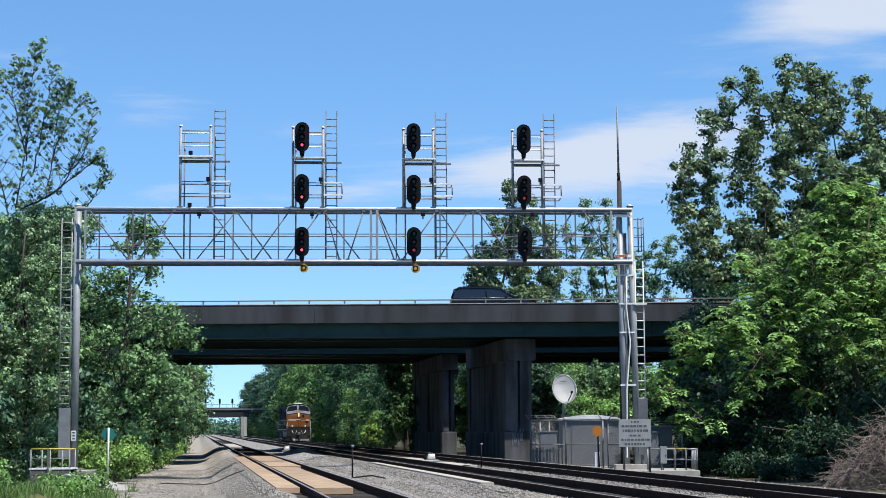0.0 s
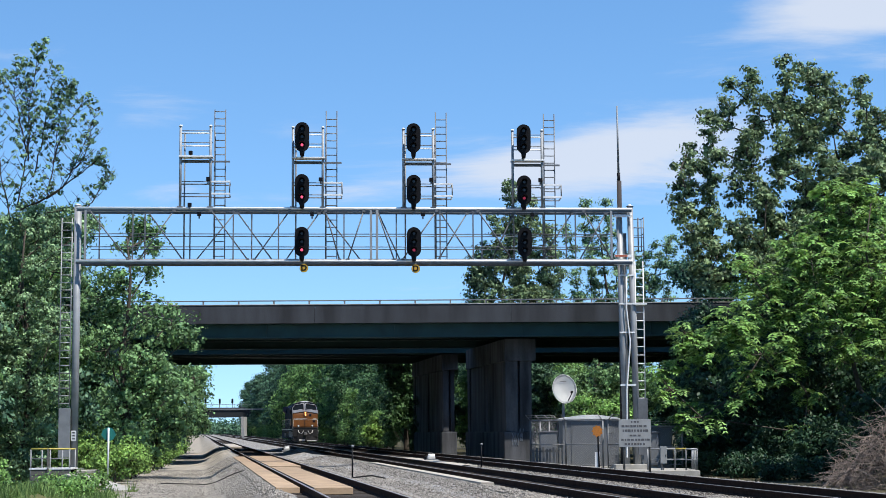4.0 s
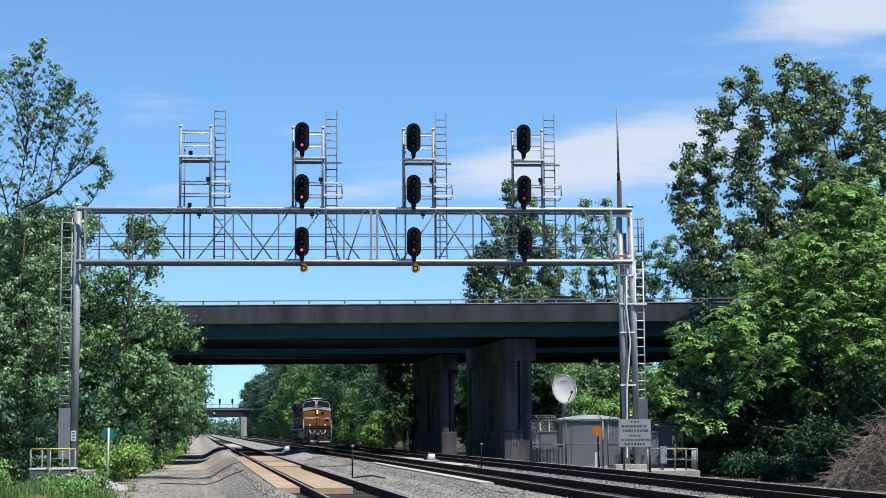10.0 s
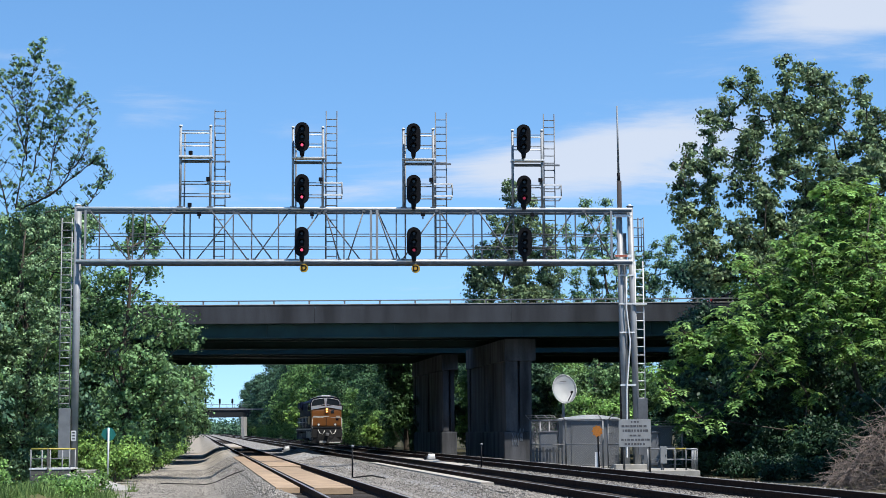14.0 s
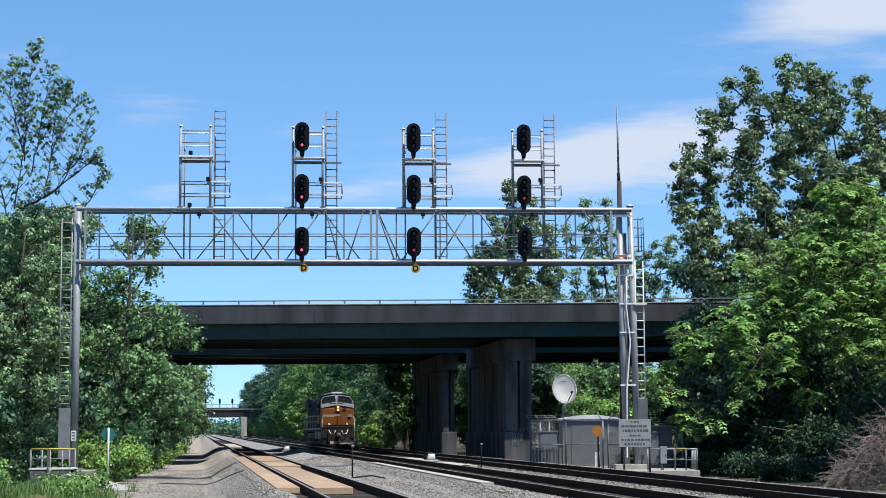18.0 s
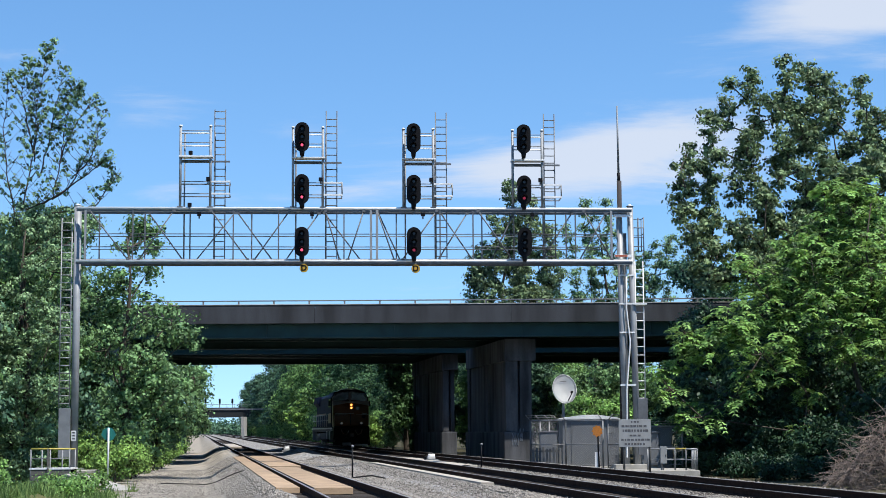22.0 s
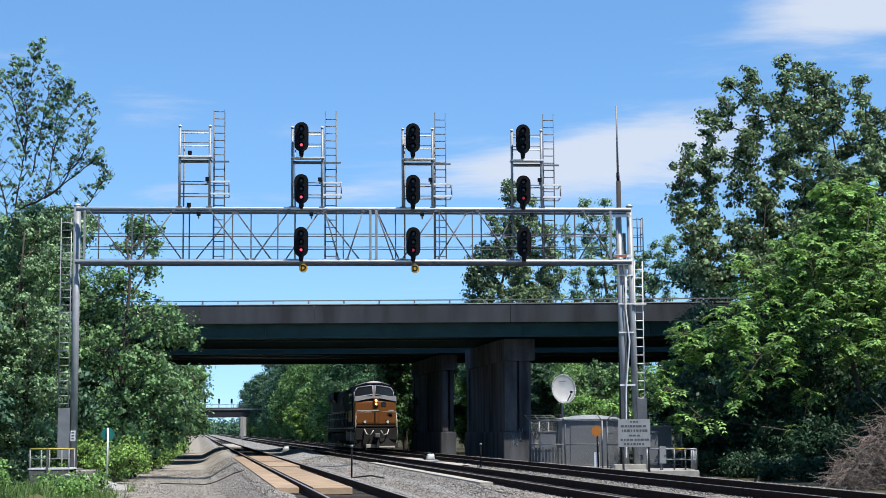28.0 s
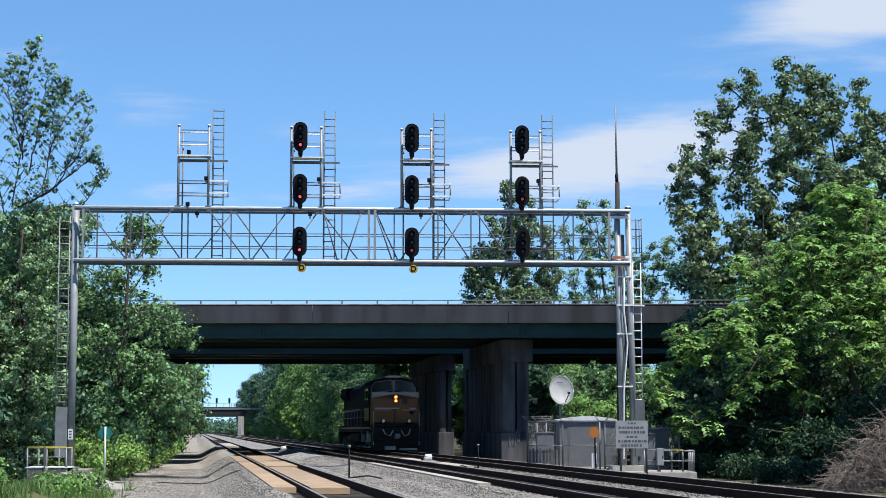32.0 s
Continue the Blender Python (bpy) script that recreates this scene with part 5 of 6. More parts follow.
def grass_patch():
    rng = np.random.default_rng(3)
    n = 60000
    q = rng.uniform(-11.0, -2.0, n)
    y = rng.uniform(34.0, 66.0, n)
    keep = np.array([noise.noise((a * 0.5, b * 0.25, 4.0)) + 0.6 * noise.noise((a * 2.2, b * 1.1, 7.0)) > -0.28 + 0.15 * (a + 6.3) for a, b in zip(q, y)])
    keep &= ~((y > 57) & (q > -4.9)) & ~((y > 55) & (q < -4.9) & (q > -7.4))
    q, y = q[keep], y[keep]
    x = q + LEAN * y
    z = np.array([height(a, b) for a, b in zip(x, y)])
    n = len(x)
    h = 0.07 + 0.34 * rng.random(n) ** 2
    a = rng.uniform(0, 2 * np.pi, n)
    w = rng.uniform(0.008, 0.02, n)
    lean = rng.normal(0, 0.12, (n, 2))
    v = np.empty((n, 4, 3))
    v[:, 0] = np.stack((x - np.cos(a) * w, y - np.sin(a) * w, z - 0.02), 1)
    v[:, 1] = np.stack((x + np.cos(a) * w, y + np.sin(a) * w, z - 0.02), 1)
    v[:, 2] = np.stack((x + lean[:, 0] + np.cos(a) * w * 0.3, y + lean[:, 1], z + h), 1)
    v[:, 3] = np.stack((x + lean[:, 0] - np.cos(a) * w * 0.3, y + lean[:, 1], z + h), 1)
    tagged(new("grass", quads("grass", v.reshape(-1, 3), M_grass)), "tufts of yellow-green grass on the verge", "grass", kind="stuff")


grass_patch()


# ---------------------------------------------------------------- beside the line
def make_cabin():
    c = thing("equipment_cabin", pose(5.35, 77, -0.3), "grey steel trackside equipment cabin with a shallow curved roof", "cabin")
    part("body", box(0, 2.55, 0, 2.4, 0, 2.16, 0.02), M_grey_paint, c)
    roof = [(-0.1 + 2.75 * i / 10, 2.16 + 0.16 * math.sin(math.pi * i / 10)) for i in range(11)] + [(2.65, 2.12), (-0.1, 2.12)]
    part("roof", prism(roof, -0.12, 2.5), M_galv, c, "pale shallow curved roof")
    d = part("door", box(0.45, 1.75, -0.03, 0.0, 0.1, 2.0, 0.008), M_grey_paint, c)
    part("handle", box(1.58, 1.66, -0.06, -0.03, 0.95, 1.1, 0.01), M_galv, d, "steel door handle")
    part("hinge_strip", box(0.40, 0.45, -0.025, 0.0, 0.1, 2.0), M_galv_dull, c)
    part("plinth", box(-0.2, 2.75, -0.3, 2.6, -0.15, 0.02, 0.02), M_conc_pale, c)
    part("vent", box(2.0, 2.35, -0.02, 0.0, 1.5, 1.8, 0.005), M_galv_dull, c)
    return c


make_cabin()


def chain_fence(name, points, h, label, arm=(-0.22, -0.1)):
    """Posts with slanted arms, top and bottom rail, woven wire, three barbed strands."""
    f = thing(name, pose(points[0][0], points[0][1], -0.3), label, "fence")
    ox, oy = points[0][0], points[0][1]
    pts = [Vector((p[0] - ox, p[1] - oy, 0)) for p in points]
    for a, b in zip(pts, pts[1:]):
        n = max(1, round((b - a).length / 1.5))
        d = (b - a) / n
        for i in range(n + 1):
            p = a + d * i
            post = part("post", rod(p, p + Vector((0, 0, h)), 0.035, seg=8), M_galv_dull, f)
            part("outrigger", rod(p + Vector((0, 0, h)), p + Vector((arm[0], arm[1], h + 0.26)), 0.02, seg=6), M_galv_dull, post)
        for z in (0.12, h * 0.5, h):
            part("fence_rail", rod(a + Vector((0, 0, z)), b + Vector((0, 0, z)), 0.024, seg=6), M_galv_dull, f)
        for k in (0.3, 0.62, 0.95):
            o = Vector((arm[0] * k, arm[1] * k, h + 0.26 * k))
            part("barbed_wire", rod(a + o, b + o, 0.009, seg=4), M_mesh_wire, f)
        bm = bmesh.new()
        run = (b - a).length
        u = (b - a) / run
        step = 0.11
        k = -h
        while k < run:
            for s in (1, -1):
                s0, s1 = k, k + h
                z0, z1 = (0.1, h) if s == 1 else (h, 0.1)
                t0, t1 = max(0, (0 - s0) / h), min(1, (run - s0) / h)
                if t1 > t0:
                    pa = a + u * (s0 + h * t0) + Vector((0, 0, z0 + (z1 - z0) * t0))
                    pb = a + u * (s0 + h * t1) + Vector((0, 0, z0 + (z1 - z0) * t1))
                    rod(pa, pb, 0.003, seg=3, bm=bm, caps=False)
            k += step
        tagged(part("woven_wire", bm, M_mesh_wire, f), kind="stuff")
    return f


chain_fence("security_fence", [(5.25, 78.5), (3.78, 74.5), (5.3, 74.3), (6.9, 74.1)], 2.05, "chain-link fence with barbed wire on slanted arms")
chain_fence("security_fence", [(7.15, 74.4), (7.6, 72.4)], 2.05, "short chain-link fence panel beside the cabin", (0.2, -0.1))
chain_fence("security_fence", [(8.4, 75.5), (10.4, 74.5)], 1.75, "chain-link fence with barbed wire behind the masts", (0.2, -0.1))

for x0, x1, y0, y1, h, label in ((4.25, 5.0, 75.6, 76.2, 1.55, "grey signal relay cabinet behind the fence"), (8.5, 9.3, 74.0, 74.6, 1.5, "grey signal relay cabinet by the masts"), (9.0, 10.2, 76.2, 77.0, 1.75, "dark grey relay cabinet behind the fence")):
    k = thing("relay_cabinet", pose(x0, y0, -0.3), label, "cabinet", "relay cabinets")
    part("body", box(0, x1 - x0, 0, y1 - y0, 0.1, h, 0.02), M_grey_paint, k)
    part("lid", box(-0.04, x1 - x0 + 0.04, -0.05, y1 - y0 + 0.05, h, h + 0.06, 0.015), M_galv_dull, k)
    part("foot", box(0.05, x1 - x0 - 0.05, 0.05, y1 - y0 - 0.05, -0.1, 0.1), M_conc_pale, k)
    part("door", box(0.05, x1 - x0 - 0.05, -0.015, 0.0, 0.18, h - 0.08, 0.004), M_grey_paint, k)

screen = thing("slat_screen", pose(3.82, 74.36, -0.35), "weathered grey board screen at the foot of the fence", "fence")
rnd = random.Random(14)
for i in range(9):
    part("slat", box(0.02 + i * 0.145, 0.115 + i * 0.145, -0.02 - 0.018 * i, 0.0 - 0.018 * i, 0.0, rnd.uniform(0.86, 0.98), 0.004), M_wood_grey, screen)
for z in (0.2, 0.75):
    part("batten", box(0.0, 1.3, 0.002, 0.035, z, z + 0.07), M_wood_grey, screen)
cbx = thing("control_box", pose(8.72, 69.05, -0.29), "small grey-green control box on a steel post", "control box")
part("body", box(0, 0.27, -0.12, 0.06, 0.25, 0.95, 0.015), M_sign_white, cbx)
part("door", box(0.02, 0.25, -0.13, -0.121, 0.28, 0.92, 0.004), M_sign_white, cbx)
part("latch", box(0.21, 0.24, -0.145, -0.131, 0.55, 0.63), M_black, cbx)
part("post", rod((0.13, 0.0, 0), (0.13, 0.0, 0.26), 0.03), M_galv_dull, cbx)

dish = thing("satellite_dish", pose(5.62, 80, -0.4), "white satellite dish on a pole facing the tracks", "satellite dish")
bm = bmesh.new()
rings = []
for i in range(7):
    r = i / 6
    ring = [bm.verts.new((0.575 * r * math.cos(k * math.pi / 14), -0.16 * r * r, 0.69 * r * math.sin(k * math.pi / 14))) for k in range(28)] if i else [bm.verts.new((0, 0, 0))] * 28
    rings.append(ring)
for i in range(6):
    for k in range(28):
        f = (rings[i][k], rings[i][(k + 1) % 28], rings[i + 1][(k + 1) % 28], rings[i + 1][k])
        bm.faces.new(list(dict.fromkeys(f))).smooth = True
geo = bmesh.ops.solidify(bm, geom=list(bm.faces), thickness=0.02)
refl = part("reflector", bm, M_white, dish, "white pressed-metal reflector", True)
refl.matrix_basis = pose(0, -0.2, 3.62, -14, 0, 12)
part("rim", tube([(0.578 * math.cos(k * math.pi / 14), -0.16, 0.693 * math.sin(k * math.pi / 14)) for k in range(29)], [0.012] * 29, 5), M_white, refl)
part("feed_arm", rod((0.16, -0.10, -0.55), (0.22, -0.62, -0.30), 0.02), M_black, refl, "dark feed arm")
part("feed_horn", rod((0.22, -0.66, -0.28), (0.20, -0.50, -0.24), 0.05, 0.035, 10), M_black, refl)
part("print_bar", box(-0.17, 0.13, -0.105, -0.095, 0.37, 0.40), M_ink, refl)
part("pole", rod((0, 0.05, 0), (0, 0.05, 3.5), 0.06, seg=10), M_galv_dull, dish)
part("mount", box(-0.1, 0.1, -0.16, 0.1, 3.4, 3.75, 0.02), M_galv_dull, dish)

# orange marker on a dark post
om = thing("orange_marker", pose(5.93, 66, -0.12), "round faded orange sign on a dark post", "sign")
part("plate", prism([(0.23 * math.cos(a * math.pi / 9) * (1 if a % 2 else 0.74), 1.42 + 0.25 * math.sin(a * math.pi / 9) * (1 if a % 2 else 0.74)) for a in range(18)], -0.01, 0.01), M_orange, om, "notched round orange plate")
part("post", rod((0.06, 0.03, 0), (0.02, 0.03, 1.5), 0.035, seg=8), M_black, om)
part("tag", box(-0.10, 0.10, 0.05, 0.07, 0.05, 0.62), M_white, om, "white plate low on the post")

# sign board with lettering too small to read
bd = thing("notice_board", pose(6.97, 68, 0), "faded white notice board with lines of dark lettering", "sign")
part("board", box(0, 1.28, -0.02, 0.02, 0.66, 1.76, 0.006), M_sign_white, bd)
rnd = random.Random(21)
for z, lw, h in ((1.66, 0.30, 0.09), (1.49, 1.06, 0.11), (1.31, 0.98, 0.13), (1.12, 0.42, 0.09), (0.95, 1.10, 0.11), (0.78, 0.84, 0.12)):
    x = 0.64 - lw / 2
    while x < 0.64 + lw / 2 - 0.03:
        w = rnd.uniform(0.045, 0.13)
        part("lettering_bar", box(x, x + w, -0.026, -0.021, z - h * 0.36, z + h * 0.36), M_ink, bd)
        x += w + rnd.uniform(0.02, 0.06)
for x in (0.2, 1.22):
    part("post", rod((x, 0.06, -0.4), (x, 0.06, 1.7), 0.045, seg=8), M_wood_grey, bd)


def handrails(name, x, y, z, runs, label, yellow=()):
    h = thing(name, pose(x, y, z), label, "handrail")
    for i, (a, b, top) in enumerate(runs):
        a, b = Vector(a), Vector(b)
        n = max(1, round((b - a).length / 0.5))
        for k in range(n + 1):
            p = a.lerp(b, k / n)
            part("post", rod(p, p + Vector((0, 0, top)), 0.032, seg=8), M_mast, h)
        part("top_rail", rod(a + Vector((0, 0, top)), b + Vector((0, 0, top)), 0.032, seg=8), M_yellow_rail if i in yellow else M_mast, h, "yellow painted rail" if i in yellow else "")
        part("mid_rail", rod(a + Vector((0, 0, top * 0.5)), b + Vector((0, 0, top * 0.5)), 0.024, seg=8), M_mast, h)
    return h


handrails("handrail", 8.25, 69.2, -0.29, (((0, 0, 0), (1.1, 0, 0), 0.86), ((1.1, 0, 0), (1.55, 0, 0), 0.86), ((1.55, 0, 0), (2.0, 0, 0), 0.84), ((2.0, 0, 0), (2.0, 1.4, 0), 0.84)), "galvanised handrail with a yellow end round the mast footing", (1,))
tagged(part("concrete_pad", box(6.6, 10.3, 68.8, 72.5, -0.6, -0.29, 0.03), M_conc_pale), "pale concrete pad under the right-hand masts", "concrete pad", kind="structure")
tagged(part("concrete_pad", box(-15.9, -14.0, 68.6, 70.6, -0.7, -0.16, 0.03), M_conc_pale), "pale concrete pad under the mast", "concrete pad", kind="structure")
slab = tagged(part("concrete_walk", box(-3.4, 3.4, -0.42, 0.42, -0.22, 0.0, 0.03), M_conc_pale), "pale concrete walk slab in the grass", "concrete slab", kind="structure")
slab.matrix_basis = pose(-12.6, 62.3, -0.40, 0, 3.5, -63)

pf = thing("battery_platform", pose(-16.02, 66, -0.9), "grey timber-sided platform with a yellow-topped handrail beside the mast", "platform")
for i in range(3):
    part("side_board", box(0, 1.58, 0, 0.05, 0.18 + i * 0.22, 0.385 + i * 0.22, 0.008), M_wood_grey, pf)
    part("side_board", box(0, 0.05, 0.06, 1.2, 0.18 + i * 0.22, 0.385 + i * 0.22, 0.008), M_wood_grey, pf)
part("deck", box(-0.03, 1.6, -0.02, 1.22, 0.85, 0.90), M_galv, pf, "pale grated deck")
part("rear_sheet", box(0.06, 1.56, 1.1, 1.2, 0.1, 0.85), M_black, pf)
for x, y in ((0.03, 0.02), (0.20, 1.15), (0.78, 0.02), (1.0, 1.15), (1.53, 0.02), (1.5, 1.15)):
    part("post", rod((x, y, 0.0), (x, y, 1.64), 0.03, seg=8), M_galv_dull, pf)
part("top_rail", rod((0.03, 0.02, 1.64), (1.53, 0.02, 1.64), 0.036, seg=8), M_yellow_rail, pf, "yellow painted rail")
part("top_rail", rod((0.03, 1.15, 1.62), (1.53, 1.15, 1.62), 0.03, seg=8), M_yellow_rail, pf)
part("mid_rail", rod((0.03, 0.02, 1.27), (1.53, 0.02, 1.27), 0.02, seg=8), M_galv_dull, pf)
part("corner_post", box(0.68, 0.74, -0.06, -0.01, -0.1, 1.66), M_wood_grey, pf, "dark timber post")

gs = thing("green_marker_sign", pose(-12.6, 64, -0.25), "teal diamond sign seen edge-turned on a pale post", "sign")
part("plate", prism([(0.28, 1.54), (0.14, 1.76), (-0.02, 1.82), (-0.2, 1.72), (-0.29, 1.54), (-0.16, 1.36), (0.0, 1.28), (0.16, 1.34)], 0.03, 0.045), M_teal, gs, "faded teal plate")
part("post", rod((0, 0, 0), (0, 0, 1.78), 0.035, seg=8), M_galv, gs)

for x, y, t, b in ((-2.85, 53, 0.86, -0.1), (1.44, 66, 0.79, -0.1)):
    p = thing("marker_post", pose(x, y, b), "thin dark marker post standing in the gravel", "post", "marker posts")
    part("post", rod((0, 0, -0.1), (0, 0, t - b), 0.026, seg=8), M_black, p)
    part("cap", rod((0, 0, t - b), (0, 0, t - b + 0.07), 0.05, 0.045, 8), M_galv_dull, p)


for pts, lb in (([(-4.9, 51.6), (-4.2, 52.4), (-3.5, 52.6), (-2.85, 53.0), (-2.3, 54.2), (-1.9, 55.2)], "black cable lying slack on the gravel by a post"), ([(0.3, 64.6), (0.8, 65.4), (1.2, 65.8), (1.44, 66.0)], "black cable running to a marker post"), ([(-10.9, 65.8), (-10.4, 65.8), (-9.9, 65.5), (-9.4, 64.9), (-9.0, 64.1), (-8.6, 63.2), (-8.2, 62.4), (-7.8, 61.5), (-7.4, 60.5), (-7.1, 59.7), (-6.9, 59.0)], "thin black cable lying across the dirt way")):
    cb = thing("cable", pose(pts[0][0], pts[0][1], 0), lb, "cable")
    part("strand", tube([(x - pts[0][0], y - pts[0][1], height(x, y) + 0.03 + (0.10 if len(pts) < 8 and 0 < i < len(pts) - 1 and i % 3 == 1 else 0)) for i, (x, y) in enumerate(pts)], [0.022 if len(pts) < 8 else 0.016] * len(pts), 6), M_black, cb)


def switch_machine(x, y, s=1.0):
    w = thing("switch_machine", pose(x, y, -0.05, 0, 0, ALONG), "white and grey switch machine box between the rails", "switch machine", "switch machines")
    part("base", box(-0.42 * s, 0.42 * s, -0.3 * s, 0.3 * s, -0.02, 0.10, 0.02), M_galv_dull, w)
    part("housing", box(-0.28 * s, 0.22 * s, -0.24 * s, 0.24 * s, 0.10, 0.24, 0.04), M_sign_pale, w)
    part("motor", rod((-0.2 * s, 0, 0.27), (0.2 * s, 0, 0.27), 0.09, seg=10), M_galv, w)
    part("crank_cover", box(-0.44 * s, -0.3 * s, -0.1, 0.1, 0.1, 0.24, 0.03), M_black, w)
    part("throw_rod", rod((0.3 * s, 0, 0.02), (1.5 * s, 0, 0.02), 0.025), M_rail, w)


switch_machine(-0.58, 77.4, 0.75)
switch_machine(on(6.2, 118), 118, 0.8)
ws = thing("white_marker", pose(on(6.9, 258), 258, -0.1), "small white trackside marker board", "sign")
part("board", box(-0.2, 0.2, -0.05, 0.05, 0.5, 1.95, 0.03), M_sign_white, ws)
part("post", rod((0, 0.08, -0.1), (0, 0.08, 1.9), 0.03), M_galv_dull, ws)

# ---------------------------------------------------------------- locomotive
M_lo_orange = mat("locomotive_gold_paint", (0.225, 0.080, 0.015), 0.42, 0, 0.12, 2.0, 0.02)
M_lo_blue = mat("locomotive_dark_blue_paint", (0.008, 0.014, 0.036), 0.7, 0, 0.3, 1.5, 0.02, spec=0.06)
M_lo_grey = mat("locomotive_grey_paint", (0.19, 0.20, 0.22), 0.6, 0, 0.15, 2.0, 0.02, spec=0.25)
M_lo_under = mat("grimy_underframe", (0.014, 0.013, 0.013), 0.8, 0.1, 0.4, 3, 0.2)
M_lo_glass = mat("windscreen_glass", (0.02, 0.026, 0.034), 0.12, 0, 0.05, 2, 0, spec=0.45)
M_lo_frame = mat("pale_grey_frame_paint", (0.42, 0.43, 0.46), 0.5, 0, 0.15, 4, 0)
M_lo_white = mat("pale_handrail_paint", (0.55, 0.53, 0.48), 0.5, 0, 0.15, 4, 0)
M_lo_lamp = mat("headlamp_lit", (1.0, 0.7, 0.35), 0.3, 0, 0, 4, 0, emit=((1.0, 0.33, 0.06), 2.1))
M_lo_ditch = mat("ditch_lamp_glass", (0.75, 0.75, 0.72), 0.2, 0, 0.05, 4, 0, emit=((1.0, 0.95, 0.85), 0.03))
M_lo_steel = mat("bare_steel", (0.30, 0.29, 0.28), 0.5, 0.6, 0.3, 4, 0.05)
WHEEL_R = 0.533
axles = []


def make_locomotive():
    lo = thing("locomotive", pose(0, 0, RAIL, 0, 0, ALONG), "diesel locomotive with gold nose, grey cab and dark blue hood", "locomotive")
    L = 26.0
    part("frame", box(-1.5, 1.5, 1.1, L - 0.5, 1.18, 1.58, 0.03), M_lo_under, lo, "grimy black underframe")
    part("pilot", prism_x([(0.35, 0.62), (1.15, 0.55), (1.15, 1.6), (0.55, 1.62), (0.35, 1.45)], -1.45, 1.45, None, 0.04), M_lo_under, lo, "black pilot plate")
    plow = bmesh.new()
    for s in (-1, 1):
        a = [plow.verts.new(v) for v in ((0, 0.02, 0.08), (0, 0.10, 0.72), (s * 1.5, 0.55, 0.72), (s * 1.5, 0.5, 0.08), (0, 0.2, 0.08), (0, 0.28, 0.72), (s * 1.5, 0.66, 0.72), (s * 1.5, 0.62, 0.08))]
        for f in ((0, 1, 2, 3), (4, 7, 6, 5), (1, 5, 6, 2), (0, 3, 7, 4), (3, 2, 6, 7), (0, 4, 5, 1)):
            plow.faces.new([a[i] for i in f])
    part("snow_plow", plow, M_lo_under, lo, "black snow plow with a worn lower edge")
    part("plow_edge", box(-0.75, -0.1, -0.02, 0.30, 0.08, 0.32, 0.03), M_lo_white, lo)
    part("plow_edge", box(0.15, 1.25, 0.0, 0.30, 0.08, 0.2, 0.03), M_lo_white, lo)
    part("coupler", box(-0.16, 0.16, -0.35, 0.5, 0.78, 1.08, 0.06), M_lo_steel, lo, "rusty steel coupler")
    for s in (-1, 1):
        part("brake_hose", tube([(s * 0.85, 0.3, 1.35), (s * 0.72, 0.05, 1.05), (s * 0.45, -0.08, 0.95), (s * 0.25, 0.0, 1.3)], [0.045] * 4, 6), M_lo_white, lo, "pale looped hose")
        part("front_rail", tube([(s * 1.42, 0.5, 0.4), (s * 1.45, 0.42, 1.2), (s * 1.42, 0.5, 2.5)], [0.028] * 3, 6), M_lo_white, lo, "pale grab rail")
        for k in range(4):
            part("step", box(min(s * 1.12, s * 1.5), max(s * 1.12, s * 1.5), 0.75, 1.1, 0.42 + 0.3 * k, 0.46 + 0.3 * k), M_lo_white, lo)
    part("anticlimber", box(-1.4, 1.4, 0.32, 1.2, 1.52, 1.66, 0.04), M_lo_under, lo)
    # short nose
    nose = prism_x([(1.15, 1.6), (1.02, 1.75), (1.02, 3.25), (1.2, 3.58), (2.6, 3.74), (2.6, 1.6)], -1.46, 1.46, None, 0.10)
    no = part("nose", nose, M_lo_orange, lo, "broad gold-painted nose")
    part("nose_door", box(0.25, 0.92, 0.99, 1.02, 1.75, 3.1, 0.01), M_lo_orange, no)
    part("door_window", box(0.42, 0.72, 0.975, 0.99, 2.95, 3.25, 0.02), M_lo_glass, no)
    part("nose_brow", prism([(-1.47, 3.66), (-1.47, 3.30), (-0.25, 3.52), (0.25, 3.52), (1.47, 3.30), (1.47, 3.66)], 0.985, 1.35), M_lo_frame, no, "pale grey band above the gold nose")
    part("nose_seam", box(-1.3, 1.3, 1.0, 1.018, 2.62, 2.70), M_lo_white, no, "pale nose stripe")
    part("nose_bar", box(-0.06, 0.0, 0.98, 1.02, 1.75, 2.6), M_lo_under, no)
    part("grab_rail", rod((0.85, 0.95, 2.45), (1.25, 0.95, 2.45), 0.025, seg=6), M_lo_under, no)
    part("logo_shape", box(0.75, 1.15, 1.0, 1.017, 2.28, 2.5), M_lo_blue, no)
    part("lamp_housing", box(-0.14, 0.2, 0.93, 1.05, 2.98, 3.50, 0.04), M_lo_orange, no)
    for z in (3.12, 3.36):
        part("headlamp", rod((0.03, 0.90, z), (0.03, 0.93, z), 0.088, seg=14), M_lo_lamp, no, "lit amber-white headlamp")
    for s in (-1, 1):
        d = part("ditch_light_bracket", box(s * 0.80 - 0.13, s * 0.80 + 0.13, 0.45, 0.75, 1.72, 1.98, 0.03), M_lo_under, lo)
        part("ditch_light", rod((s * 0.80, 0.42, 1.87), (s * 0.80, 0.46, 1.87), 0.10, seg=12), M_lo_ditch, d, "round clear ditch light")
    part("front_handrail", rod((-1.4, 0.42, 2.55), (-0.35, 0.42, 2.55), 0.022, seg=6), M_lo_white, lo)
    part("front_handrail", rod((0.35, 0.42, 2.55), (1.4, 0.42, 2.55), 0.022, seg=6), M_lo_white, lo)
    # cab
    sec = [(-1.53, 1.6), (-1.53, 3.95), (-1.30, 4.42), (-0.55, 4.62), (0.55, 4.62), (1.30, 4.42), (1.53, 3.95), (1.53, 1.6)]
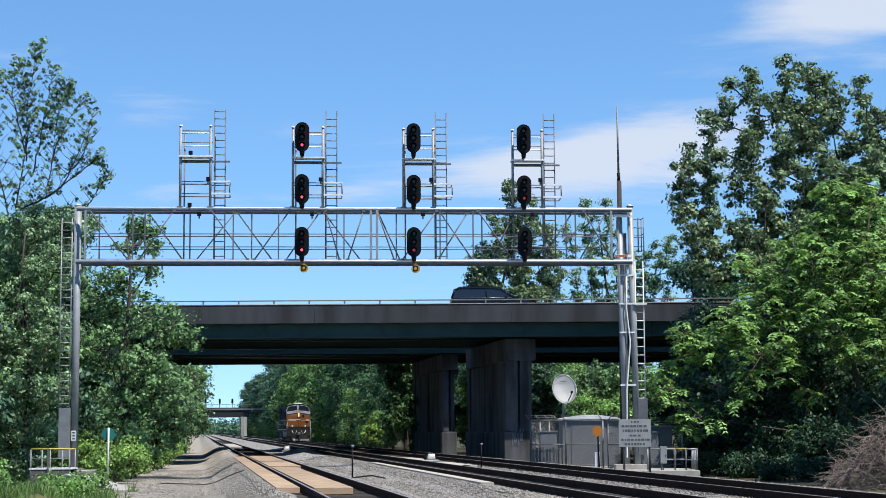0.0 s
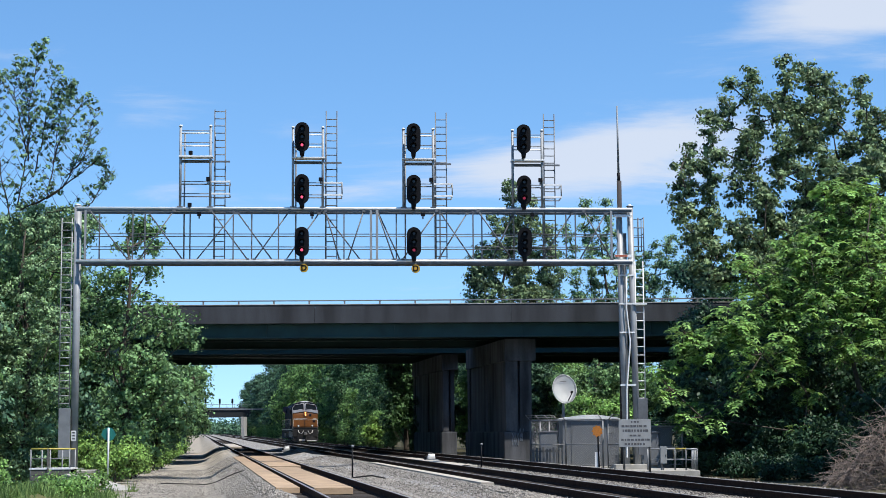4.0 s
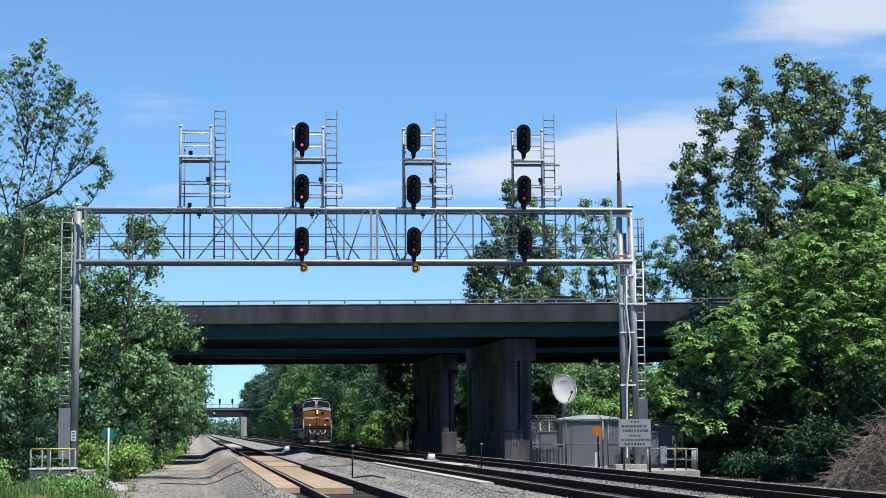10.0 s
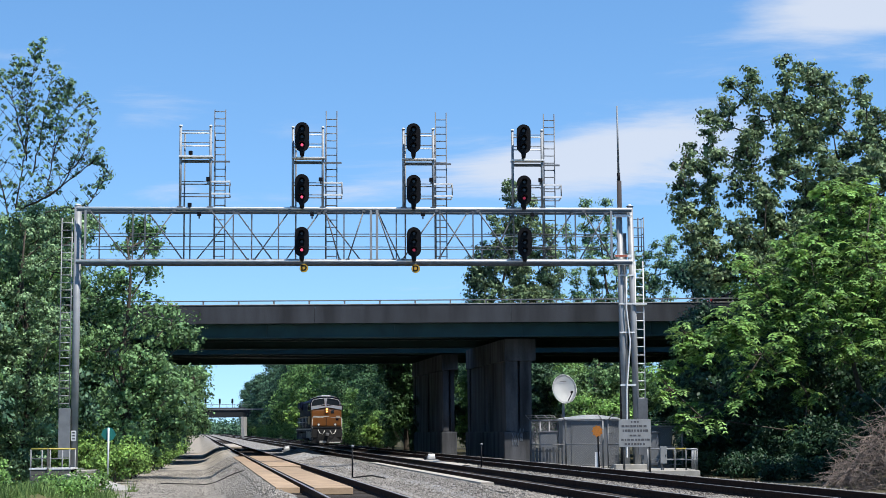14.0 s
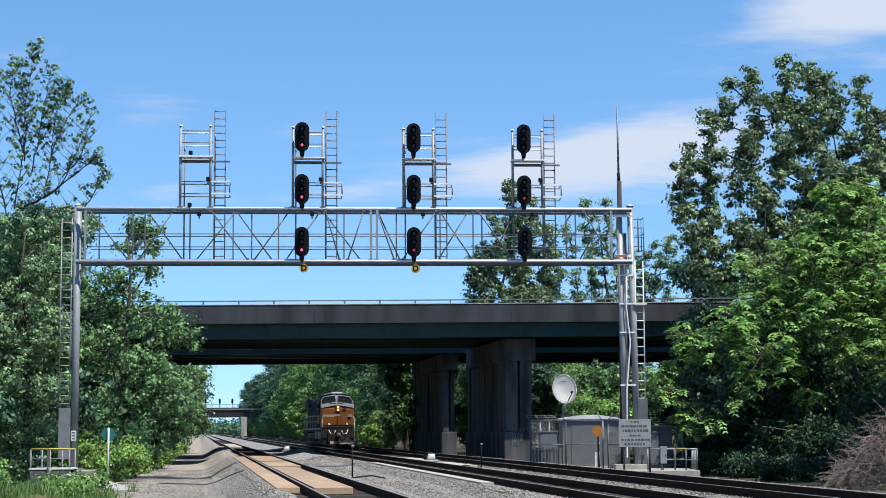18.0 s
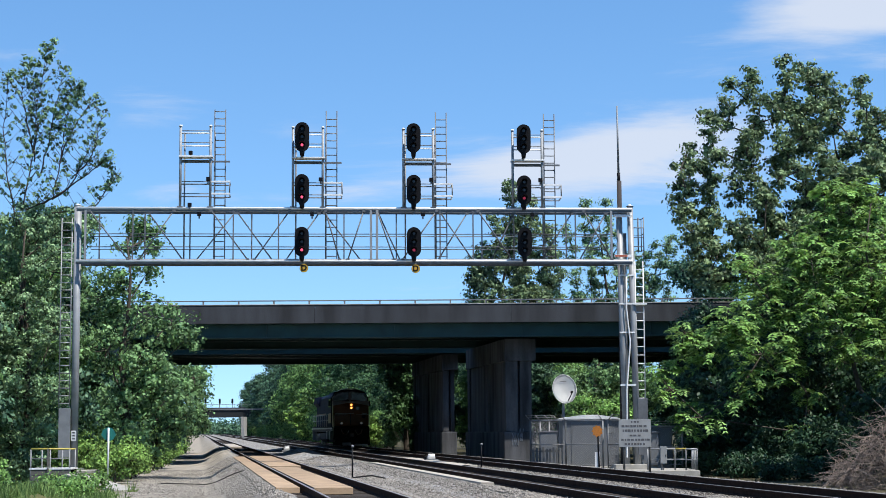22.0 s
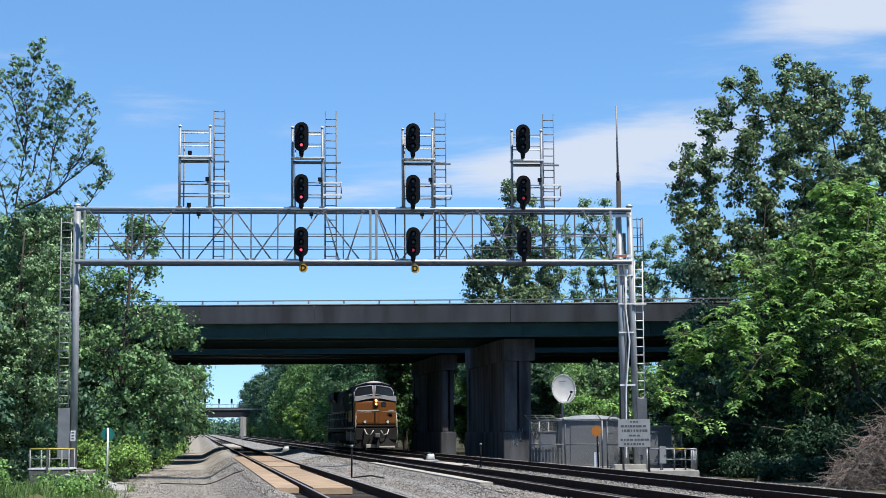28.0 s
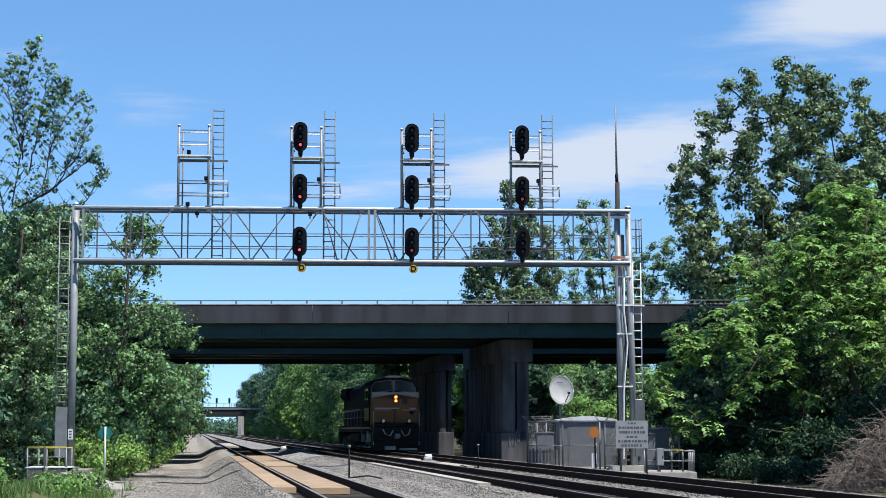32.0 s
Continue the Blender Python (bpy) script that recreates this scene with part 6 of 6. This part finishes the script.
    cab = part("cab", prism(sec, 2.25, 5.2, None, 0.05), M_lo_blue, lo, "dark blue wide cab with pale window frames")
    part("cab_front", prism([(x * 0.985, max(z, 3.4) if z < 3 else z - 0.02) for x, z in sec], 2.16, 2.3), M_lo_blue, cab, "dark blue cab front")
    part("cab_roof", prism([(-1.2, 4.46), (-0.55, 4.63), (0.55, 4.63), (1.2, 4.46), (0.5, 4.70), (-0.5, 4.70)], 2.15, 5.0), M_lo_frame, cab, "pale grey cab roof")
    for s in (-1, 1):
        o = [(s * 0.10, 3.80), (s * 1.40, 3.62), (s * 1.40, 3.98), (s * 1.18, 4.30), (s * 0.10, 4.46)]
        for i in range(5):
            a, b = o[i], o[(i + 1) % 5]
            part("window_frame", rod((a[0], 2.13, a[1]), (b[0], 2.13, b[1]), 0.032, seg=6), M_lo_frame, cab, "pale window frame")
        part("windscreen", prism(o, 2.14, 2.19), M_lo_glass, cab, "dark front window")
        for k in range(2):
            part("side_window", box(s * 1.535 - 0.01, s * 1.535 + 0.01, 2.6 + 1.2 * k, 3.5 + 1.2 * k, 3.2, 3.9), M_lo_glass, cab)
        part("number_board", box(s * 1.0 - 0.2, s * 1.0 + 0.2, 2.12, 2.2, 4.34, 4.46), M_black, cab, "dark number board")
        part("mirror", box(s * 1.56, s * 1.72, 2.55, 2.6, 3.3, 3.75) if s > 0 else box(-1.72, -1.56, 2.55, 2.6, 3.3, 3.75), M_lo_under, cab)
        part("cab_stripe", box(s * 1.535 - 0.006, s * 1.535 + 0.006, 2.3, 5.1, 1.9, 2.7), M_lo_orange, cab)
    part("roof_brow", prism([(-0.5, 4.60), (0.5, 4.60), (0.42, 4.70), (0.2, 4.74), (-0.2, 4.74), (-0.42, 4.70)], 2.1, 2.9, None, 0.03), M_white, cab, "pale roof brow")
    part("centre_post", box(-0.09, 0.09, 2.13, 2.2, 3.65, 4.45), M_lo_frame, cab)
    part("horn", rod((0.2, 6.0, 4.5), (0.2, 5.6, 4.62), 0.06, 0.1, 8), M_lo_steel, cab)
    # hood, blower housing, radiator wings
    hood = part("hood", prism([(-1.15, 1.6), (-1.15, 4.15), (-0.75, 4.45), (0.75, 4.45), (1.15, 4.15), (1.15, 1.6)], 5.2, L - 1.3, None, 0.04), M_lo_blue, lo, "long dark blue engine hood")
    part("equipment_housing", prism([(-1.42, 1.6), (-1.42, 4.1), (-1.0, 4.52), (1.0, 4.52), (1.42, 4.1), (1.42, 1.6)], 5.2, 9.4, None, 0.04), M_lo_blue, hood)
    part("exhaust_stack", box(-0.45, 0.45, 11.0, 12.2, 4.35, 4.62, 0.04), M_lo_under, hood)
    part("radiator_wing", prism([(-1.16, 3.45), (-1.46, 3.8), (-1.40, 4.36), (1.40, 4.36), (1.46, 3.8), (1.16, 3.45)], L - 6.2, L - 1.6, None, 0.05), M_lo_blue, hood, "overhanging radiator housing")
    for k in range(6):
        for s in (-1, 1):
            part("hood_door", box(s * 1.155 - 0.012, s * 1.155 + 0.012, 9.6 + k * 1.05, 10.55 + k * 1.05, 1.75, 3.9), M_lo_blue, hood)
    part("hood_stripe", box(-1.18, -1.168, 9.5, L - 1.4, 2.62, 2.78), M_lo_orange, hood, "gold stripe along the hood")
    # walkway rails
    for s in (-1, 1):
        for z, y0 in ((2.62, 5.3), (2.15, 5.3)):
            part("walkway_rail", rod((s * 1.47, y0, z), (s * 1.47, L - 0.9, z), 0.022, seg=6), M_lo_white, lo, "pale walkway handrail")
        for k in range(9):
            y = 5.4 + k * (L - 6.4) / 8
            part("stanchion", rod((s * 1.47, y, 1.58), (s * 1.47, y, 2.64), 0.02, seg=6), M_lo_white, lo)
        part("walkway", box(min(s * 1.1, s * 1.52), max(s * 1.1, s * 1.52), 5.2, L - 0.6, 1.55, 1.62), M_lo_under, lo)
        for y in (3.0, 6.4):
            part("step_well", box(min(s * 1.3, s * 1.56), max(s * 1.3, s * 1.56), y, y + 0.75, 0.55, 1.25, 0.03), M_lo_white, lo, "pale painted step well")
        part("sill_stripe", box(min(s * 1.505, s * 1.515), max(s * 1.505, s * 1.515), 1.2, L - 0.6, 1.40, 1.50), M_lo_white, lo)
        part("rear_steps", box(min(s * 1.1, s * 1.5), max(s * 1.1, s * 1.5), L - 1.2, L - 0.8, 0.4, 1.5), M_lo_grey, lo, "grey step well")
    part("rear_pilot", box(-1.45, 1.45, L - 0.8, L - 0.5, 0.5, 1.6, 0.03), M_lo_under, lo)
    tank = [(-1.45, 1.1), (-1.45, 0.55), (-1.15, 0.28), (1.15, 0.28), (1.45, 0.55), (1.45, 1.1)]
    part("fuel_tank", prism(tank, 9.2, 16.0, None, 0.05), M_lo_under, lo, "black fuel tank")
    for s in (-1, 1):
        part("air_reservoir", rod((s * 1.3, 16.1, 0.85), (s * 1.3, 16.9, 0.85), 0.2, seg=12), M_lo_grey, lo)
    for yc in (4.6, 21.0):
        tk = part("truck", box(-1.05, 1.05, yc - 0.25, yc + 0.25, 0.62, 1.1, 0.04), M_lo_under, lo, "three-axle truck")
        for s in (-1, 1):
            fr = [(yc - 2.6, 0.75), (yc - 2.3, 0.48), (yc + 2.3, 0.48), (yc + 2.6, 0.75), (yc + 2.4, 1.08), (yc - 2.4, 1.08)]
            part("side_frame", prism_x(fr, min(s * 1.08, s * 1.2), max(s * 1.08, s * 1.2), None, 0.02), M_lo_under, tk, "dark dusty side frame")
            for k in (-1, 0, 1):
                part("journal_box", box(min(s * 1.2, s * 1.32), max(s * 1.2, s * 1.32), yc + k * 1.85 - 0.22, yc + k * 1.85 + 0.22, 0.35, 0.72, 0.04), M_lo_grey, tk)
                part("spring", rod((s * 1.24, yc + k * 1.85 + 0.5, 0.6), (s * 1.24, yc + k * 1.85 + 0.5, 1.0), 0.09, seg=8), M_lo_steel, tk)
        for k in (-1, 0, 1):
            ax = part("wheelset", rod((-1.0, 0, 0), (1.0, 0, 0), 0.09, seg=10), M_lo_steel, lo, "pair of steel wheels on one axle")
            ax.matrix_basis = pose(0, yc + k * 1.85, WHEEL_R)
            for s in (-0.755, 0.755):
                w = bmesh.new()
                rod((s - 0.06, 0, 0), (s + 0.06, 0, 0), WHEEL_R, seg=24, bm=w)
                rod((s - 0.08 * (1 if s > 0 else -1), 0, 0), (s - 0.05 * (1 if s > 0 else -1), 0, 0), WHEEL_R + 0.03, seg=24, bm=w)
                part("wheel", w, M_lo_steel, ax)
            axles.append((ax, yc + k * 1.85))
    return lo


loco = make_locomotive()


# ---------------------------------------------------------------- cars on the overpass
M_car_glass = mat("car_glass", (0.012, 0.015, 0.018), 0.08, 0, 0.05, 2, 0, spec=0.8)
M_tyre = mat("tyre_rubber", (0.018, 0.018, 0.019), 0.85, 0, 0.2, 8, 0.1)
M_rim = mat("alloy_rim", (0.45, 0.46, 0.47), 0.3, 0.8, 0.1, 8, 0)
M_car_lamp = mat("car_lamp_glass", (0.75, 0.75, 0.72), 0.15, 0, 0.05, 4, 0)
M_car_tail = mat("car_tail_lamp", (0.35, 0.02, 0.02), 0.2, 0, 0.05, 4, 0)


def make_car(kind, paint, label):
    """A car that drives along +x; its origin is on the road under its middle."""
    c = thing("car", pose(0, 0, 0), label, "car", "cars on the overpass")
    if kind == "sedan":
        n, w, belt, roof = 4.75, 1.82, 0.92, 1.44
        low = [(-2.37, 0.35), (2.33, 0.33), (2.38, 0.55), (2.25, 0.74), (1.1, 0.94), (-1.55, 0.98), (-2.28, 0.92), (-2.38, 0.6)]
        house = [(1.12, 0.92), (0.35, 1.36), (-0.1, 1.44), (-0.75, 1.42), (-1.95, 0.96)]
    elif kind == "van":
        n, w, belt, roof = 4.9, 1.95, 1.05, 1.76
        low = [(-2.4, 0.35), (2.4, 0.33), (2.45, 0.62), (2.3, 0.86), (1.35, 1.07), (-2.36, 1.08), (-2.45, 0.6)]
        house = [(1.42, 1.05), (0.55, 1.64), (0.1, 1.75), (-1.9, 1.73), (-2.18, 1.6), (-2.36, 1.06)]
    else:
        n, w, belt, roof = 4.85, 1.92, 1.03, 1.63
        low = [(-2.35, 0.38), (2.38, 0.38), (2.43, 0.7), (2.3, 0.94), (1.15, 1.05), (-2.3, 1.06), (-2.42, 0.65)]
        house = [(1.2, 1.03), (0.8, 1.32), (0.35, 1.55), (-0.1, 1.62), (-0.8, 1.63), (-1.6, 1.58), (-2.0, 1.46), (-2.3, 1.05)]
    body = part("body", prism(low, -w / 2, w / 2, None, 0.06), paint, c)
    gh = prism(house, -w / 2 + 0.06, w / 2 - 0.06)
    for v in gh.verts:
        t = (v.co.z - belt) / (roof - belt)
        v.co.y *= 1 - 0.17 * max(0.0, t)
    part("cabin_glass", gh, M_car_glass, c, "dark tinted windows")
    rf = bmesh.new()
    tops = [p for p in house if p[1] > roof - 0.2]
    outline = [(x, z + 0.006) for x, z in tops] + [(x, z - 0.10) for x, z in tops[::-1]]
    prism(outline, -w / 2 * 0.87, w / 2 * 0.87, rf)
    part("roof", rf, paint, c, "painted roof")
    for s in (-1, 1):
        for i in ((0, 1), (len(house) - 2, len(house) - 1)):
            a, b = house[i[0]], house[i[1]]
            ya = s * (w / 2 - 0.06) * (1 - 0.17 * max(0, (a[1] - belt) / (roof - belt)))
            yb = s * (w / 2 - 0.06) * (1 - 0.17 * max(0, (b[1] - belt) / (roof - belt)))
            part("pillar", rod((a[0], ya, a[1]), (b[0], yb, b[1]), 0.065, seg=6), paint, c)
        xm = -0.25
        lo_x, hi_x = house[-1][0] + 0.12, house[0][0] - 0.1
        part("window_trim", rod((lo_x, s * (w / 2 - 0.052), belt + 0.012), (hi_x, s * (w / 2 - 0.052), belt + 0.012), 0.016, seg=5), M_rim, c, "bright trim under the windows")
        top_pts = [(x, s * (w / 2 - 0.05) * (1 - 0.17 * (z - 0.05 - belt) / (roof - belt)), z - 0.05) for x, z in house if z > belt + 0.25]
        part("window_trim", tube(top_pts, [0.014] * len(top_pts), 5), M_rim, c, "bright trim over the windows")
        part("pillar", rod((xm, s * (w / 2 - 0.055), belt), (xm - 0.08, s * (w / 2 - 0.055) * 0.84, roof - 0.03), 0.04, seg=6), paint, c)
        part("door_mirror", box(0.85, 1.0, s * w / 2 + (0 if s > 0 else -0.17), s * w / 2 + (0.17 if s > 0 else 0), belt, belt + 0.13, 0.03), paint, c)
        part("headlight", box(2.16, 2.36, s * 0.62 - 0.2, s * 0.62 + 0.2, 0.6, 0.72, 0.02), M_car_lamp, c)
        part("tail_light", box(-2.4, -2.28, s * 0.68 - 0.16, s * 0.68 + 0.16, 0.75, 0.9, 0.02), M_car_tail, c)
        part("door_handle", box(-0.6, -0.42, s * w / 2 - 0.01, s * w / 2 + 0.02, 0.82, 0.86), paint, c)
        for x in (-1.42, 1.42):
            wh = part("wheel", rod((x, s * (w / 2 - 0.22), 0.33), (x, s * (w / 2 + 0.0), 0.33), 0.33, seg=20), M_tyre, c)
            part("rim", rod((x, s * (w / 2 - 0.01), 0.33), (x, s * (w / 2 + 0.008), 0.33), 0.21, seg=14), M_rim, wh)
    if kind != "sedan":
        for s in (-1, 1):
            part("roof_rail", rod((0.0, s * 0.62, roof + 0.04), (-1.7, s * 0.62, roof + 0.03), 0.022, seg=6), M_black, c)
    return c


P_black = mat("black_car_paint", (0.012, 0.012, 0.014), 0.22, 0.1, 0.1, 2, 0)
P_grey = mat("dark_grey_car_paint", (0.09, 0.098, 0.115), 0.25, 0.4, 0.1, 2, 0)
P_blue = mat("dark_blue_car_paint", (0.018, 0.025, 0.04), 0.25, 0.2, 0.1, 2, 0)
P_white = mat("white_car_paint", (1.1, 1.1, 1.1), 0.25, 0, 0.05, 2, 0)
NEAR_LANE, FAR_LANE = 103.6, 110.5
# kind, paint, label, lane, time at which it passes x = 0, speed
traffic = [("van", P_black, "black minivan driving over the overpass", NEAR_LANE, -0.11, 26.2),
           ("suv", P_grey, "dark grey sport utility car driving over the overpass", NEAR_LANE, 8.78, 17.9),
           ("suv", P_blue, "dark blue sport utility car on the overpass", FAR_LANE, 9.596, 21.4),
           ("sedan", P_white, "white sedan on the overpass", NEAR_LANE, 11.243, 20.1),
           ("sedan", P_blue, "dark blue sedan on the overpass", FAR_LANE, 12.35, 23.0),
           ("sedan", P_black, "black sedan on the overpass", NEAR_LANE, 13.20, 23.4),
           ("sedan", P_grey, "dark grey sedan on the overpass", FAR_LANE, 24.0, 24.3)]
cars = [(make_car(k, p, lb), lane, t0, v) for k, p, lb, lane, t0, v in traffic]


# ---------------------------------------------------------------- what moves
LOCO_Y0, LOCO_V = 210.0, 3.28


def motions():
    def loco_y(t):
        return LOCO_Y0 - LOCO_V * t
    walk(loco, [(t, pose(on(TRACKS[2], loco_y(t)), loco_y(t), RAIL, 0, 0, ALONG)) for t in (0, 2, 8, 16, 24, 30, 32)])
    # the slender tree bends in the wind
    base = slender.matrix_basis.copy()
    sway = ((0, 67), (1, 69), (2, 73), (3, 72), (6, 69), (7.5, 67), (12, 68), (13.5, 67), (17, 64), (19, 62), (20, 66), (21, 74), (22, 86), (23, 87), (24.5, 76), (28, 67), (31, 61), (32, 62))
    walk(slender, [(t, base @ pose(0, 0, 0, 0, (a - 68) * 0.074, 0)) for t, a in sway])
    n = 160
    for ax, y in axles:
        rows = []
        for i in range(n + 1):
            t = 32.0 * i / n
            rows.append((t, pose(0, y, WHEEL_R, math.degrees(LOCO_V * t / WHEEL_R))))
        walk(ax, rows)
    for i, (car, lane, t0, v) in enumerate(cars):
        far = 75 + 9 * i
        a, b = t0 - far / v, t0 + far / v
        rows = []
        if a > 0:
            rows.append((0.0, pose(-far, lane, ROAD_Z)))
        steps = 10
        for k in range(steps + 1):
            t = max(a, 0.0) + (b - max(a, 0.0)) * k / steps
            rows.append((t, pose((t - t0) * v, lane, ROAD_Z)))
        rows.append((32.0, pose(far, lane, ROAD_Z)))
        walk(car, rows)


motions()
